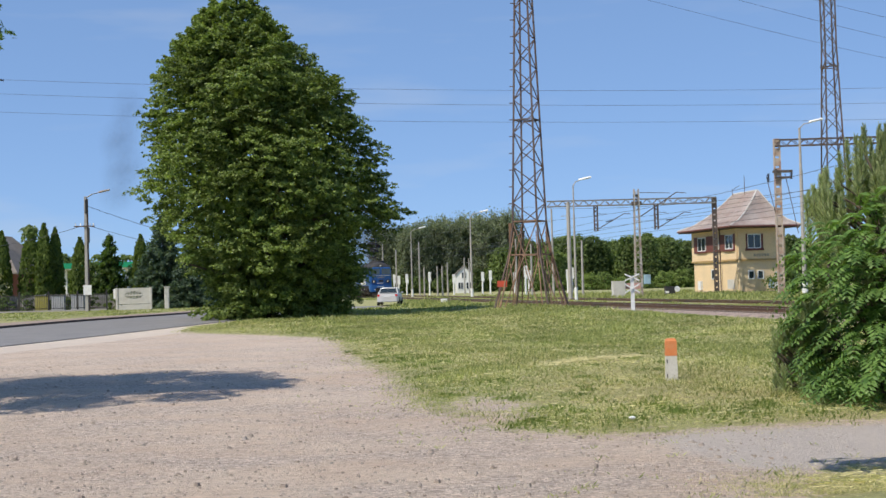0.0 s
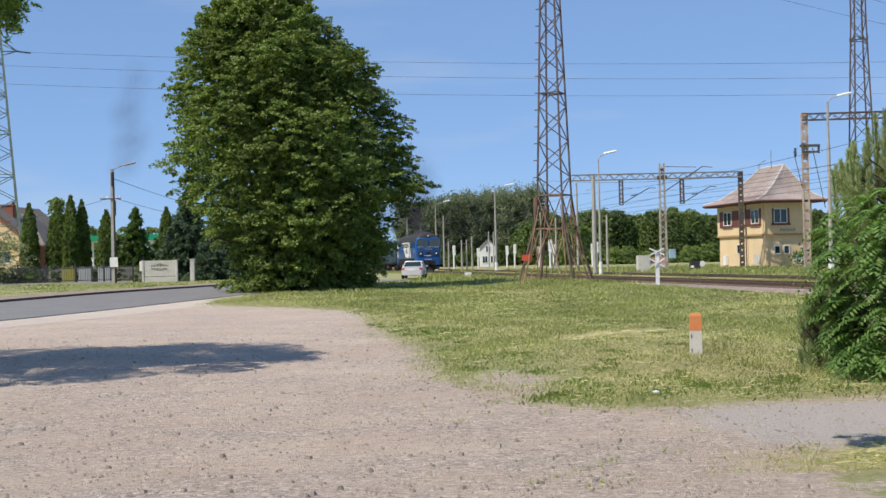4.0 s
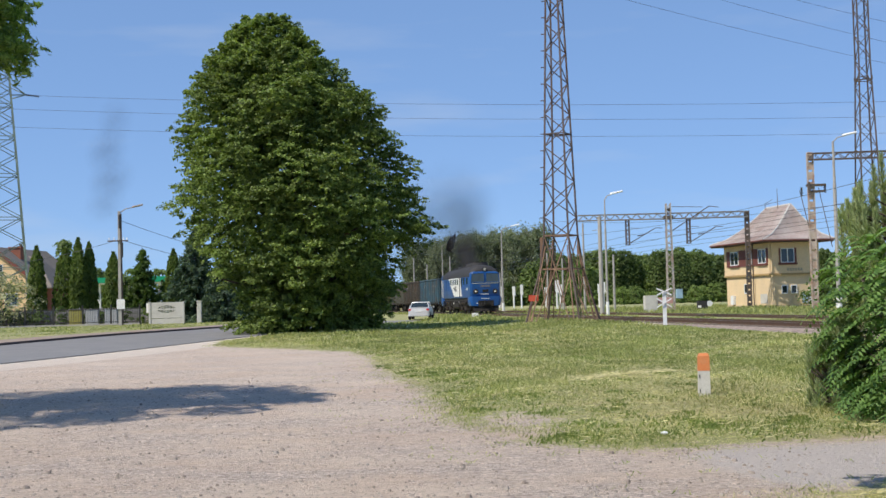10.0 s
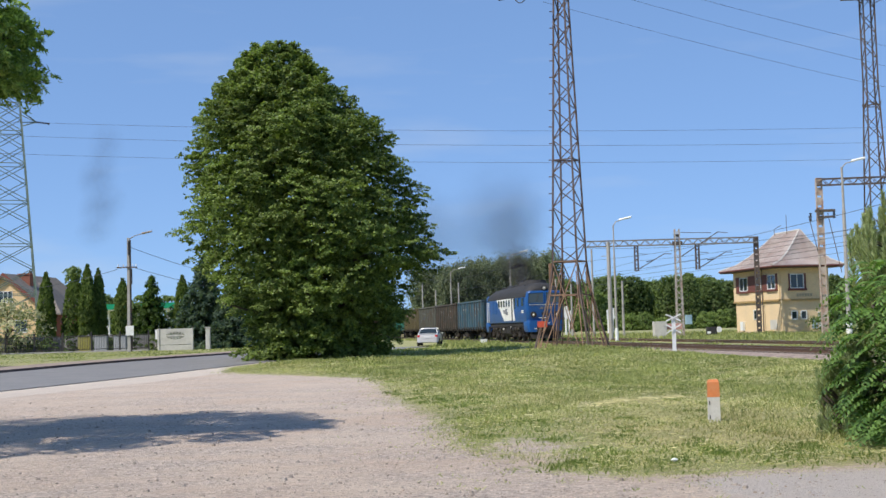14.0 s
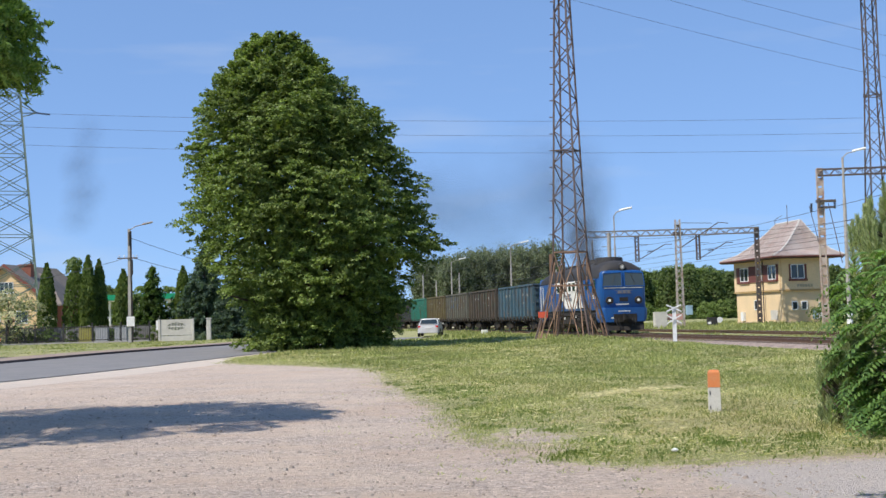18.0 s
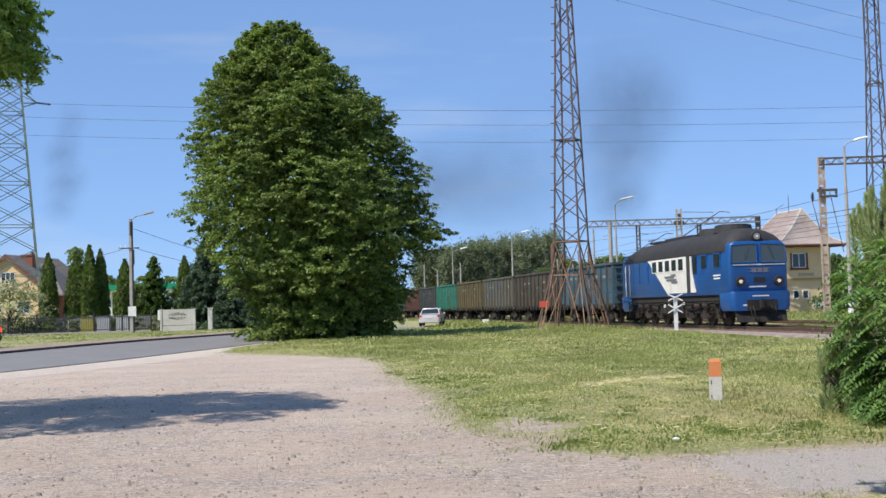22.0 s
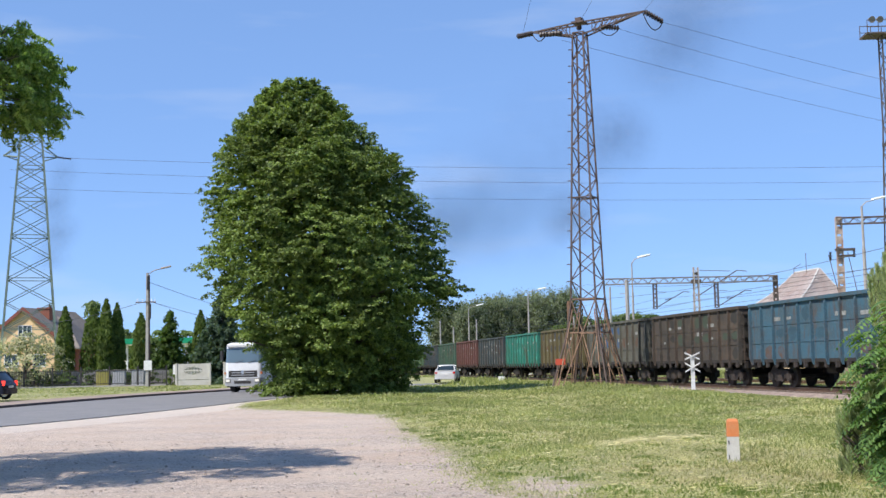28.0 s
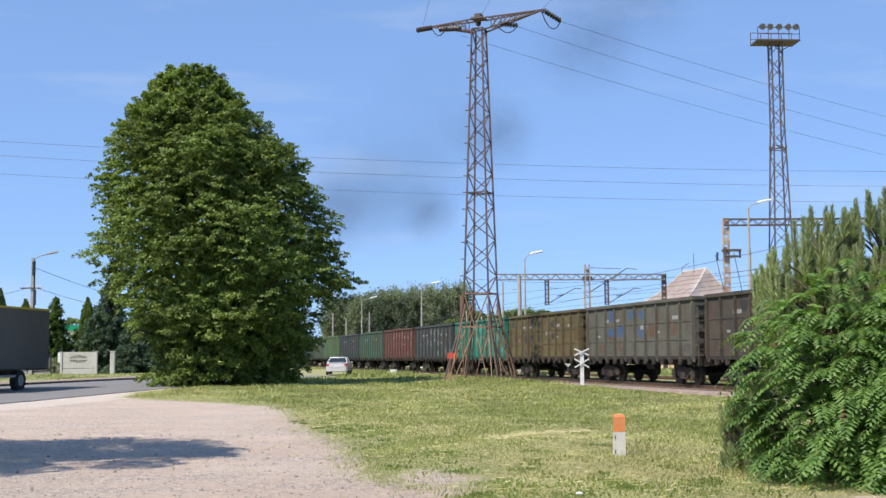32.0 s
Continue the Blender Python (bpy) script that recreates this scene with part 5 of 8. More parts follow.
    # long wall: windows with red-brown boarding between
    for y, wd in ((1.35, 1.7), (4.2, 0.9), (7.9, 1.9)):
        framed_window(sb, -0.15, y, 5.05, wd, 1.3, (-1, 0))
        part("sill", Shape().box(-0.2, y, 4.26, 0.2, wd + 0.5, 0.2), BROWN_WOOD, sb)
    for y, wd in ((2.95, 1.4), (5.9, 1.7), (9.4, 0.8), (0.25, 0.35)):
        part("brown_panel", Shape().box(-0.16, y, 5.0, 0.1, wd, 1.6), BROWN_WOOD, sb, "red-brown boarding between windows")
    framed_window(sb, -0.01, 5.6, 2.0, 0.7, 0.9, (-1, 0), bars=0)
    part("grey_box", Shape().box(-0.15, 8.6, 0.9, 0.25, 0.7, 0.9), WINDOW_WHITE, sb, "white meter box")
    part("patch", Shape().box(-0.006, 1.6, 1.0, 0.02, 1.5, 0.9), CONCRETE_PALE, sb, "patch of bare render")
    part("downpipe", Shape().tube((-0.22, 3.4, 0), (-0.22, 3.4, 6.3), 0.06), STEEL_DARK, sb)
    part("aerial", Shape().tube((w / 2, 3.0, 9.7), (w / 2, 3.0, 11.6), 0.03), STEEL_DARK, sb)
    part("aerial", Shape().path([(w / 2, 5.8, 9.8), (w / 2, 5.8, 10.4), (w / 2 + 0.1, 4.4, 10.7)], 0.03), STEEL_DARK, sb)
    return sb


build_signal_box()


# ---- trees ----
def limb(s, pts, r0, r1, n=8):
    for k in range(len(pts) - 1):
        a, b = r0 + (r1 - r0) * k / (len(pts) - 1), r0 + (r1 - r0) * (k + 1) / (len(pts) - 1)
        s.tube(pts[k], pts[k + 1], a, b, n=n)


def build_great_tree():
    rng = np.random.default_rng(7)
    x, y, z = -8.2, 68.0, 0.2
    t = thing("lime_tree", "broad dense lime tree with foliage down to the grass", "tree", pose(x, y, z))
    tr = Shape()
    limb(tr, [(0, 0, -0.2), (0.1, 0, 3), (0.0, 0.1, 8), (-0.6, 0, 15)], 0.55, 0.1)
    for k in range(26):
        h = 1.5 + 12 * k / 26
        a = rng.uniform(0, 2 * math.pi)
        ln = 5.5 * (1 - (h / 18) ** 2)
        p0 = Vector((0, 0, h))
        p1 = p0 + Vector((math.cos(a) * ln * 0.5, math.sin(a) * ln * 0.5, 0.9))
        p2 = p0 + Vector((math.cos(a) * ln, math.sin(a) * ln, 1.6))
        limb(tr, [p0, p1, p2], 0.14, 0.03, 6)
    part("trunk", tr, BARK, t)

    def radius(h, a):
        # narrow egg with its widest part at a third of its height
        prof = np.interp(h, [0, 1.1, 3, 4.2, 5.8, 7, 9.2, 10.5, 12.2, 14, 16.4, 17.7], [2.6, 3.7, 4.7, 5.8, 6.7, 6.7, 6.2, 5.8, 5.2, 3.95, 1.75, 0.3])
        lop = 1 + 0.035 * np.sin(3 * a + h * 0.7) + 0.03 * np.sin(5 * a - h * 1.3)
        # the lower boughs reach forward, towards the open yard
        reach = np.minimum(6.4, 4.2 + h * 0.8)
        prof = np.where(h < 7, prof + np.maximum(0, reach - prof) * np.maximum(0, -np.sin(a)) ** 1.3, prof)
        # narrower on the road's side near the ground
        return prof * lop * (1 - 0.24 * np.maximum(0, -np.cos(a)) * np.clip((5.2 - h) / 3.5, 0, 1))

    def lean(h):
        return np.interp(h, [0, 1.1, 3, 4.2, 5.8, 7, 9.2, 12.2, 14, 16.4, 18], [0.1, 0.7, 0.7, 0.8, 0.6, 0.2, -0.1, -0.4, -1.1, -1.35, -1.45])

    def bulge(h, a):
        # boughs that stand out from the crown, with dark hollows between
        return 0.95 + 0.095 * np.sin(3 * a + 0.8 * h + 1.2 * np.sin(0.9 * h)) * np.sin(1.5 * h + 2.0 * np.sin(2 * a + 0.4)) + 0.045 * np.sin(7 * a - 2.6 * h + 1.0)

    def surface(n, lo, hi, f0, f1):
        h = lo + (hi - lo) * rng.beta(1.2, 1.15, n)
        a = rng.uniform(0, 2 * math.pi, n)
        r = radius(h, a) * bulge(h, a) * rng.uniform(f0, f1, n)
        return np.stack([lean(h) + r * np.cos(a), r * np.sin(a), h], 1), a, h

    out = []
    for n, lo, hi, f0, f1, l0, l1, per in ((2500, 0.3, 17.3, 0.78, 0.97, 0.55, 1.25, 76), (900, 0.3, 16.6, 0.55, 0.8, 0.8, 1.4, 40), (1100, 0.7, 17.5, 0.95, 1.03, 0.22, 0.45, 20)):
        c, a, h = surface(n, lo, hi, f0, f1)
        rise_by = np.interp(h, [0, 4, 13, 17.5], [-0.25, 0.0, 0.3, 1.3])
        ax = np.stack([np.cos(a), np.sin(a), rise_by], 1) + rng.normal(0, 0.33, (n, 3))
        gap = (c[:, 0] > 4.4) & (h < 4.5) & (h > 2.5 + 0.5 * (5.4 - c[:, 0]).clip(0, 2)) & (rng.random(n) > 0.2)
        c, ax = c[~gap], ax[~gap]
        out.append(spray_leaves(rng, c, ax, rng.uniform(l0, l1, len(c)) * np.interp(c[:, 2], [13, 17.5], [1.0, 0.7]), per, 0.155, 0.105))
    bough = np.array([(5.6 + 2.0 * u + rng.normal(0, 0.12), -1.2 + rng.normal(0, 0.4), 5.9 - 0.5 * u + rng.normal(0, 0.22)) for u in rng.random(30)])
    out.append(spray_leaves(rng, bough, np.tile([0.9, -0.2, 0.0], (30, 1)) + rng.normal(0, 0.3, (30, 3)), rng.uniform(0.4, 0.8, 30), 40, 0.18, 0.125))
    a, r = rng.uniform(0, 2 * math.pi, 200), rng.uniform(1.6, 4.0, 200)
    skirt = np.stack([0.5 + r * np.cos(a), r * np.sin(a) - 0.8, rng.uniform(0.15, 0.8, 200)], 1)
    out.append(spray_leaves(rng, skirt, np.stack([np.cos(a), np.sin(a), 0 * a - 0.2], 1), rng.uniform(0.5, 0.9, 200), 40, 0.18, 0.125))
    part("crown", quads("crown", np.concatenate(out), LEAF), None, t)
    # dark inner mass of twigs and shaded leaves
    k = 24000
    hh = rng.uniform(0.4, 16, k)
    aa = rng.uniform(0, 2 * math.pi, k)
    rr = radius(hh, aa) * rng.uniform(0.2, 0.76, k)
    p = np.stack([lean(hh) + rr * np.cos(aa), rr * np.sin(aa), hh], 1)
    part("inner_leaves", quads("inner_leaves", leaves(rng, p, rng.normal(0, 1, (k, 3)), 0.36, 0.27), LEAF), None, t)
    return t


build_great_tree()


def crown_tree(name, label, x, y, z, h, w, mat, seed, base=0.15, per=40, leaf=0.5, trunk=0.18, clumps=70, profile=((0, 0.55), (0.3, 1.0), (0.7, 0.85), (1, 0.2)), group="", category="tree", fill=0, fine=1.0):
    rng = np.random.default_rng(seed)
    t = thing(name, label, category, pose(x, y, z), group=group)
    tr = Shape()
    limb(tr, [(0, 0, -0.2), (0.1, 0, h * 0.4), (0, 0.1, h * 0.85)], trunk, trunk * 0.25, 7)
    for k in range(5):
        a = rng.uniform(0, 6.28)
        hh = h * rng.uniform(0.3, 0.65)
        limb(tr, [Vector((0, 0, hh)), Vector((math.cos(a) * w * 0.3, math.sin(a) * w * 0.3, hh + h * 0.15))], trunk * 0.4, trunk * 0.12, 5)
    part("trunk", tr, BARK, t)
    u = rng.uniform(0, 1, clumps)
    a = rng.uniform(0, 2 * math.pi, clumps)
    prof = np.interp(u, [p[0] for p in profile], [p[1] for p in profile])
    r = w / 2 * prof * np.where(rng.random(clumps) < 0.7, rng.uniform(0.75, 1.0, clumps), rng.uniform(0.2, 0.7, clumps))
    cen = np.stack([r * np.cos(a), r * np.sin(a), h * (base + (1 - base) * u)], 1)
    size = w * rng.uniform(0.11, 0.2, clumps) * fine
    cl = np.concatenate([cen, size[:, None], np.stack([np.cos(a), np.sin(a), np.full(clumps, 0.4)], 1)], 1)
    part("crown", quads("crown", clump_leaves(rng, cl, per / (w * 0.15) ** 2, leaf, leaf * 0.65), mat), None, t)
    if fill:
        u = rng.uniform(0, 0.97, fill)
        a = rng.uniform(0, 2 * math.pi, fill)
        r = w / 2 * np.interp(u, [p[0] for p in profile], [p[1] for p in profile]) * rng.uniform(0.02, 1.0, fill) ** 0.35 * rng.uniform(0.85, 1.12, fill)
        p = np.stack([r * np.cos(a), r * np.sin(a), h * (base + (1 - base) * u)], 1)
        part("inner_leaves", quads("inner_leaves", leaves(rng, p, rng.normal(0, 0.7, (fill, 3)) + np.stack([np.cos(a), np.sin(a), 0 * a + 0.7], 1), leaf * 1.35, leaf * 1.0), mat), None, t)
    return t


LEAF_WOOD = leaf_material("woodland_leaf", (0.075, 0.12, 0.038), (0.19, 0.255, 0.09), 0.6, 1.0)
# poplar leaves are greyed in their colour for the distance haze
LEAF_POPLAR = leaf_material("poplar_leaf_hazed", (0.115, 0.145, 0.10), (0.255, 0.295, 0.205), 0.5, 1.0)
LEAF_SCRUB = leaf_material("scrub_leaf", (0.10, 0.16, 0.04), (0.24, 0.32, 0.10), 0.6, 1.0)
LEAF_THUJA = leaf_material("thuja_leaf", (0.060, 0.100, 0.020), (0.150, 0.205, 0.045), 0.7)
LEAF_SPRUCE = leaf_material("spruce_needles", (0.048, 0.085, 0.060), (0.145, 0.205, 0.140), 0.7)
LEAF_PALE = leaf_material("pale_shrub_leaf", (0.20, 0.23, 0.11), (0.52, 0.50, 0.34), 0.6)
LEAF_GARDEN = leaf_material("garden_leaf", (0.045, 0.085, 0.018), (0.13, 0.20, 0.05), 0.6)

def build_poplar(x, y, h, w, seed):
    """A tall thin crown of rising branches with daylight between them."""
    rng = np.random.default_rng(seed)
    t = thing("poplar_tree", "tall grey-green poplar in a row beside the line", "tree", pose(x, y, 0.2), group="row of poplars")
    tr = Shape()
    limb(tr, [(0, 0, -0.2), (0.1, 0, h * 0.5), (0, 0.1, h * 0.93)], 0.2, 0.04, 6)
    n = 74
    h0 = h * rng.uniform(0.03, 0.84, n)
    a = rng.uniform(0, 6.283, n)
    ln = h * rng.uniform(0.10, 0.22, n)
    flare = np.interp(h0 / h, [0, 0.3, 0.7, 1], [0.55, 0.65, 0.6, 0.5]) * w / 5
    top = np.stack([np.cos(a) * ln * flare, np.sin(a) * ln * flare, np.minimum(h0 + ln, h)], 1)
    foot = np.stack([0 * a, 0 * a, h0], 1)
    for k in range(0, n, 3):
        tr.tube(tuple(foot[k]), tuple(top[k]), 0.06, 0.015, n=4)
    part("trunk", tr, POPLAR_BARK, t, "pale trunk and branches")
    per = 95
    i = np.repeat(np.arange(n), per)
    u = rng.uniform(0.15, 1.1, (n * per, 1))
    p = foot[i] + (top[i] - foot[i]) * u + rng.normal(0, 1, (n * per, 3)) * (0.30 * w / 5) * np.array([1, 1, 1.2])
    nrm = rng.normal(0, 0.8, (n * per, 3)) + np.array([-0.3, -0.3, 0.6])
    part("crown", quads("crown", leaves(rng, p, nrm, 0.36, 0.27, 0.2), LEAF_POPLAR), None, t)
    return t


POPLAR_BARK = worn("pale_poplar_bark", (0.30, 0.28, 0.25), (0.14, 0.12, 0.10), 0.6, 2, 0.9)
rs = random.Random(3)
WOOD = ((0, 0.8), (0.4, 1.0), (0.8, 0.75), (1, 0.3))
# wood behind the railway, with shrubs along its foot
for k in range(40):
    crown_tree("woodland_tree", "leafy tree at the edge of the wood behind the railway", 20 + k * 1.35 + rs.uniform(-0.7, 0.7), rs.choice((220, 228, 236)) + rs.uniform(-3, 3), 0.2, rs.uniform(7.4, 10.4), rs.uniform(4.0, 6.6), LEAF_WOOD, 100 + k, base=0.02, per=20, leaf=0.34, clumps=110, fine=0.62, fill=2000, group="trees of the wood", profile=WOOD)
for k in range(36):
    crown_tree("woodland_tree", "leafy tree at the edge of the wood behind the railway", 18 + k * 2.5, 242 + rs.uniform(-6, 6), 0.2, rs.uniform(8.6, 10.4), rs.uniform(6, 8), LEAF_WOOD, 500 + k, base=0.0, per=20, leaf=0.40, clumps=70, fine=0.7, fill=2200, group="trees of the wood", profile=WOOD)
for k in range(22):
    crown_tree("shrub", "low green bush in front of the wood", 19 + k * 2.1 + rs.uniform(-0.8, 0.8), 212 + rs.uniform(-3, 3), 0.2, rs.uniform(1.6, 3.4), rs.uniform(2.6, 4.6), LEAF_SCRUB, 170 + k, base=0.0, per=24, leaf=0.26, clumps=40, fill=500, group="bushes before the wood", category="bush")
# poplars up the line, and the darker growth below them
for k in range(22):
    build_poplar(-7.0 + k * 1.32 + rs.uniform(-0.4, 0.4), 258 + rs.uniform(-6, 6), 13.0 + 3.4 * (k / 21) + rs.uniform(-1.0, 1.0), rs.uniform(6.4, 8.4), 200 + k)
for k in range(16):
    crown_tree("shrub", "low green bush below the poplars", -7 + k * 1.9 + rs.uniform(-0.6, 0.6), 247 + rs.uniform(-2, 2), 0.2, rs.uniform(2.4, 5.0), rs.uniform(2.6, 4.0), LEAF_WOOD, 225 + k, base=0.0, per=24, leaf=0.3, clumps=40, fill=700, group="bushes below the poplars", category="bush")
for k in range(30):
    crown_tree("distant_tree", "distant leafy tree on the horizon", -118 + k * 3.4 + rs.uniform(-1.5, 1.5), 255 + rs.uniform(-14, 14), 0.2, rs.uniform(7.5, 12), rs.uniform(6, 9), LEAF_WOOD, 260 + k, base=0.02, per=24, leaf=0.5, clumps=60, fine=0.75, fill=700, group="distant trees")


def thuja(x, y, h, w, seed):
    rng = np.random.default_rng(seed)
    t = thing("thuja", "slim dark green columnar thuja behind the fence", "thuja", pose(x, y, 0.2), group="thujas in the garden")
    part("trunk", Shape().tube((0, 0, -0.1), (0, 0, h * 0.7), 0.09, 0.03), BARK, t)
    n = 2600
    u = rng.uniform(0, 1, n)
    a = rng.uniform(0, 6.283, n)
    r = w / 2 * np.interp(u, [0, 0.1, 0.5, 0.85, 1], [0.75, 1, 0.95, 0.5, 0.04]) * rng.uniform(0.8, 1.03, n) * (1 + 0.08 * np.sin(4 * a + 7 * u))
    p = np.stack([r * np.cos(a), r * np.sin(a), u * h], 1)
    nrm = np.stack([np.cos(a), np.sin(a), 0.2 * np.ones(n)], 1)
    q = leaves(rng, p, nrm, 0.42, 0.2, -1.2)
    part("crown", quads("crown", q, LEAF_THUJA), None, t)
    return t


for k, (x, h, w) in enumerate(((-40.3, 7.9, 1.9), (-37.8, 7.7, 2.5), (-36.2, 8.6, 1.9), (-35.4, 8.2, 1.7), (-32.7, 7.1, 2.0), (-27.0, 7.3, 1.9))):
    thuja(x, 121.5 + (k % 2), h, w, 300 + k)


def spruce(x, y, h, w, seed, label="dark blue-green spruce in a garden", sparse=1.0, mat=LEAF_SPRUCE):
    rng = np.random.default_rng(seed)
    t = thing("spruce_tree", label, "spruce", pose(x, y, 0.2))
    tr = Shape().tube((0, 0, -0.1), (0, 0, h), 0.16, 0.02)
    out = []
    z = 0.3
    while z < h - 0.2:
        ln = w / 2 * (1 - z / h) ** 0.8
        for k in range(9):
            a = rng.uniform(0, 6.283)
            l = ln * rng.uniform(0.75, 1.1)
            end = np.array([math.cos(a) * l, math.sin(a) * l, z - 0.25 * l])
            tr.tube((0, 0, z), tuple(end), 0.03, 0.01, n=4)
            m = int(26 * l * sparse) + 4
            u = rng.uniform(0.1, 1.05, (m, 1))
            p = np.array([0, 0, z]) + (end - np.array([0, 0, z])) * u + rng.normal(0, 0.10, (m, 3))
            p[:, 2] -= np.abs(rng.normal(0, 0.08, m))
            out.append(leaves(rng, p, np.tile([0, 0, 1.0], (m, 1)) + rng.normal(0, 0.4, (m, 3)), 0.40, 0.16, 0.6))
        z += 0.33
    part("trunk", tr, BARK, t)
    part("needles", quads("needles", np.concatenate(out), mat), None, t)
    return t


spruce(-23.9, 118.0, 9.2, 8.2, 331)
spruce(-21.0, 116.0, 6.5, 6.0, 332)
spruce(-30.0, 122.0, 7.6, 5.2, 333, "broad light green conifer with a thin top", 1.3, LEAF_GARDEN)
crown_tree("garden_tree", "bushy garden tree behind the fence", -33.0, 128.0, 0.2, 4.6, 3.8, LEAF_GARDEN, 341, base=0.05, per=40, leaf=0.3, clumps=50)
crown_tree("garden_tree", "bushy garden tree behind the fence", -27.8, 124.0, 0.2, 4.2, 3.4, LEAF_GARDEN, 342, base=0.05, per=40, leaf=0.3, clumps=50)
crown_tree("flowering_shrub", "pale cream flowering shrub in front of the house", -42.2, 116.0, 0.2, 5.0, 7.4, LEAF_PALE, 343, base=0.08, per=46, leaf=0.28, clumps=80, category="shrub")
crown_tree("garden_tree", "leafy tree behind the houses", -51.0, 165.0, 0.2, 10.6, 6.5, LEAF_WOOD, 344, base=0.1, per=40, leaf=0.5, clumps=60)
crown_tree("shrub", "low green bush by the signal box", 34.5, 113.0, 0.2, 2.1, 4.2, LEAF_GARDEN, 345, base=0.05, per=40, leaf=0.25, clumps=40, category="bush")


ASH_LEAF = leaf_material("ash_leaf", (0.085, 0.160, 0.028), (0.30, 0.43, 0.10), 0.45)


# ---- the tree over the yard, whose trunk stands out of view ----
def build_yard_tree():
    rng = np.random.default_rng(11)
    t = thing("ash_tree", "leafy ash tree hanging over the gravel yard", "tree", pose(-11.73, 18.62, 0.085))
    tr = Shape()
    limb(tr, [(0, 0, -0.2), (0.1, 0, 2.4), (0.3, 0.1, 5.2), (0.5, 0.1, 9.0)], 0.27, 0.06)
    cl = []
    for k in range(260):
        a = rng.uniform(0, 6.283)
        h = rng.uniform(4.2, 10.6)
        rr = 4.6 * math.sqrt(max(0.05, 1 - ((h - 7.0) / 4.0) ** 2)) * rng.uniform(0.35, 1.0)
        if rr * math.cos(a) > 2.9:
            h = 5.2 + (h - 4.2) * 0.75
        p = (0.38 + 0.95 * rr * math.cos(a), 0.76 + 0.95 * rr * math.sin(a), 0.95 * h)
        size = rng.uniform(0.43, 0.85)
        if (p[0] + size - 11.73) / (p[1] + 18.62) > -0.405:
            continue
        cl.append((*p, size, math.cos(a), math.sin(a), 0.2))
        if k % 4 == 0:
            limb(tr, [Vector((0.3, 0, p[2] - 2)), Vector((0.38 + rr * 0.76 * math.cos(a), 0.76 + rr * 0.76 * math.sin(a), p[2]))], 0.06, 0.012, 5)
    # the bough that reaches over the yard, in pinnate sprays
    tips = []
    for k in range(330):
        z = rng.uniform(5.62, 7.2)
        edge = np.interp(z, [5.3, 5.6, 6.0, 6.4, 6.8, 7.3], [-7.25, -7.0, -6.85, -7.0, -6.95, -7.2])
        x = edge - abs(rng.normal(0, 0.62))
        tips.append((x + 11.73, rng.uniform(0.3, 2.0), z))
    tips = np.array(tips)
    ax = np.stack([rng.uniform(-0.2, 1.0, len(tips)), rng.uniform(-0.8, 0.8, len(tips)), rng.uniform(-0.5, 0.35, len(tips))], 1)
    bough = spray_leaves(rng, tips, ax, rng.uniform(0.22, 0.40, len(tips)), 40, 0.125, 0.034, 0.40, 0.35, 0.25)
    limb(tr, [Vector((0.3, 0, 4.3)), Vector((2.1, 0.5, 6.0)), Vector((3.6, 0.9, 6.5)), Vector((4.6, 1.1, 6.5))], 0.08, 0.012, 5)
    for k in range(0, len(tips), 9):
        limb(tr, [Vector((3.2, 0.8, 6.3)), Vector(tips[k])], 0.02, 0.006, 4)
    part("trunk", tr, BARK, t)
    part("crown", quads("crown", np.concatenate([clump_leaves(rng, np.array(cl), 420, 0.18, 0.08, 0.7), bough]), ASH_LEAF), None, t)
    return t


build_yard_tree()


# ---- a tree beside the viewpoint; only its shade on the path is seen ----
def build_side_tree():
    rng = np.random.default_rng(12)
    t = thing("maple_tree", "leafy maple tree shading the asphalt path", "tree", pose(5.3, 4.45, 0))
    tr = Shape()
    limb(tr, [(0, 0, -0.2), (-0.1, 0.1, 2.5), (-0.4, 0.4, 5.0), (-0.9, 1.0, 7.5)], 0.2, 0.05)
    cl = []
    for k in range(90):
        x, y, z = rng.uniform(-4.9, 1.5), rng.uniform(0.6, 4.4), rng.uniform(5.0, 7.8)
        cl.append((x, y, z, rng.uniform(0.3, 0.6), 0, 0, 0.5))
        if k % 5 == 0:
            limb(tr, [Vector((-0.4, 0.4, 4.6)), Vector((x, y, z))], 0.06, 0.015, 5)
    part("trunk", tr, BARK, t)
    part("crown", quads("crown", clump_leaves(rng, np.array(cl), 300, 0.2, 0.14, 0.5), LEAF), None, t)


build_side_tree()

# ---- bushes at the path: a young pine and a stag's-horn sumac ----
SUMAC = leaf_material("sumac_leaf", (0.070, 0.145, 0.036), (0.205, 0.330, 0.090), 0.45)
PINE = leaf_material("pine_needles", (0.22, 0.28, 0.13), (0.49, 0.54, 0.30), 0.6)
RED_CONE = worn("dry_red_seed_head", (0.16, 0.05, 0.03), (0.08, 0.04, 0.03), 0.5, 9, 0.9)


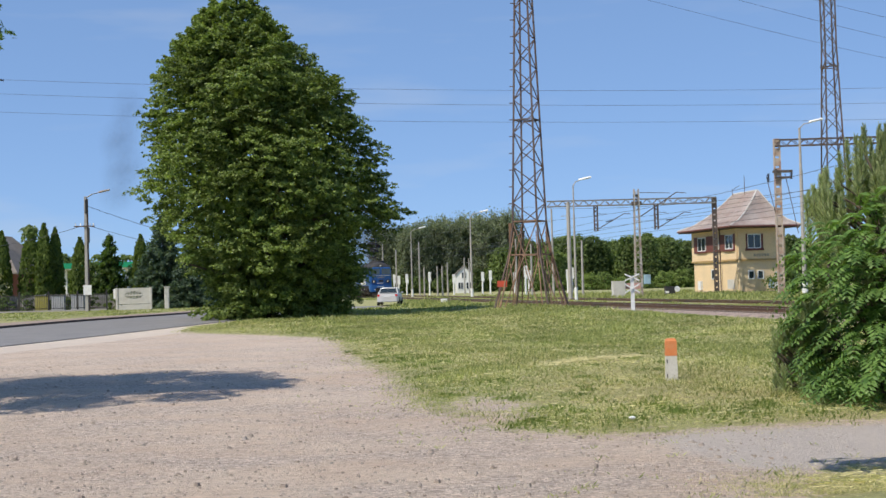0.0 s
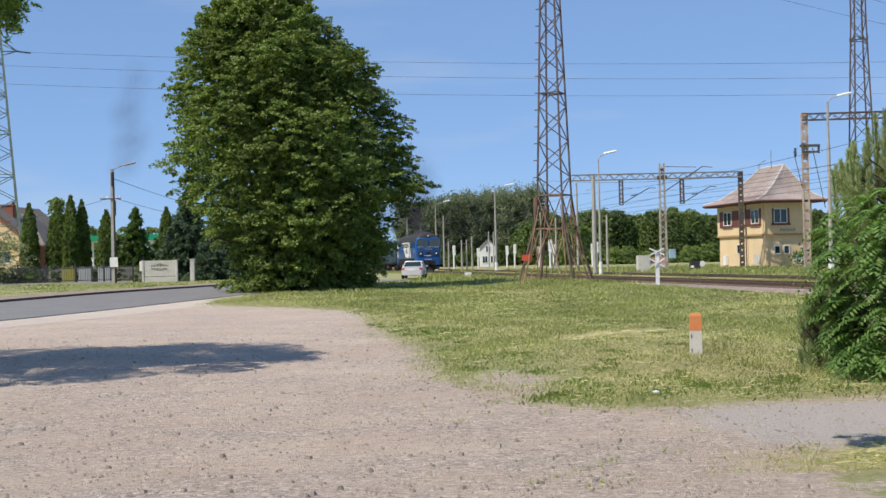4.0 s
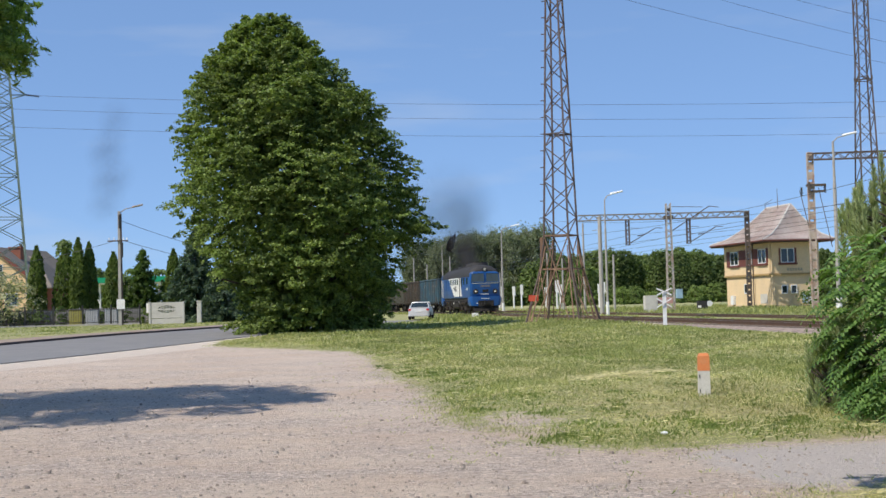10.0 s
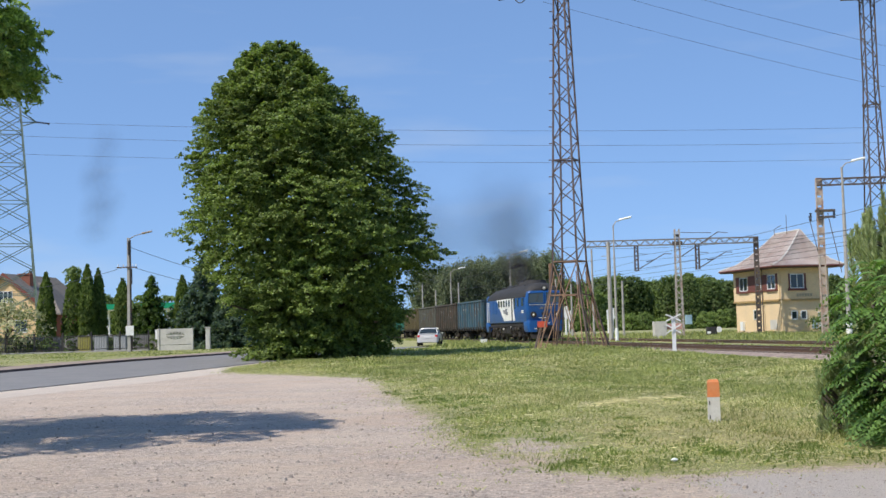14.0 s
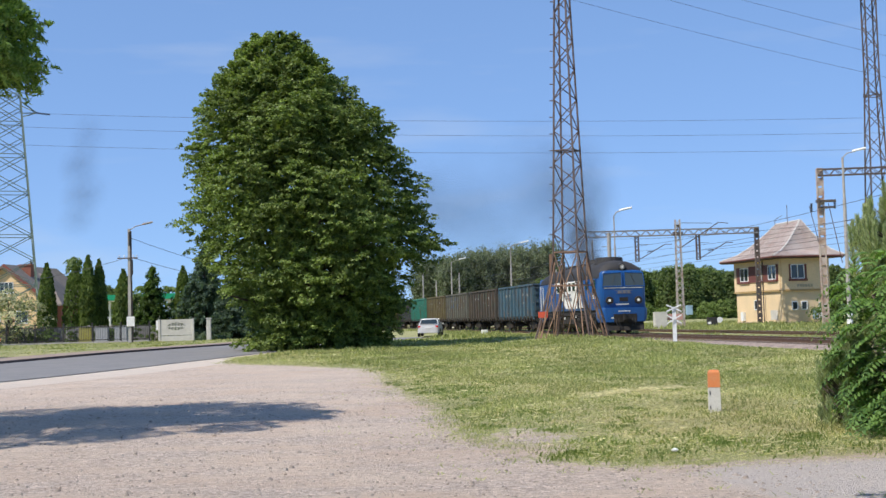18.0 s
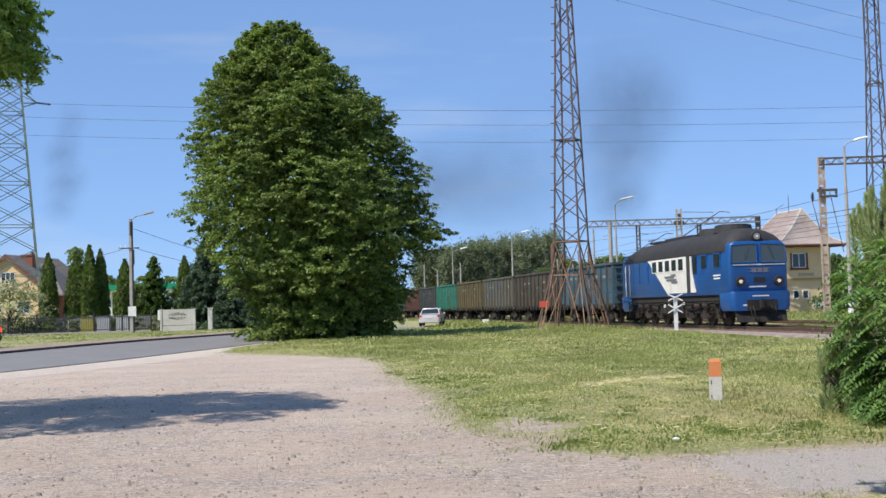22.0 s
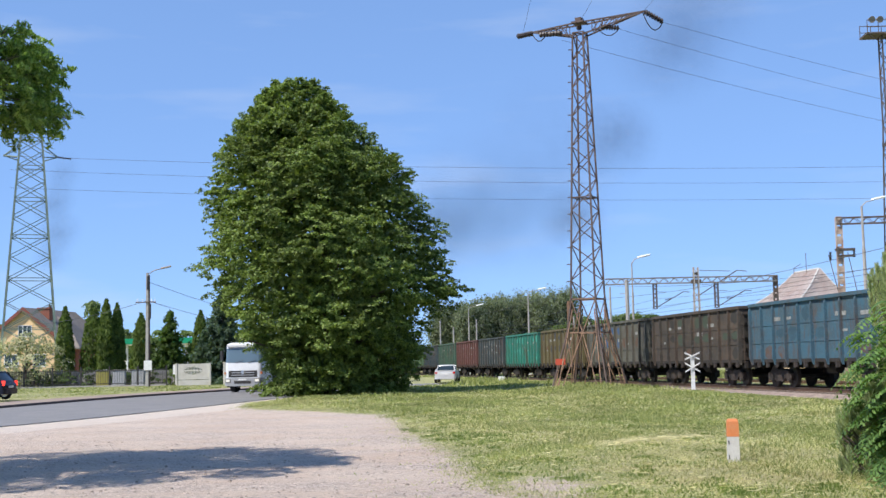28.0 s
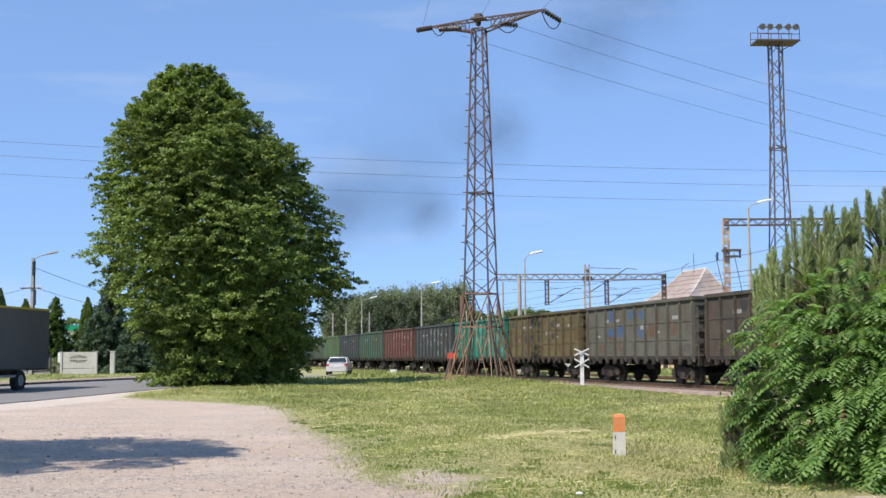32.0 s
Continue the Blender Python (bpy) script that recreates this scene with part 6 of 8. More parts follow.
def build_sumac(x, y, z, seed, h, w, fronds, heads=2):
    """A dome of arching pinnate fronds on thin stems."""
    rng = np.random.default_rng(seed)
    b = thing("sumac_bush", "feathery green sumac bush over the path", "bush", pose(x, y, z))
    stems = Shape()
    out = []
    tips = []
    for k in range(fronds):
        a, u = rng.uniform(0, 6.283), rng.random()
        el = math.asin(min(1.0, 0.02 + 0.98 * u))
        f = (rng.uniform(0.74, 0.97) if k % 3 else rng.uniform(0.4, 0.75)) * (1 + 0.20 * math.sin(3 * a + seed) * math.sin(5 * u + seed))
        r = w / 2 * math.cos(el) ** 0.8 * f
        base = np.array([r * math.cos(a), r * math.sin(a), 0.15 + (h - 0.25) * math.sin(el) * f])
        tips.append(base)
        a += rng.normal(0, 0.6)
        d = unit(np.array([math.cos(a), math.sin(a), 0.25 + 0.8 * math.sin(el)]))
        ln = rng.uniform(0.34, 0.58)
        sd = np.array([-math.sin(a), math.cos(a), 0.0])
        m = 9
        for j in range(m):
            v = 0.12 + 0.88 * j / (m - 1)
            p = base + d * ln * v + np.array([0, 0, -0.85 * ln * v * v])
            fw = unit(d + np.array([0, 0, -1.7 * v]))
            lw = 0.12 * math.sin(math.pi * (0.22 + 0.62 * v)) + 0.012
            for sg in (-1, 1):
                e = p + sd * sg * lw + fw * lw * 0.35 - np.array([0, 0, 0.30 * lw])
                mid = p * 0.55 + e * 0.45
                out.append([p, mid + fw * 0.024, e, mid - fw * 0.024])
        c = base + d * ln * 0.5 + np.array([0, 0, -0.21 * ln])
        wq = sd * 0.004
        out.append([base - wq, base + wq, c + wq, c - wq])
    for k in range(0, fronds, 14):
        tip = Vector(tips[k])
        limb(stems, [Vector((rng.uniform(-0.25, 0.25), rng.uniform(-0.25, 0.25), -0.1)), Vector((tip.x * 0.5, tip.y * 0.5, tip.z * 0.6)), tip], 0.016, 0.005, 5)
    part("stem", stems, BARK, b)
    part("foliage", quads("foliage", np.array(out), SUMAC), None, b)
    front = sorted(range(fronds), key=lambda k: tips[k][1] - 0.3 * tips[k][2])
    for k in front[3:3 + 40 * heads:40]:
        p = tips[k]
        rings = [[(p[0] + rr * math.cos(i * 0.785) * (1 + 0.2 * (i % 2)), p[1] + rr * math.sin(i * 0.785), p[2] + zz) for i in range(8)] for zz, rr in ((-0.10, 0.015), (-0.05, 0.05), (0.04, 0.045), (0.10, 0.03), (0.14, 0.008))]
        part("seed_head", Shape().loft(rings), RED_CONE, b, "dry red-brown seed head")
    return b


def build_pine(x, y, z, h, w, seed, shoots=60, low=0.45):
    """Upright shoots thick with long needles, rising from bent branches; the outer ones stand lower."""
    rng = np.random.default_rng(seed)
    b = thing("young_pine", "young pine with long upright light green shoots", "pine", pose(x, y, z))
    st = Shape().tube((0, 0, -0.1), (0, 0, h * 0.85), 0.06, 0.02)
    out = []
    for k in range(shoots):
        a, q = rng.uniform(0, 6.283), math.sqrt(rng.random())
        r = w / 2 * q
        top = h * (1 - 0.34 * q) * (1.0 if k % 2 == 0 else rng.uniform(low, 0.95))
        ln = rng.uniform(0.30, 0.85) * min(1.0, h / 2.5)
        tilt = np.array([0.10 * math.cos(a) * q, 0.10 * math.sin(a) * q, 1.0])
        tip = np.array([r * math.cos(a), r * math.sin(a), top])
        foot = tip - tilt * ln
        st.path([(0, 0, max(0.05, foot[2] - 0.45)), tuple(foot * (0.6, 0.6, 1) - np.array([0, 0, 0.15])), tuple(foot)], 0.016, n=4)
        st.tube(tuple(foot), tuple(tip - tilt * 0.05), 0.012, 0.006, n=4)
        m = int(460 * ln) + 60
        u = rng.random((m, 1))
        base = foot + tilt * ln * u
        b2 = rng.uniform(0, 6.283, (m, 1))
        out_by = 1.0 - 0.6 * u
        nd = unit(np.concatenate([np.cos(b2) * out_by, np.sin(b2) * out_by, np.ones((m, 1))], 1))
        nl = rng.uniform(0.09, 0.17, (m, 1)) * (1 - 0.45 * u)
        sd = unit(np.cross(nd, rng.normal(0, 1, (m, 3)))) * 0.0065
        out.append(np.stack([base - sd, base + sd, base + nd * nl + sd * 0.4, base + nd * nl - sd * 0.4], 1))
    part("stem", st, BARK, b)
    part("needles", quads("needles", np.concatenate(out), PINE), None, b)
    return b


build_pine(6.78, 17.7, 0, 4.2, 2.2, 61, 150)
build_pine(7.85, 18.0, 0, 4.6, 2.2, 62, 120)
build_pine(5.55, 17.3, 0, 1.4, 1.0, 63, 80, 0.3)
build_sumac(6.62, 16.4, 0, 71, 2.95, 2.9, 1000)
build_sumac(7.75, 15.9, 0, 72, 3.7, 2.4, 850)
build_sumac(9.1, 15.8, 0, 74, 4.1, 2.8, 650)
build_sumac(6.95, 15.3, 0, 73, 1.4, 1.5, 300, 0)


# ---- left side: fence, walls, house ----
HOUSE_PLASTER = worn("cream_house_plaster", (0.74, 0.53, 0.30), (0.62, 0.46, 0.28), 0.4, 0.6, 0.9)
HOUSE_ROOF = worn("grey_roof_tiles", (0.20, 0.175, 0.155), (0.12, 0.105, 0.095), 0.6, 1.0, 0.9)
RED_BRICK = worn("red_brick", (0.27, 0.10, 0.065), (0.17, 0.08, 0.06), 0.6, 2.5, 0.95)


def build_house():
    hs = thing("house", "cream gabled house with red verges, brick chimney and grey roof", "house", pose(-54.8, 150.0, 0.2, 0, 0, -6))
    w, d, ev, rg = 8.2, 14.0, 6.1, 9.3
    wall = Shape().add([(-w / 2, 0, 0), (w / 2, 0, 0), (w / 2, 0, ev), (0, 0, rg), (-w / 2, 0, ev), (-w / 2, d, 0), (w / 2, d, 0), (w / 2, d, ev), (0, d, rg), (-w / 2, d, ev)],
                       [(0, 1, 2, 3, 4), (9, 8, 7, 6, 5), (0, 5, 6, 1), (1, 6, 7, 2), (4, 9, 5, 0)])
    part("wall", wall, HOUSE_PLASTER, hs)
    roof = Shape()
    for sx in (-1, 1):
        a, b = (sx * (w / 2 + 0.5), -0.5, ev - 0.55), (0, -0.5, rg + 0.05)
        c, e = (0, d + 0.4, rg + 0.05), (sx * (w / 2 + 0.5), d + 0.4, ev - 0.55)
        up = Vector((sx * 0.13, 0, 0.16))
        roof.loft([[a, b, c, e], [tuple(Vector(p) + up) for p in (a, b, c, e)]])
    part("roof", roof, HOUSE_ROOF, hs)
    vg = Shape()
    for sx in (-1, 1):
        vg.loft([[(sx * (w / 2 + 0.55), -0.56, ev - 0.75), (sx * (w / 2 + 0.55), -0.50, ev - 0.75), (sx * (w / 2 + 0.6), -0.50, ev - 0.3), (sx * (w / 2 + 0.6), -0.56, ev - 0.3)],
                 [(0, -0.56, rg - 0.2), (0, -0.50, rg - 0.2), (0, -0.50, rg + 0.28), (0, -0.56, rg + 0.28)]])
    part("verge", vg, worn("red_verge_board", (0.20, 0.055, 0.04), (0.12, 0.05, 0.04), 0.4, 2, 0.7), hs, "dark red verge boards")
    ch = part("chimney", Shape().box(1.2, 3.2, 8.3, 1.5, 1.0, 2.6).box(1.2, 3.2, 9.5, 1.7, 1.2, 0.15), RED_BRICK, hs)
    part("chimney_pot", Shape().tube((1.8, 3.2, 9.55), (1.8, 3.2, 9.95), 0.2), STEEL_DARK, ch)
    framed_window(hs, 0.1, 0.0, 6.6, 1.7, 1.35, (0, -1), bars=2)
    framed_window(hs, -1.6, 0.0, 3.0, 1.8, 1.5, (0, -1), bars=1)
    framed_window(hs, 2.0, 0.0, 3.0, 1.6, 1.5, (0, -1), bars=1)
    return hs


build_house()


def build_annex():
    a = thing("house", "low red brick house wing with a long grey tiled roof", "house", pose(-50.6, 152.0, 0.2, 0, 0, -4))
    part("wall", Shape().box(-0.6, 4, 2.3, 5.2, 8, 4.6), RED_BRICK, a)
    part("roof", Shape().add([(-3.6, -0.6, 4.5), (2.3, -0.6, 4.5), (2.3, 9, 4.5), (-3.6, 9, 4.5), (-3.2, 4, 8.7), (-1.3, 4, 8.4), (-3.6, -0.6, 4.3), (2.3, -0.6, 4.3), (2.3, 9, 4.3), (-3.6, 9, 4.3)],
                             [(0, 1, 5, 4), (1, 2, 5), (2, 3, 4, 5), (3, 0, 4), (6, 7, 1, 0), (7, 8, 2, 1), (8, 9, 3, 2), (9, 6, 0, 3), (9, 8, 7, 6)]), HOUSE_ROOF, a)
    framed_window(a, -1.9, 0, 2.6, 1.2, 1.5, (0, -1), bars=1)
    framed_window(a, 0.7, 0, 2.6, 1.4, 1.5, (0, -1), bars=1)
    return a


build_annex()
GREEN_PANEL = worn("bright_green_fascia", (0.010, 0.30, 0.14), (0.01, 0.20, 0.1), 0.3, 1, 0.4)


def build_canopy():
    c = thing("filling_station_canopy", "green-edged filling station canopy behind the gardens", "canopy", pose(-47.2, 182.0, 0.2))
    part("roof", Shape().box(0, 3, 5.85, 11.8, 6, 0.8), GREEN_PANEL, c)
    part("soffit", Shape().box(0, 3, 5.38, 11.4, 5.6, 0.1), WHITE_PAINT, c)
    for x in (-4.5, 0, 4.5):
        part("column", Shape().box(x, 2, 2.7, 0.4, 0.4, 5.4), WHITE_PAINT, c)
    part("kiosk", Shape().box(0, 9, 1.6, 9, 4, 3.2), WINDOW_WHITE, c)
    return c


build_canopy()


def build_fence():
    """Iron railings with a low plinth along the pavement's garden side."""
    f = thing("iron_fence", "black iron garden fence on a low plinth", "fence", pose(0, 0, 0.22))
    rail_mesh = Shape().box(0, 0, 0.95, 0.032, 0.03, 1.45).mesh("bar", BLACK_IRON)
    x0, x1, y = -52.0, -28.2, 113.5
    part("plinth", Shape().box((x0 + x1) / 2, y, 0.06, x1 - x0, 0.18, 0.26), CONCRETE, f)
    for z in (0.35, 1.55):
        part("rail", Shape().box((x0 + x1) / 2, y, z, x1 - x0, 0.05, 0.06), BLACK_IRON, f)
    n = int((x1 - x0) / 0.16)
    for k in range(n):
        part("bar", rail_mesh, None, f, m=pose(x0 + 0.08 + k * 0.16, y, 0))
    for k in range(10):
        x = x0 + (x1 - x0) * k / 9
        part("post", Shape().box(x, y, 0.95, 0.13, 0.13, 1.95), BLACK_IRON, f)
    return f


build_fence()


def build_garden_wall():
    w = thing("concrete_fence", "pale concrete slab fence behind the railings", "fence", pose(0, 0, 0.2))
    x0, n = -52.0, 11
    # slabs are a darker grey than the posts, with random blotches
    GREY_SLAB = worn("dark_grey_slab", (0.21, 0.205, 0.20), (0.10, 0.10, 0.085), 0.7, 1.2, 0.9)
    slab = Shape().box(0, 0, 0, 2.0, 0.06, 0.47).mesh("slab", GREY_SLAB)
    post = Shape().box(0, 0, 0.85, 0.14, 0.14, 1.75).mesh("post", CONCRETE)
    for k in range(n + 1):
        part("post", post, None, w, m=pose(x0 + k * 2.15, 117.0, 0))
        if k < n:
            for j in range(3):
                part("slab", slab, None, w, m=pose(x0 + 1.08 + k * 2.15, 117.0, 0.3 + j * 0.49))
    return w


build_garden_wall()


def build_gate_panel():
    g = thing("ornamental_wall_panel", "pale concrete fence panel with an oval cut-out pattern", "wall panel", pose(-25.6, 113.0, 0.2))
    hw = 1.42
    for z, h in ((0.28, 0.55), (0.82, 0.45)):
        part("slab", Shape().box(0, 0, z, 2 * hw, 0.08, h), CONCRETE_PALE, g)
    part("slab", Shape().box(0, 0, 1.90, 2 * hw, 0.08, 0.28), CONCRETE_PALE, g)
    for sx in (-1, 1):
        part("slab", Shape().box(sx * 1.15, 0, 1.4, 0.55, 0.08, 0.74), CONCRETE_PALE, g)
    for sg in (1, -1):
        for k in range(13):
            x = -0.82 + k * 0.137
            open_to = 0.34 * math.sqrt(max(0.0, 1 - (x / 0.86) ** 2))
            part("bar", Shape().box(x, 0, 1.4 + sg * 0.19, 0.055, 0.07, 0.37), CONCRETE_PALE, g)
            if open_to < 0.33:
                part("filling", Shape().box(x, 0.004, 1.4 + sg * (open_to + 0.37) / 2, 0.14, 0.07, 0.37 - open_to), CONCRETE_PALE, g)
    part("rail", Shape().box(0, 0, 1.4, 1.75, 0.075, 0.11), CONCRETE_PALE, g)
    for sx in (-1, 1):
        part("post", Shape().box(sx * (hw + 0.12), 0, 1.03, 0.22, 0.2, 2.1, c=0.03), CONCRETE_PALE, g)
    return g


build_gate_panel()
thing("gate_post", "pale concrete gate post", "post", pose(-22.6, 113.0, 0.2), shape=Shape().box(0, 0, 1.0, 0.42, 0.3, 2.05, c=0.04).box(0, 0, 2.06, 0.5, 0.38, 0.1), material=CONCRETE_PALE)
thing("notice_board", "white notice board on the fence", "notice board", pose(-27.2, 113.4, 0.2), shape=Shape().box(0, 0, 1.55, 0.7, 0.06, 0.9).box(0, 0.05, 0.5, 0.08, 0.08, 1.4), material=WHITE_PAINT)
hedge = np.random.default_rng(5)
_p = np.stack([hedge.uniform(-22.2, -14.5, 5200), hedge.uniform(116.5, 118.5, 5200), hedge.uniform(0.1, 2.6, 5200)], 1)
tagged(new("hedge", quads("hedge", leaves(hedge, _p, hedge.normal(0, 1, (5200, 3)) + [0, -0.5, 0.5], 0.38, 0.26), LEAF_SPRUCE)), "dark hedge behind the gate", "hedge", kind="stuff")
for k, (x, c, lab) in enumerate(((-34.4, (0.30, 0.27, 0.04), "yellow"), (-32.9, (0.40, 0.42, 0.45), "pale grey"), (-31.1, (0.42, 0.44, 0.47), "pale grey"))):
    bx = thing("meter_box", lab + " meter box behind the fence", "meter box", pose(x, 114.6, 0.2), group="boxes behind the fence")
    part("cabinet", Shape().box(0, 0, 0.8, 1.2, 0.5, 1.5, c=0.04), worn("box_paint_" + str(k), c, (0.4, 0.4, 0.38), 0.3, 3, 0.6), bx)
    part("lid", Shape().box(0, 0, 1.58, 1.3, 0.6, 0.08), CONCRETE_PALE, bx)


def build_street_pole():
    p = thing("utility_pole", "concrete utility pole with a street lamp and crossarm", "utility pole", pose(-28.5, 107.9, 0.2))
    part("pole", Shape().loft([[(x * w, y * w, z) for x, y in ((-1, -1), (1, -1), (1, 1), (-1, 1))] for z, w in ((0, 0.14), (10.1, 0.095))]), CONCRETE, p)
    part("shaded_conduit", Shape().tube((0.2, 0, 0), (0.16, 0, 9.9), 0.07), STEEL_DARK, p)
    part("arm", Shape().path([(0, 0, 9.95), (0.6, 0, 10.3), (1.3, 0, 10.45)], 0.04), STEEL_GREY, p)
    part("lamp_head", Shape().loft([[(1.2 + u, v * w, 10.45 + u * 0.2 + dz) for v, dz in ((-1, 0), (0, 0.1), (1, 0), (0, -0.08))] for u, w in ((0, 0.05), (0.3, 0.15), (0.9, 0.12))]), STEEL_GREY, p)
    part("crossarm", Shape().box(-0.1, -0.15, 7.5, 1.8, 0.1, 0.1), STEEL_DARK, p)
    for x in (-0.85, -0.4, 0.4, 0.7):
        part("insulator", insulator(Shape(), (x, -0.15, 7.55), (x, -0.15, 7.8), 0.06, 3), WINDOW_WHITE, p)
    part("cable_coil", Shape().box(0.25, -0.1, 6.7, 0.2, 0.18, 1.3, c=0.05), BLACK_IRON, p)
    part("cable_coil", Shape().box(0.08, -0.1, 9.2, 0.2, 0.18, 1.2, c=0.05), BLACK_IRON, p)
    part("notice", Shape().box(0.1, -0.2, 1.95, 0.7, 0.04, 0.85), WHITE_PAINT, p, "white notice plate")
    for a, e, sag in (((0.1, 0, 9.3), (16, 30, 5.4), 0.9), ((0.1, 0, 7.6), (16, 30, 4.6), 0.8), ((-0.1, 0, 7.6), (-26, 22, 6.6), 0.9)):
        part("cable", wire(Shape(), a, e, sag, 0.022), WIRE, p)
    return p


build_street_pole()

# ---- overhead lines ----
hv = thing("power_lines", "three thin power lines across the sky", "power lines", pose(0, 0, 0))
for x0, z0, x1, z1, sag in ((-53, 26.8, 90, 23.3, 1.4), (-53, 25.2, 90, 21.5, 1.4), (-53, 23.1, 90, 19.7, 1.4)):
    part("wire", wire(Shape(), (x0, 140, z0), (x1, 140, z1), sag, 0.020, 40), WIRE, hv)
tl = thing("tower_lines", "thin conductors strung from the tower's crossarm", "power lines", pose(0, 0, 0))
for a, b in (((TOWER[0] + 4.75, TOWER[1] - 0.3, 20.95), (75, 105, 17.4)), ((TOWER[0] + 2.2, TOWER[1] - 0.7, 20.5), (72, 100, 14.6)), ((TOWER[0] - 1.1, TOWER[1] - 0.9, 19.9), (70, 96, 12.6)),
             ((TOWER[0] - 3.2, TOWER[1] + 0.6, 20.9), (4.0, 30, 24)), ((TOWER[0] + 0.1, TOWER[1] + 0.6, 21.4), (9.0, 34, 25)), ((TOWER[0] + 3.6, TOWER[1] - 0.9, 21.5), (14.0, 36, 26))):
    part("wire", wire(Shape(), a, b, 1.2, 0.010, 20), WIRE, tl)
ct = thing("catenary_wires", "contact and carrier wires over the tracks", "catenary wires", pose(0, 0, 0))
for lat, z in ((33.0, 6.2), (33.0, 7.6), (37.5, 6.2), (37.5, 7.5), (42.0, 6.3), (42.0, 7.4), (30.5, 8.9)):
    part("wire", wire(Shape(), rail_point(lat, 112, z), rail_point(lat, 55, z if z < 8 else 6.0), 0.5 if z > 7 else 0.1, 0.016, 12), WIRE, ct)
    part("wire", wire(Shape(), rail_point(lat, 112, z), rail_point(lat, 190, z), 0.5 if z > 7 else 0.1, 0.016, 12), WIRE, ct)


# ---- small railway things ----
def build_signal(x, y, z, h, label):
    s = thing("signal_post", label, "signal post", pose(x, y, z), group="white boards up the line")
    part("post", Shape().tube((0, 0, 0), (0, 0, h * 0.5), 0.13), WHITE_PAINT, s)
    part("board", Shape().box(0.03, 0, h * 0.66, 0.45, 0.1, h * 0.32, c=0.0), WHITE_PAINT, s)
    part("bracket", Shape().bar((0, 0, h * 0.4), (0.3, 0, h * 0.55), 0.1), WHITE_PAINT, s)
    return s


for k, (x, y) in enumerate(((-2.4, 190), (-1.15, 190), (2.35, 190), (6.1, 190), (10.55, 190), (11.75, 190), (15.2, 186), (17.0, 182), (-3.5, 215), (20.0, 160), (21.2, 165), (13.6, 150))):
    build_signal(x, y, 0.2, 3.9 + (k % 3) * 0.3, "white painted signal board up the line")
for k, (x, y, h) in enumerate(((-2.5, 175, 6.8), (0.77, 175, 7.8), (1.43, 175, 4.2), (3.3, 175, 4.3), (4.0, 175, 4.3), (4.75, 175, 4.8), (8.2, 200, 6), (9.2, 205, 6), (12.5, 150, 7), (14.5, 128, 9.2), (19.0, 150, 6.5), (-4.5, 180, 8.0), (16.2, 118, 5.5), (13.4, 140, 6.0))):
    thing("concrete_post", "plain grey concrete catenary post", "post", pose(x, y, 0.2), group="posts up the line", shape=Shape().tube((0, 0, 0), (0, 0, h), 0.13, 0.09, n=8).bar((-0.5, 0, h * 0.86), (0.1, 0, h * 0.9), 0.04), material=CONCRETE)
bd = thing("white_building", "white gabled building half hidden by trees up the line", "building", pose(9.1, 226, 0.2))
part("wall", Shape().loft([[(-1.5, y, 0), (1.5, y, 0), (1.5, y, 3.5), (0, y, 4.9), (-1.5, y, 3.5)] for y in (-3.0, 3.0)]), WHITE_PAINT, bd)
for sx in (-1, 1):
    part("roof", Shape().loft([[(sx * 1.75, y, 3.3), (sx * 1.75, y, 3.45), (0, y, 5.08), (0, y, 4.93)] for y in (-3.2, 3.2)]), HOUSE_ROOF, bd)
framed_window(bd, -0.1, -3.0, 3.3, 0.8, 1.1, (0, -1))
framed_window(bd, -0.7, -3.0, 1.4, 0.9, 1.2, (0, -1))
framed_window(bd, 0.75, -3.0, 1.4, 0.9, 1.2, (0, -1))
cb = thing("relay_cabinet", "pale concrete relay cabinet with a red sign by the track", "cabinet", pose(17.3, 104, 0.2))
part("body", Shape().box(0, 0, 0.75, 1.1, 0.8, 1.5, c=0.05), CONCRETE_PALE, cb)
part("sign", Shape().box(1.25, 0.1, 1.05, 1.3, 0.06, 0.5), worn("pink_sign", (0.55, 0.30, 0.26), (0.4, 0.25, 0.2), 0.4, 4, 0.7), cb, "faded red sign")
thing("kilometre_stone", "small white stone beside the track", "stone", pose(2.4, 101, 0.25), shape=Shape().box(0, 0, 0.18, 0.55, 0.3, 0.42, c=0.05), material=WHITE_PAINT)


# ---- low growth added along the fence, and rough grass by the line ----
def low_bushes():
    # bushes added in place of the gardens' shade, to darken the fence
    rng = np.random.default_rng(77)
    for k in range(13):
        x = -51.5 + k * 1.95 + rng.uniform(-0.5, 0.5)
        crown_tree("garden_bush", "low garden bush added to darken the strip behind the railings", x, 115.6, 0.2, rng.uniform(1.2, 2.0), rng.uniform(1.5, 2.4), LEAF_GARDEN if k % 3 else LEAF_THUJA, 400 + k, base=0.05, per=34, leaf=0.2, trunk=0.05, clumps=26, group="bushes along the fence", category="bush")


low_bushes()

dw = thing("dwarf_signal", "small black and white dwarf signal beside the track", "dwarf signal", pose(22.9, 110.0, 0.25))
part("box", Shape().box(0, 0, 0.5, 0.9, 0.6, 0.7, c=0.08), BLACK_IRON, dw)
part("white_disc", Shape().tube((0.62, -0.2, 0.6), (0.62, -0.28, 0.6), 0.26, n=12).box(-0.3, -0.32, 0.35, 0.3, 0.04, 0.2), WHITE_PAINT, dw, "white disc")


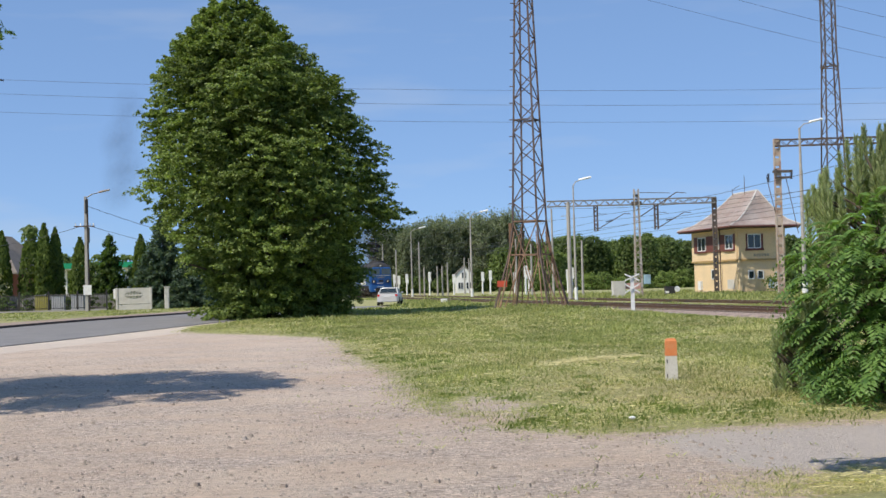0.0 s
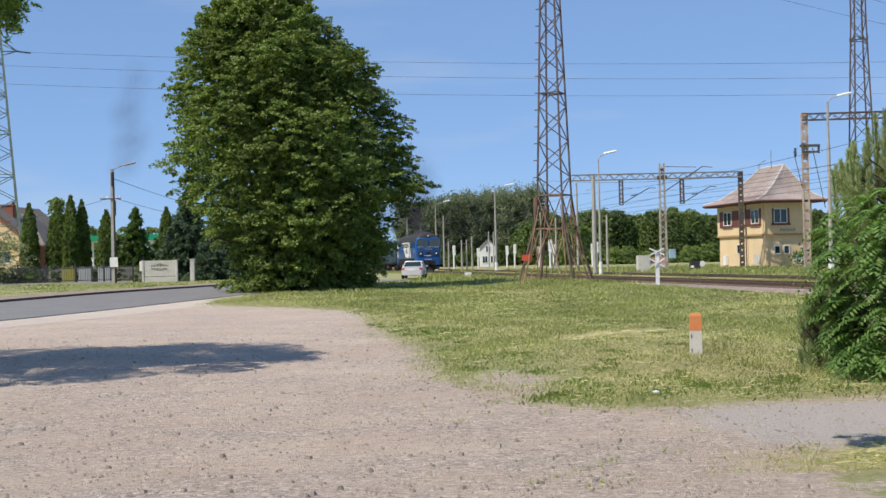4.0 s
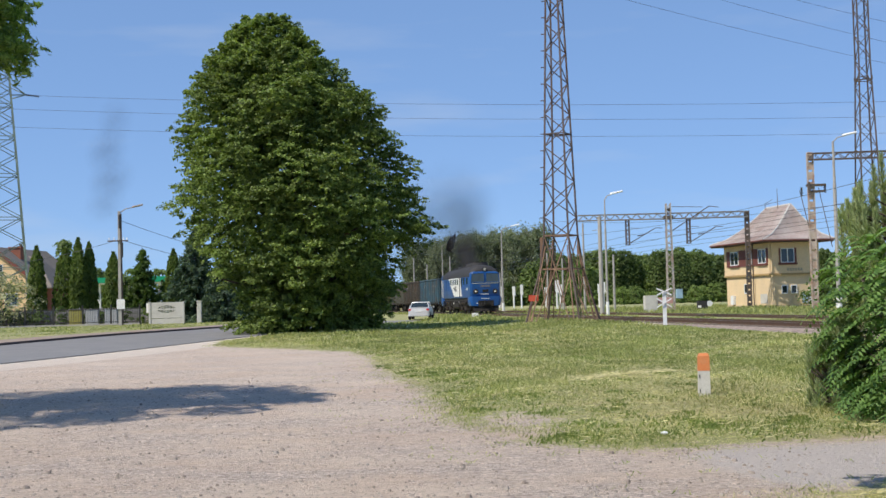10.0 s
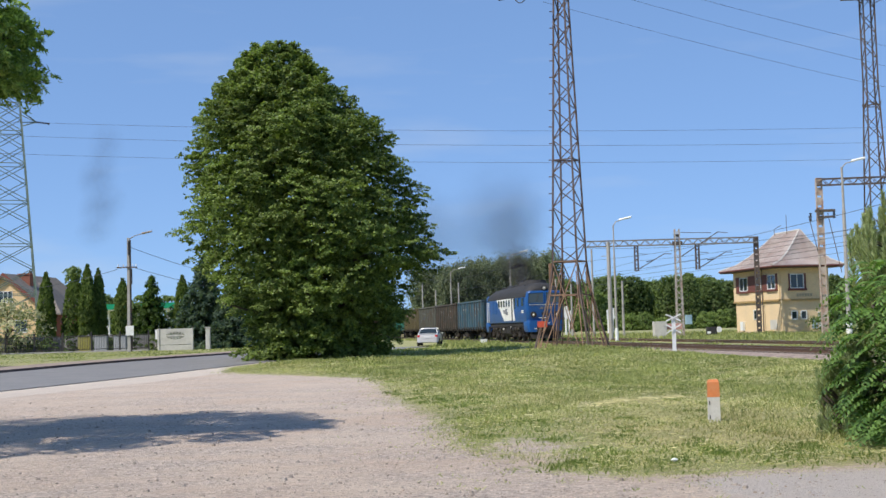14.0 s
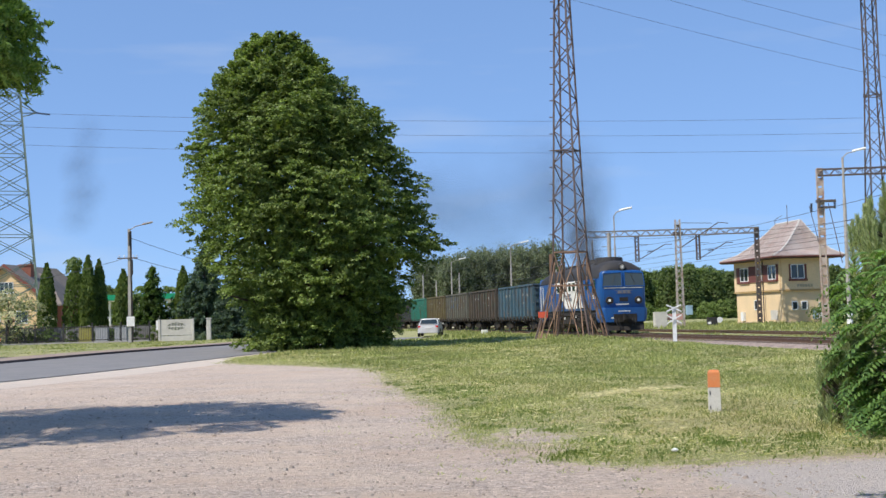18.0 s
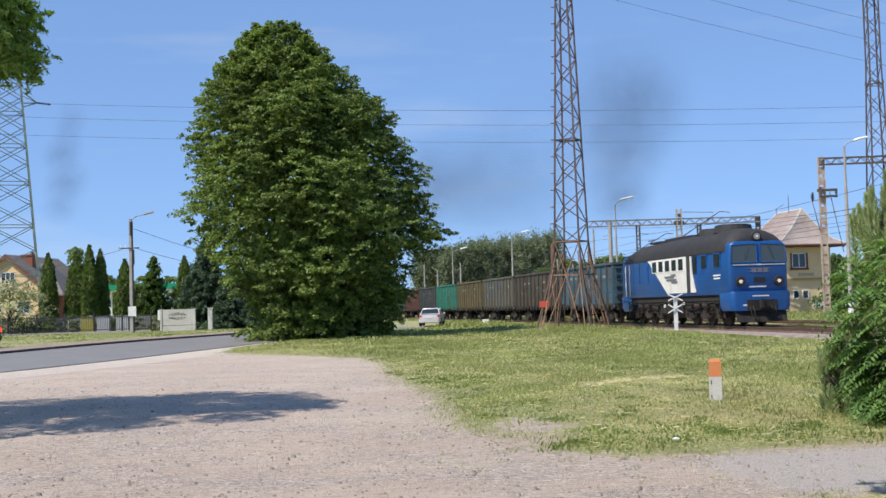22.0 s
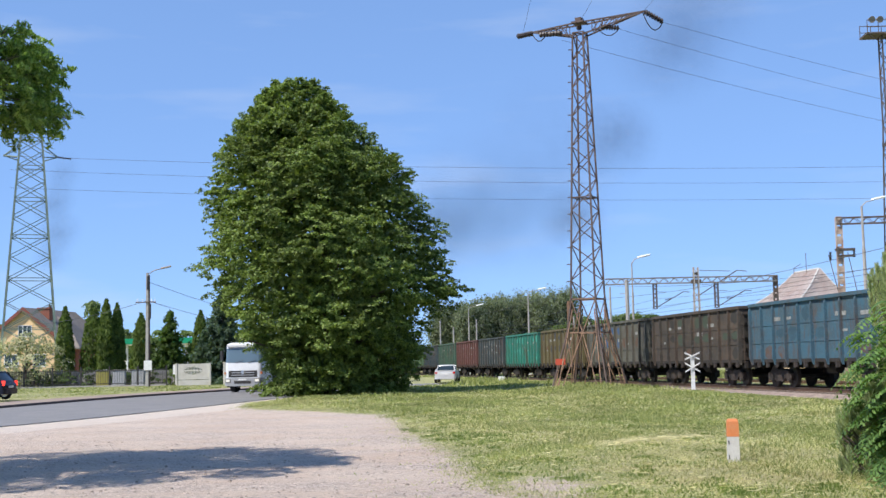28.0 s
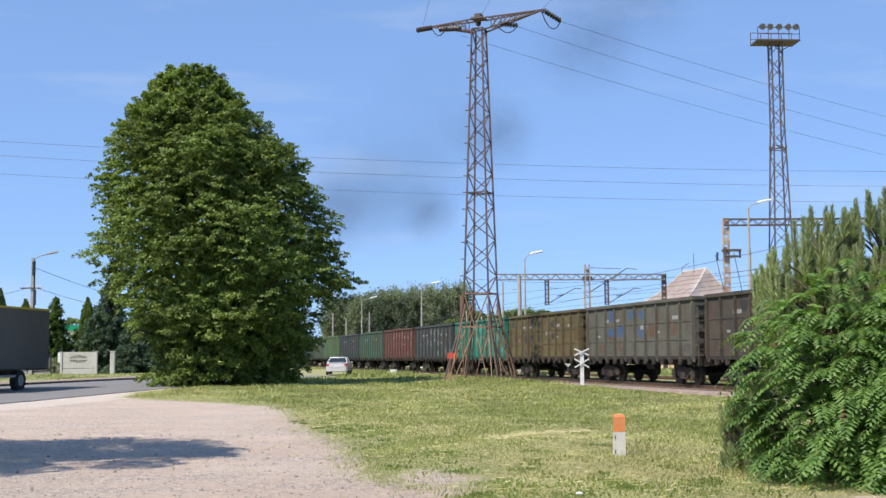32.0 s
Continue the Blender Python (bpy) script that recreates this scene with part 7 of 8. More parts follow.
# ---- vehicles ----
CAR_SILVER = worn("silver_car_paint", (0.62, 0.62, 0.60), (0.52, 0.52, 0.50), 0.3, 2, 0.3, 0.2, relief=0.02)
CAR_NAVY = worn("dark_navy_car_paint", (0.010, 0.012, 0.025), (0.02, 0.02, 0.03), 0.3, 2, 0.2, 0.2, relief=0.02)
TAIL_RED, _nt, _b = shader("red_tail_light", 0.2)
_b.inputs["Base Color"].default_value = (0.55, 0.02, 0.015, 1)
BRAKE_RED, _nt, _b = shader("lit_brake_light", 0.2)
_b.inputs["Base Color"].default_value = (0.7, 0.03, 0.02, 1)
_b.inputs["Emission Color"].default_value = (1, 0.05, 0.03, 1)
_b.inputs["Emission Strength"].default_value = 1.2
PLATE = worn("plate_white", (0.7, 0.7, 0.68), (0.5, 0.5, 0.48), 0.2, 6, 0.5)
CHROME = worn("bright_metal", (0.6, 0.6, 0.6), (0.4, 0.4, 0.4), 0.3, 6, 0.25, 0.9)


def wheel_part(parent, x, y, r, w):
    t = part("wheel", Shape().tube((x - w / 2, y, r), (x + w / 2, y, r), r, n=18), RUBBER, parent)
    part("rim", Shape().tube((x - w / 2 - 0.012, y, r), (x + w / 2 + 0.012, y, r), r * 0.6, n=14), CHROME, t)
    return t


def build_car(name, label, m, paint, hatch, lit):
    """A small car whose rear faces -y: rounded lower body, glasshouse, roof and pillars."""
    c = thing(name, label, "car", m)
    if hatch:
        stations = ((-2.0, 0.66, 0.45, 0.80), (-1.92, 0.80, 0.33, 0.98), (-1.5, 0.86, 0.26, 1.02), (0.0, 0.87, 0.26, 0.97), (0.95, 0.86, 0.26, 0.94), (1.7, 0.80, 0.30, 0.84), (1.98, 0.64, 0.42, 0.66))
        belt, roof, top = (-1.82, 1.05, 1.0), (-1.45, 0.15, 1.46), 1.50
    else:
        stations = ((-2.22, 0.62, 0.46, 0.78), (-2.15, 0.78, 0.34, 0.92), (-1.85, 0.84, 0.27, 0.97), (-1.3, 0.86, 0.26, 0.97), (0.0, 0.87, 0.26, 0.95), (0.95, 0.86, 0.26, 0.93), (1.85, 0.80, 0.30, 0.82), (2.18, 0.62, 0.42, 0.66))
        belt, roof, top = (-1.48, 1.0, 0.95), (-0.98, 0.25, 1.35), 1.40
    rings = [[(-0.8 * w, y, z0), (0.8 * w, y, z0), (w, y, z0 + 0.12), (w, y, z0 + (z1 - z0) * 0.72), (0.93 * w, y, z1 - 0.03), (0.8 * w, y, z1), (0, y, z1 + 0.015), (-0.8 * w, y, z1), (-0.93 * w, y, z1 - 0.03), (-w, y, z0 + (z1 - z0) * 0.72), (-w, y, z0 + 0.12)] for y, w, z0, z1 in stations]
    part("body", Shape().loft(rings), paint, c, smooth=True)

    def hoop(y0, y1, hw, z):
        return [(x, y, z) for x, y in rounded_plan(hw, y0, y1, 0.16, 3)]

    part("glasshouse", Shape().loft([hoop(belt[0], belt[1], 0.77, belt[2] - 0.05), hoop(belt[0] + 0.05, belt[1] - 0.08, 0.75, belt[2] + 0.05), hoop(roof[0], roof[1], 0.61, roof[2])]), DARK_GLASS, c, "dark windows", smooth=True)
    part("roof", Shape().loft([hoop(roof[0] - 0.05, roof[1] + 0.05, 0.63, roof[2] - 0.03), hoop(roof[0] - 0.02, roof[1], 0.61, roof[2] + 0.03), hoop(roof[0] + 0.15, roof[1] - 0.2, 0.45, top)]), paint, c, smooth=True)
    mid = (belt[0] + belt[1]) / 2 - 0.1
    for sx in (-1, 1):
        for ya, yb in ((belt[0] + 0.04, roof[0]), (belt[1] - 0.04, roof[1]), (mid, mid)):
            part("pillar", Shape().tube((sx * 0.74, ya, belt[2] - 0.02), (sx * 0.61, yb, roof[2]), 0.045, n=6), paint, c)
        part("tail_light", Shape().box(sx * 0.68, stations[1][0] - 0.005, 0.78 if not hatch else 0.86, 0.22, 0.12, 0.15 if not hatch else 0.26, c=0.03), BRAKE_RED if lit else TAIL_RED, c, "red tail light")
        part("mirror", Shape().box(sx * 0.93, 0.62, 0.98, 0.16, 0.1, 0.13, c=0.03), paint, c)
        for y in (-1.3, 1.3):
            wheel_part(c, sx * 0.79, y, 0.31, 0.2)
    part("bumper", Shape().prism(rounded_plan(0.83, stations[0][0] - 0.04, stations[0][0] + 0.5, 0.2, 3), 0.30, 0.56), paint, c, smooth=True)
    part("number_plate", Shape().box(0, stations[0][0] - 0.01, 0.68, 0.52, 0.03, 0.11), PLATE, c, "plain number plate")
    if not hatch:
        part("boot_lip", Shape().box(0, -2.14, 0.955, 1.3, 0.1, 0.03, c=0.02), paint, c)
    return c


build_car("saloon_car", "silver saloon car standing on the grass verge beside the line", pose(-1.95, 98.0, 0.28, 0, 0, -4), CAR_SILVER, False, False)
build_car("hatchback_car", "dark hatchback standing on the pavement with red tail lights", pose(-26.45, 65.3, 0.32, 0, 0, 84), CAR_NAVY, True, True)

TRUCK_WHITE = worn("white_truck_paint", (0.72, 0.74, 0.76), (0.5, 0.5, 0.5), 0.3, 2, 0.35, relief=0.03)
TRUCK_RED = worn("dark_red_truck_paint", (0.26, 0.02, 0.025), (0.16, 0.03, 0.03), 0.4, 2, 0.35, relief=0.03)
SKIP_RED = worn("rusty_red_skip", (0.24, 0.075, 0.06), (0.14, 0.06, 0.05), 0.6, 2, 0.8, streak=0.4)
VAN_YELLOW = worn("yellow_box_panel", (0.75, 0.50, 0.015), (0.6, 0.42, 0.05), 0.3, 1, 0.45)
TARP_GREY = worn("grey_tarpaulin", (0.115, 0.115, 0.110), (0.07, 0.07, 0.068), 0.4, 1.2, 0.75, streak=0.4)
# blue-grey base colour stands for the reflection on the truck windows
TRUCK_GLASS = glass_dark("truck_glass", (0.10, 0.15, 0.19))
BUMPER_GREY = worn("grey_bumper", (0.33, 0.34, 0.35), (0.2, 0.2, 0.2), 0.3, 4, 0.5)
INDICATOR = worn("orange_indicator", (0.6, 0.18, 0.03), (0.4, 0.1, 0.02), 0.3, 6, 0.3)


def truck_cab(t, paint, height, ws0, ws1):
    """A forward cab; front at y = 0, facing -y, centred on x. ws0, ws1: foot and head of the windscreen."""
    lean_back = ((0.45, 0.05), (0.9, 0.0), (ws0, 0.02), (ws1, 0.16), (height - 0.1, 0.24), (height, 0.45))

    def front(z):
        return float(np.interp(z, [p[0] for p in lean_back], [p[1] for p in lean_back]))

    part("cab", Shape().loft([[(x, y, z) for x, y in rounded_plan(1.22 if z < height else 1.05, f, 2.05, 0.28)] for z, f in lean_back]), paint, t, smooth=True)
    xs = (-1.17, -1.08, -0.94, -0.5, 0, 0.5, 0.94, 1.08, 1.17)

    def across(z, proud, k=1.0):
        return [(x * k, front(z) + (0.28 - math.sqrt(max(0.0, 0.0784 - max(0.0, abs(x * k) - 0.94) ** 2))) - proud, z) for x in xs]

    def panel(z0, z1, proud, k=1.0):
        rings = []
        for z in (z0, (z0 + z1) / 2, z1):
            rings.append(across(z, proud, k) + [(x, y + 0.1, z) for x, y, z in reversed(across(z, proud, k))])
        return Shape().loft(rings)

    ws = part("windscreen", panel(ws0 + 0.04, ws1 - 0.02, 0.012), TRUCK_GLASS, t, smooth=True)
    for x in (-0.5, 0.35):
        part("wiper", Shape().tube((x, front(ws0) - 0.03, ws0 + 0.02), (x + 0.5, front(ws0) - 0.01, ws0 + 0.16), 0.015, n=5), BLACK_IRON, ws)
    for sx in (-1, 1):
        part("door_window", Shape().loft([[(sx * 1.235, y, z) for y, z in ((0.42, ws0 + 0.1), (1.5, ws0 + 0.1), (1.5, ws1 - 0.1), (0.55, ws1 - 0.1))], [(sx * 1.2, y, z) for y, z in ((0.42, ws0 + 0.1), (1.5, ws0 + 0.1), (1.5, ws1 - 0.1), (0.55, ws1 - 0.1))]]), TRUCK_GLASS, t)
        part("mirror", Shape().box(sx * 1.42, 0.12, (ws0 + ws1) / 2, 0.2, 0.14, 0.6, c=0.04).tube((sx * 1.2, 0.3, ws1 - 0.1), (sx * 1.42, 0.12, ws1 - 0.2), 0.02), BLACK_IRON, t)
        hl = part("headlight", Shape().box(sx * 0.95, -0.02, 0.72, 0.4, 0.14, 0.24, c=0.04), DULL_LENS, t, "lit headlamp")
        part("bulb", Shape().box(sx * 0.95, -0.1, 0.72, 0.24, 0.02, 0.14), HEADLIGHT, hl)
        part("indicator", Shape().box(sx * 1.19, 0.08, 1.18, 0.08, 0.16, 0.14), INDICATOR, t)
        part("wheel_arch", Shape().loft([[(sx * x, 1.3 + 0.68 * math.cos(a), 0.5 + 0.66 * math.sin(a)) for a in [math.pi * k / 10 for k in range(11)]] for x in (1.23, 1.0)], caps=False, closed=False), BLACK_IRON, t)
        part("step", Shape().box(sx * 1.16, 0.55, 0.5, 0.1, 0.35, 0.35), BLACK_IRON, t)
    g = part("grille", panel(0.92, 1.32, 0.012, 0.80), BLACK_IRON, t, smooth=True)
    for z in (1.05, 1.2):
        part("grille_bar", Shape().box(0, front(z) - 0.03, z, 1.5, 0.03, 0.05), BUMPER_GREY, g)
    part("badge", Shape().tube((0, -0.02, 1.22), (0, -0.05, 1.22), 0.12, n=12), CHROME, g)
    bp = part("bumper", Shape().prism(rounded_plan(1.24, -0.07, 0.7, 0.26), 0.38, 0.88), BUMPER_GREY, t, smooth=True)
    part("intake", Shape().box(0, -0.06, 0.62, 1.1, 0.05, 0.16), BLACK_IRON, bp)
    part("number_plate", Shape().box(0, -0.095, 0.78, 0.52, 0.02, 0.11), PLATE, t, "plain number plate")
    part("chassis", Shape().box(0.4, 3.8, 0.85, 0.12, 6.4, 0.26).box(-0.4, 3.8, 0.85, 0.12, 6.4, 0.26), BLACK_IRON, t)


def truck_wheels(t, ys):
    out = []
    for y in ys:
        for sx in (-1, 1):
            w = part("wheel", Shape().tube((-0.16, 0, 0), (0.16, 0, 0), 0.5, n=20), RUBBER, t, m=pose(sx * 1.05, y, 0.5))
            rim = Shape().tube((-0.17, 0, 0), (0.17, 0, 0), 0.27, n=14)
            for k in range(6):
                a = k * math.pi / 3
                rim.box(sx * 0.17, 0.19 * math.cos(a), 0.19 * math.sin(a), 0.04, 0.05, 0.05)
            part("rim", rim, BUMPER_GREY, w)
            out.append((w, sx * 1.05, y))
    return out


def build_skip_truck():
    t = thing("tipper_truck", "white cab truck with a dark red tipper body", "truck")
    truck_cab(t, TRUCK_WHITE, 3.05, 1.78, 2.72)
    part("sun_visor", Shape().loft([[(x, 0.02, 2.78), (x, 0.06, 2.9), (x, 0.25, 2.9), (x, 0.2, 2.78)] for x in (-1.08, 1.08)]), BUMPER_GREY, t, "grey sun visor")
    s = Shape()
    for x, y, sx, sy in ((0, 2.55, 2.36, 0.08), (0, 5.9, 2.36, 0.08), (-1.16, 4.2, 0.08, 3.4), (1.16, 4.2, 0.08, 3.4)):
        s.box(x, y, 2.05, sx, sy, 1.7)
    s.box(0, 4.2, 1.22, 2.3, 3.4, 0.1)
    tip = part("tipper_body", s, SKIP_RED, t)
    for y in (2.7, 3.5, 4.3, 5.1, 5.8):
        for sx in (-1, 1):
            part("rib", Shape().box(sx * 1.22, y, 1.9, 0.06, 0.12, 1.4), SKIP_RED, tip)
    for sx in (-1, 1):
        for z in (0.72, 0.98):
            part("side_guard", Shape().box(sx * 1.12, 3.2, z, 0.05, 1.6, 0.11), BUMPER_GREY, t)
        part("mudguard", Shape().box(sx * 1.05, 5.1, 1.08, 0.4, 1.3, 0.06), BLACK_IRON, t)
    return t, truck_wheels(t, (1.3, 5.0))


def build_box_truck():
    t = thing("box_truck", "dark red cab truck with a yellow fronted grey tarpaulin box", "truck")
    truck_cab(t, TRUCK_RED, 2.92, 1.88, 2.76)
    part("overcab_box", Shape().loft([[(x, y, z) for x, y in rounded_plan(1.2, f, 2.24, 0.16)] for z, f in ((2.93, 0.34), (3.0, 0.3), (3.9, 0.36), (4.0, 0.46))]), VAN_YELLOW, t, "yellow box front over the cab", smooth=True)
    part("roof_lamp", Shape().box(0, 0.28, 2.98, 0.5, 0.12, 0.1, c=0.04), TRUCK_RED, t)
    bx = part("box_frame", Shape().box(0, 2.3, 2.52, 2.5, 0.14, 2.96), VAN_YELLOW, t, "yellow front wall")
    part("tarpaulin", Shape().box(0, 5.4, 2.5, 2.46, 6.1, 2.86, c=0.05), TARP_GREY, bx)
    part("roof_edge", Shape().box(1.24, 5.4, 3.96, 0.08, 6.2, 0.1).box(-1.24, 5.4, 3.96, 0.08, 6.2, 0.1), worn("yellow_edge", (0.6, 0.42, 0.03), (0.3, 0.25, 0.1), 0.4, 3, 0.6), bx)
    for sx in (-1, 1):
        part("side_guard", Shape().box(sx * 1.15, 4.2, 0.72, 0.05, 2.4, 0.12), BUMPER_GREY, t)
    part("front_corner", Shape().box(1.245, 2.65, 2.5, 0.03, 0.7, 2.94), VAN_YELLOW, bx)
    part("front_corner", Shape().box(-1.245, 2.65, 2.5, 0.03, 0.7, 2.94), VAN_YELLOW, bx)
    part("loading_floor", Shape().box(0, 5.4, 1.05, 2.4, 6.1, 0.12), BLACK_IRON, t)
    part("dash_paper", Shape().box(0.15, 0.02, 1.98, 0.85, 0.03, 0.14), PLATE, t, "white paper behind the windscreen")
    return t, truck_wheels(t, (1.25, 5.6))


skip_truck, skip_wheels = build_skip_truck()
box_truck, box_wheels = build_box_truck()

# ---- smoke: soft dark puffs that drift ----
SMOKE, nt, b = shader("thin_dark_smoke", 1.0)
b.inputs["Base Color"].default_value = (0.035, 0.035, 0.04, 1)
tcs = nt.nodes.new("ShaderNodeTexCoord")
ln = nt.nodes.new("ShaderNodeVectorMath")
ln.operation = "LENGTH"
nt.links.new(tcs.outputs["Object"], ln.inputs[0])
oi = nt.nodes.new("ShaderNodeObjectInfo")
ad = nt.nodes.new("ShaderNodeVectorMath")
ad.operation = "ADD"
nt.links.new(tcs.outputs["Object"], ad.inputs[0])
nt.links.new(oi.outputs["Location"], ad.inputs[1])
nz = noise_tex(nt, 1.3, 5, 0.6, tcs.outputs["Object"])
fall = nt.nodes.new("ShaderNodeMapRange")
fall.interpolation_type = "SMOOTHSTEP"
for k, v in (("From Min", 0.15), ("From Max", 0.98), ("To Min", 1.0), ("To Max", 0.0)):
    fall.inputs[k].default_value = v
nt.links.new(ln.outputs["Value"], fall.inputs["Value"])
den = nt.nodes.new("ShaderNodeMath")
den.operation = "MULTIPLY"
nt.links.new(fall.outputs[0], den.inputs[0])
nt.links.new(ramp(nt, nz, (0.25, grey(0.25)), (0.75, grey(1.0))), den.inputs[1])
den2 = nt.nodes.new("ShaderNodeMath")
den2.operation = "MULTIPLY"
nt.links.new(den.outputs[0], den2.inputs[0])
al = nt.nodes.new("ShaderNodeSeparateColor")
nt.links.new(oi.outputs["Color"], al.inputs[0])
nt.links.new(al.outputs[0], den2.inputs[1])
trn = nt.nodes.new("ShaderNodeBsdfTransparent")
mx = nt.nodes.new("ShaderNodeMixShader")
nt.links.new(den2.outputs[0], mx.inputs[0])
nt.links.new(trn.outputs[0], mx.inputs[1])
nt.links.new(b.outputs[0], mx.inputs[2])
nt.links.new(mx.outputs[0], nt.nodes["Material Output"].inputs["Surface"])
# a shallow bowl of unit radius, open behind
puff = Shape()
puff.loft([[(r * math.cos(a), -0.25 * (1 - r * r), r * math.sin(a)) for a in [2 * math.pi * k / 24 for k in range(24)]] for r in (0.0005, 0.3, 0.6, 0.85, 1.0)], caps=False)
PUFF = puff.mesh("puff", SMOKE, True)
smoke = thing("smoke_plume", "thin dark diesel smoke drifting above the train", "smoke", kind="stuff")
puffs = []


def add_puff(size, squeeze, density):
    ob = new("puff", PUFF)
    ob.parent = smoke
    ob.scale = (size, size, size * squeeze)
    ob.color = (density, density, density, 1)
    ob.visible_shadow = False
    puffs.append(ob)
    return ob


# ---- turf and stones ----
BLADE = leaf_material("grass_blade", (0.14, 0.185, 0.05), (0.46, 0.465, 0.21), 0.6)
HAY = leaf_material("dry_cut_grass", (0.40, 0.35, 0.18), (0.82, 0.75, 0.48), 0.8)


def build_turf():
    rng = np.random.default_rng(21)

    def scatter(n, ylo, yhi, power):
        y = ylo + (yhi - ylo) * rng.random(n) ** power
        x = rng.uniform(-0.42, 0.40, n) * y
        d = grass_distance(x, y) + rng.normal(0, 0.35, n)
        keep = (d > 0.05) & (x - road_edge_near(y) > 0.6)
        return x[keep], y[keep], d[keep]

    def blades(x, y, h, w, lean):
        n = len(x)
        a = rng.uniform(0, 6.283, n)
        base = np.stack([x, y, land_height(x, y) - 0.01], 1)
        sd = np.stack([np.cos(a), np.sin(a), 0 * a], 1) * (w / 2)[:, None]
        b = rng.uniform(0, 6.283, n)
        top = base + np.stack([np.cos(b) * lean * h, np.sin(b) * lean * h, h], 1)
        return np.stack([base - sd, base + sd, top + sd * 0.25, top - sd * 0.25], 1)

    x, y, d = scatter(560000, 9.5, 66, 1.45)
    k = rng.random(len(x)) < 0.68 - 0.22 * np.sin(x * 0.6 + 1.4 * np.sin(y * 0.22) + 0.5) * (y > 16) - 0.28 * np.clip((x / y - 0.10) / 0.06, 0, 1) * np.clip((30 - y) / 8, 0, 1)
    tall = rng.uniform(0.018, 0.055, len(x)) * (1 + 0.9 * (np.sin(x * 1.3 + 2 * np.sin(y * 0.4)) > 0.6)) * np.interp(d, [0, 1.6], [0.35, 1.0]) * np.interp(y, [10, 60], [1, 1.6])
    wid = np.interp(y, [10, 60], [0.009, 0.04])
    g = blades(x[k], y[k], tall[k], wid[k], rng.uniform(0.2, 1.1, k.sum()))
    tagged(new("grass", quads("grass", g, BLADE)), "short uneven green grass", "grass", kind="stuff")
    q = ~k
    hb = blades(x[q], y[q], tall[q] * 0.5 + 0.015, wid[q] * 0.7, rng.uniform(1.5, 4.5, q.sum()) * (1 + 2.0 * (rng.random(q.sum()) < 0.25)))
    tagged(new("cut_grass", quads("cut_grass", hb, HAY)), "dry cut grass lying in swathes", "dry grass", kind="stuff")
    # weeds straying over the gravel
    n = 34000
    y = 9 + 45 * rng.random(n) ** 1.4
    x = rng.uniform(-0.3, 0.36, n) * y
    dd = grass_distance(x, y)
    cl = np.sin(x * 5.1 + 2.2 * np.sin(y * 2.3)) * np.sin(y * 3.7 + 1.7 * np.sin(x * 3.1))
    ok = (dd < 0.15) & (dd > -2.2) & (cl > 0.45 + 0.22 * -dd) & (x > road_edge_near(y) + 1.5)
    x, y = x[ok], y[ok]
    tagged(new("weeds", quads("weeds", blades(x, y, rng.uniform(0.015, 0.05, len(x)), np.full(len(x), 0.02), rng.uniform(0.5, 2.0, len(x))), BLADE)), "low weeds straying over the gravel", "weeds", kind="stuff")
    # rough tall grass along the railway and over the road
    n = 90000
    y = rng.uniform(60, 150, n)
    x = rng.uniform(-0.40, 0.40, n) * y
    lat = x * UY - y * UX
    on_line = (np.abs(lat - TRAIN_LAT) < 2.6) | (np.abs(lat - TRAIN_LAT - 6.6) < 2.6)
    on_road = (x < road_edge_near(y) + 0.5) & (x > road_edge_far(y) - 2.4)
    ok = ~on_line & ~on_road & (grass_distance(x, y) > 0)
    x, y = x[ok], y[ok]
    h = rng.uniform(0.04, 0.14, len(x)) * (1 + 1.0 * (np.sin(x * 0.9 + np.sin(y * 0.3) * 2) > 0.4)) * np.where(y > 84, 1.3, 0.7) * np.where(x < road_edge_far(y), 0.3, 1.0)
    r = blades(x, y, h, np.full(len(x), 0.11), rng.uniform(0.2, 0.9, len(x)))
    tagged(new("rough_grass", quads("rough_grass", r, BLADE)), "rough tall grass along the railway", "grass", kind="stuff")
    # pebbles on the yard
    n = 22000
    yy = 6.5 + 30 * rng.random(n) ** 1.5
    xx = rng.uniform(-0.42, 0.36, n) * yy
    ok = (grass_distance(xx, yy) < -0.1) & (xx - road_edge_near(yy) > 0.3)
    xx, yy = xx[ok], yy[ok]
    sz = rng.uniform(0.007, 0.018, len(xx)) * (1 + (rng.random(len(xx)) < 0.10) * 0.9)
    s = Shape()
    for px, py, r in zip(xx, yy, sz):
        a = rng.uniform(0, 3.14)
        ring = [(px + r * math.cos(a + k * 1.256) * rng.uniform(0.7, 1.2), py + r * math.sin(a + k * 1.256) * rng.uniform(0.7, 1.2)) for k in range(5)]
        z = float(rise(py))
        s.add([(u, v, z - 0.005) for u, v in ring] + [(px, py, z + r * 0.5)], [(i, (i + 1) % 5, 5) for i in range(5)])
    clods = Shape()
    for k in range(2600):
        py = 7.5 + 26 * rng.random() ** 1.6
        px = rng.uniform(-0.40, 0.30) * py
        if grass_distance(np.array([px]), np.array([py]))[0] > -0.1 or px < road_edge_near(py) + 0.3:
            continue
        r = rng.uniform(0.010, 0.022) * (1.7 if rng.random() < 0.12 else 1.0)
        a, z = rng.uniform(0, 3.14), float(rise(py))
        low = [(px + r * math.cos(a + q * 1.047) * rng.uniform(0.8, 1.3), py + r * math.sin(a + q * 1.047) * rng.uniform(0.8, 1.3), z - 0.004) for q in range(6)]
        top = [(px + (u - px) * 0.6, py + (v - py) * 0.6, z + r * rng.uniform(0.5, 0.9)) for u, v, _ in low]
        clods.loft([low, top])
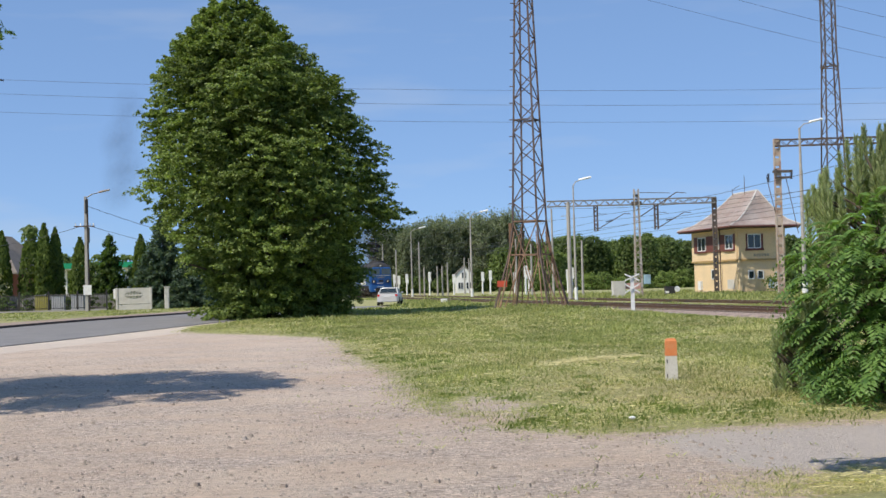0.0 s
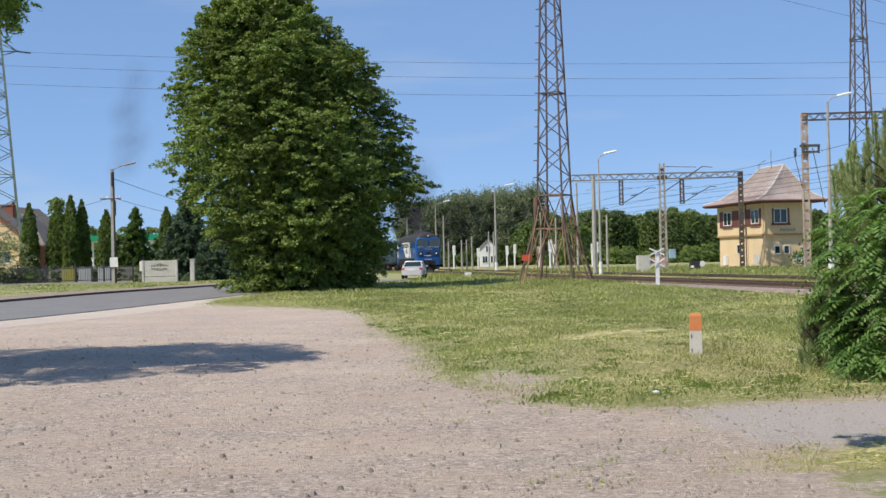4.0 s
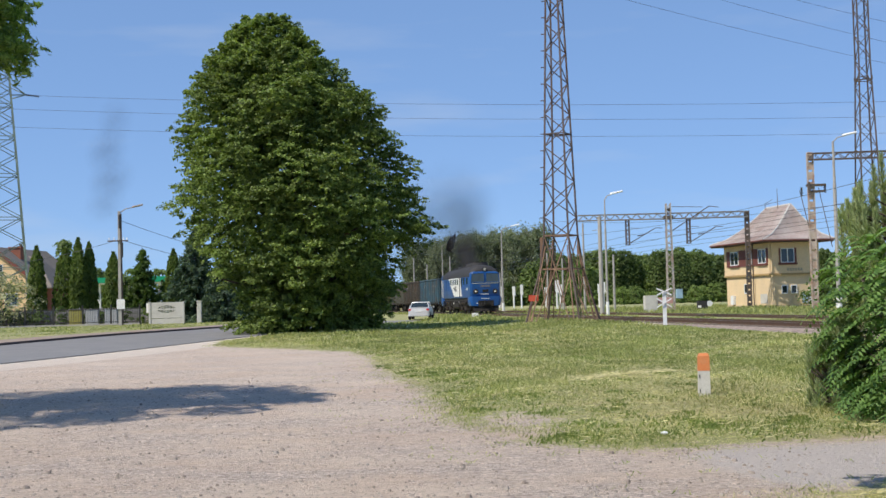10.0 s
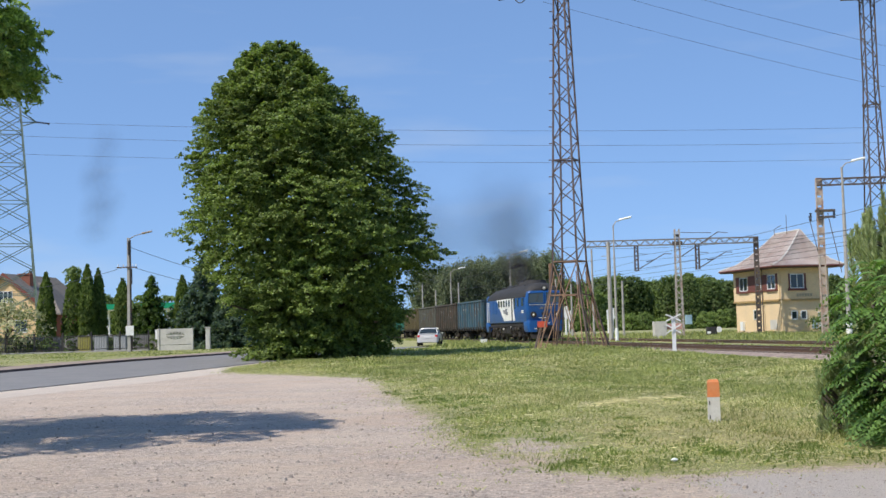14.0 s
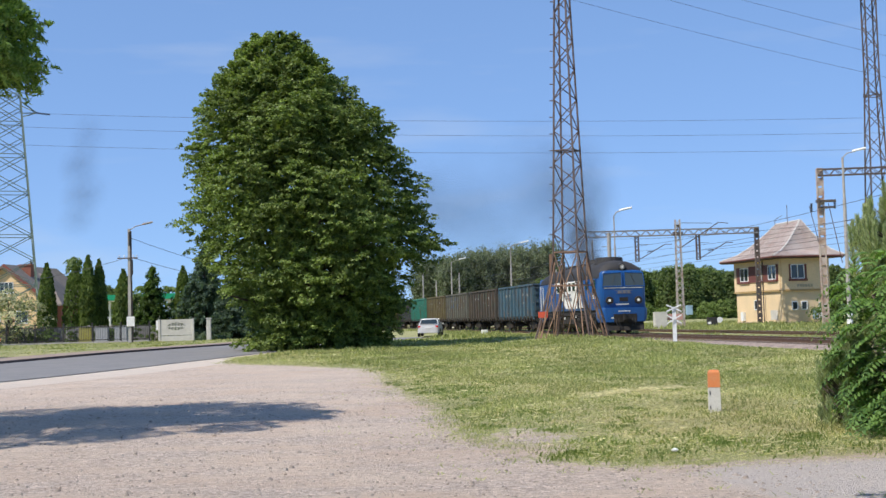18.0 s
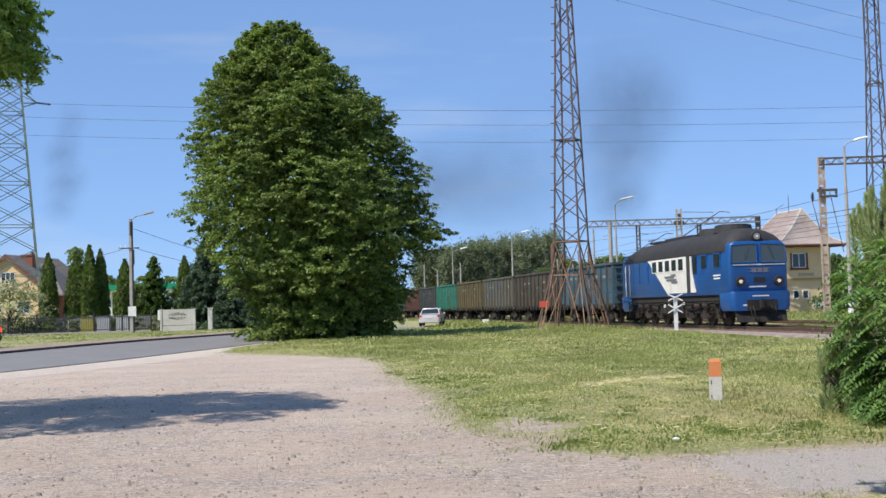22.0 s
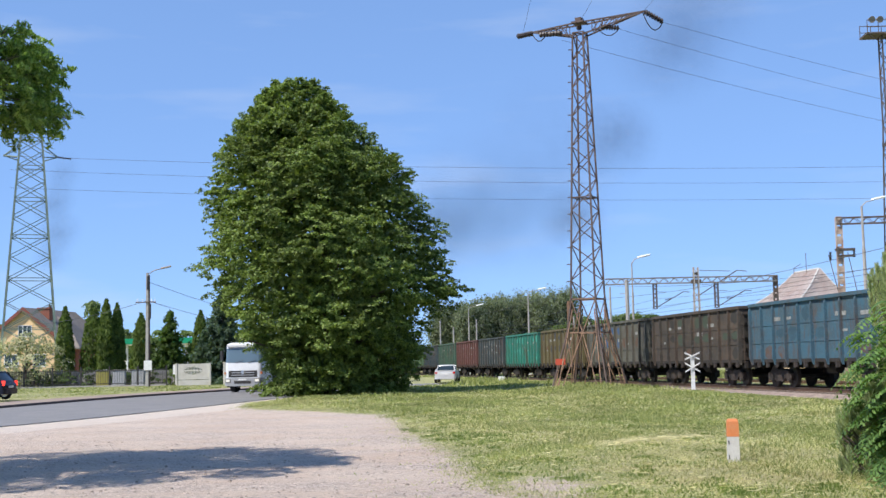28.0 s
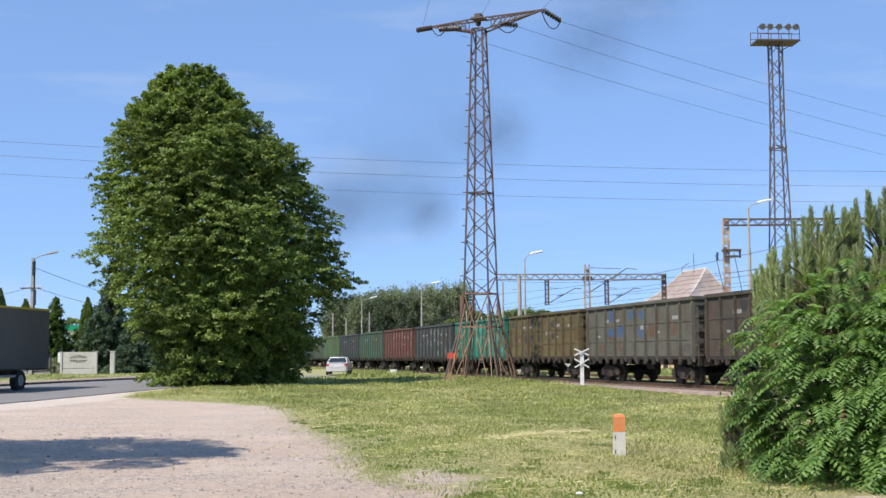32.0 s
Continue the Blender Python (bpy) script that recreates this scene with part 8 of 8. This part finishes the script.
    tagged(new("clods", clods.mesh("clods", worn("dry_clod", (0.25, 0.20, 0.16), (0.42, 0.38, 0.34), 0.9, 3, 0.95))), "dry clods and stones lying on the yard", "clods", kind="stuff")
    tagged(new("pebbles", s.mesh("pebbles", worn("pebble_stone", (0.34, 0.29, 0.245), (0.16, 0.14, 0.12), 0.8, 9, 0.9))), "loose pebbles on the gravel", "pebbles", kind="stuff")


build_turf()


def build_straws():
    """Long pale straws and dark green tufts lying about in the mown grass."""
    rng = np.random.default_rng(33)
    out = []
    for k in range(4200):
        if k < 260:
            u = rng.random()
            x, y, a = 2.3 + 2.6 * u + rng.normal(0, 0.15), 24.6 + 2.2 * u + rng.normal(0, 0.25), 0.69 + rng.normal(0, 0.25)
        elif k < 1100:
            y = rng.uniform(9.6, 12.2)
            x, a = rng.uniform(0.27, 0.42) * y, rng.uniform(0, 3.14)
        else:
            y = 14.2 + 45 * rng.random() ** 1.7
            x, a = rng.uniform(-0.1, 0.36) * y, rng.uniform(0, 3.14)
        if grass_distance(np.array([x]), np.array([y]))[0] < 0.3:
            continue
        ln, w = rng.uniform(0.10, 0.4) if k < 260 else rng.uniform(0.04, 0.17), rng.uniform(0.002, 0.004) * (1 + y / 30)
        z = float(land_height(np.array([x]), np.array([y]))[0]) + rng.uniform(0.02, 0.06)
        d, s = np.array([math.cos(a), math.sin(a), rng.normal(0, 0.08)]) * ln / 2, np.array([-math.sin(a), math.cos(a), 0.6]) * w
        c = np.array([x, y, z])
        out.append([c - d - s, c + d - s, c + d + s, c - d + s])
    tagged(new("straw", quads("straw", np.array(out), HAY)), "long pale straws left on the mown grass", "straw", kind="stuff")
    tufts = []
    for k in range(420):
        y = 14.5 + 40 * rng.random() ** 1.4
        x = rng.uniform(-0.12, 0.36) * y
        if grass_distance(np.array([x]), np.array([y]))[0] < 0.15:
            continue
        m, r = 60, rng.uniform(0.06, 0.3)
        px, py = x + rng.normal(0, r, m), y + rng.normal(0, r * 1.4, m)
        h = rng.uniform(0.02, 0.06, m)
        a = rng.uniform(0, 6.283, m)
        base = np.stack([px, py, land_height(px, py)], 1)
        sd = np.stack([np.cos(a), np.sin(a), 0 * a], 1) * rng.uniform(0.004, 0.009, (m, 1)) * (1 + y / 30)
        top = base + np.stack([np.cos(a * 1.7) * h * 0.6, np.sin(a * 1.7) * h * 0.6, h], 1)
        tufts.append(np.stack([base - sd, base + sd, top + sd * 0.3, top - sd * 0.3], 1))
    tagged(new("grass_tufts", quads("grass_tufts", np.concatenate(tufts), leaf_material("tuft_leaf", (0.15, 0.21, 0.055), (0.32, 0.39, 0.13), 0.6))), "darker green tufts standing in the grass", "grass", kind="stuff")


build_straws()
thing("litter", "crumpled white scrap lying in the grass", "litter", pose(2.55, 14.65, 0.05), shape=Shape().ball(0, 0, 0.02, 0.045, 0.03, 0.022, 7, 4), material=WHITE_PAINT)


# ---- what moves ----
HEADING = 180 + math.degrees(math.atan2(-UX, UY))


def lamp_place(t):
    """Metres along the line of the locomotive's roof lamp."""
    return 162.7 - 4.72 * t - 0.0093 * t * t


def times(step):
    n = int(round(32 / step))
    return [k * step for k in range(n + 1)]


def motions():
    loco_mid = 7.9  # from the lamp back to the middle
    for ob, back in [(locomotive, loco_mid)] + [(w, 16.95 + PITCH / 2 + PITCH * i) for i, w in enumerate(wagons)]:
        rows = []
        for t in times(0.5):
            p = rail_point(TRAIN_LAT, lamp_place(t) + back, RAIL_TOP)
            rows.append((t, pose(p.x, p.y, p.z, 0, 0, HEADING)))
        walk(ob, rows)
    for ob, y, r in wheelsets:
        x0 = ob.matrix_basis.translation.copy()
        walk(ob, [(t, pose(x0.x, x0.y, x0.z, -math.degrees((lamp_place(0) - lamp_place(t)) / r))) for t in times(0.125)])
    # lorries on the road; each is given by seconds and its front's distance ahead
    for ob, wheels, t0, y0, speed in ((skip_truck, skip_wheels, 29.0, 63.4, 12.1), (box_truck, box_wheels, 30.37, 76.0, 12.8)):
        rows = []
        for t in times(0.25):
            y = y0 - speed * (t - t0) - (2.3 * (t - t0) if ob is skip_truck and t > t0 else 0.0)  # the tipper picks up
            y = min(y, 400.0)
            x = road_edge_far(y) + (3.1 if ob is skip_truck else 2.7)
            rows.append((t, pose(x, y, float(rise(y)) + 0.035, 0, 0, -math.degrees(math.atan(0.21)))))
        walk(ob, rows)
        for w, wx, wy in wheels:
            turning = [0.0] + [25 + k * 0.05 for k in range(141)]
            walk(w, [(t, pose(wx, wy, 0.5, math.degrees((speed + (1.5 if wheels is skip_wheels else 0.0)) * (t - 25) / 0.5) if t else 0)) for t in turning])
    # smoke: a dense tuft that rides above the exhaust, and veils that stay behind and thin out
    rng = random.Random(9)
    for back, up, size, dens in ((7.0, 5.2, 1.3, 0.9), (7.8, 5.8, 1.5, 0.85), (8.6, 6.5, 1.7, 0.8), (9.4, 7.3, 1.95, 0.7), (9.5, 7.6, 2.6, 0.45), (10.5, 9.2, 3.6, 0.38), (12.5, 11.2, 4.8, 0.32), (16.0, 12.6, 5.8, 0.27)):
        ob = add_puff(size, 0.95, dens)
        rows = []
        for t in times(0.5):
            go = min(t, 20.5)
            late = t - go
            sway = 0.3 * math.sin(1.7 * go + up)
            if size < 2:  # the tuft at the chimney sinks back as the engine falls quiet
                sink = min(1.0, max(0.0, t - 19.0) / 2.0)
                q = rail_point(TRAIN_LAT, lamp_place(t) + back + 0.6 * sink, (up + sway) * (1 - sink) + 3.2 * sink)
                rows.append((t, pose(q.x, q.y, q.z, 0, 12 * math.sin(0.9 * t + up) * (1 - sink), 0)))
                continue
            # its last smoke stays behind, lifts and parts
            q = rail_point(TRAIN_LAT, lamp_place(go) + back + 0.5 * late, up + sway + (0.4 + 0.9 * (size - 2)) * min(late, 8) * 0.5)
            rows.append((t, pose(q.x + 0.25 * math.sin(go + up) + (up - 9.5) * 0.28 * late, q.y, q.z, 0, 12 * math.sin(0.9 * t + up), 0)))
        walk(ob, rows)
    for k in range(10):
        born = -7 + k * 2.7
        s0 = lamp_place(born) + 9.0
        ob = add_puff(rng.uniform(6.0, 8.5), rng.uniform(0.9, 1.3), rng.uniform(0.15, 0.22))
        drift, climb, side = rng.uniform(-0.25, 0.05), rng.uniform(0.45, 0.9), rng.uniform(-1.2, 0.4)
        rows = []
        for t in times(0.5):
            age = t - born
            q = rail_point(TRAIN_LAT, s0 if age > 0 else lamp_place(t) + 9.0, 0)
            up = -7 + 14.5 * min(1.0, max(0.0, (age + 0.5) / 1.5)) if age < 1 else 7.5 + 17 * (1 - math.exp(-climb * (age - 1) / 12))
            rows.append((t, pose(q.x + (side + drift * age if age > 0 else 0), q.y, q.z + up, 0, 8 * math.sin(0.25 * age + k), 0)))
        walk(ob, rows)
    # what is left of an earlier burst, beyond the gardens
    for k, (x, z, size, dens) in enumerate(((-57, 39, 4.6, 0.22), (-59, 33, 5.0, 0.34), (-58.5, 27, 5.2, 0.36), (-60, 22, 4.4, 0.24))):
        ob = add_puff(size, 1.25, dens)
        walk(ob, [(t, pose(x - 0.95 * t, 250 + k, z + 0.12 * t, 0, 0.6 * t + 20 * k, 0)) for t in times(2.0)])


motions()
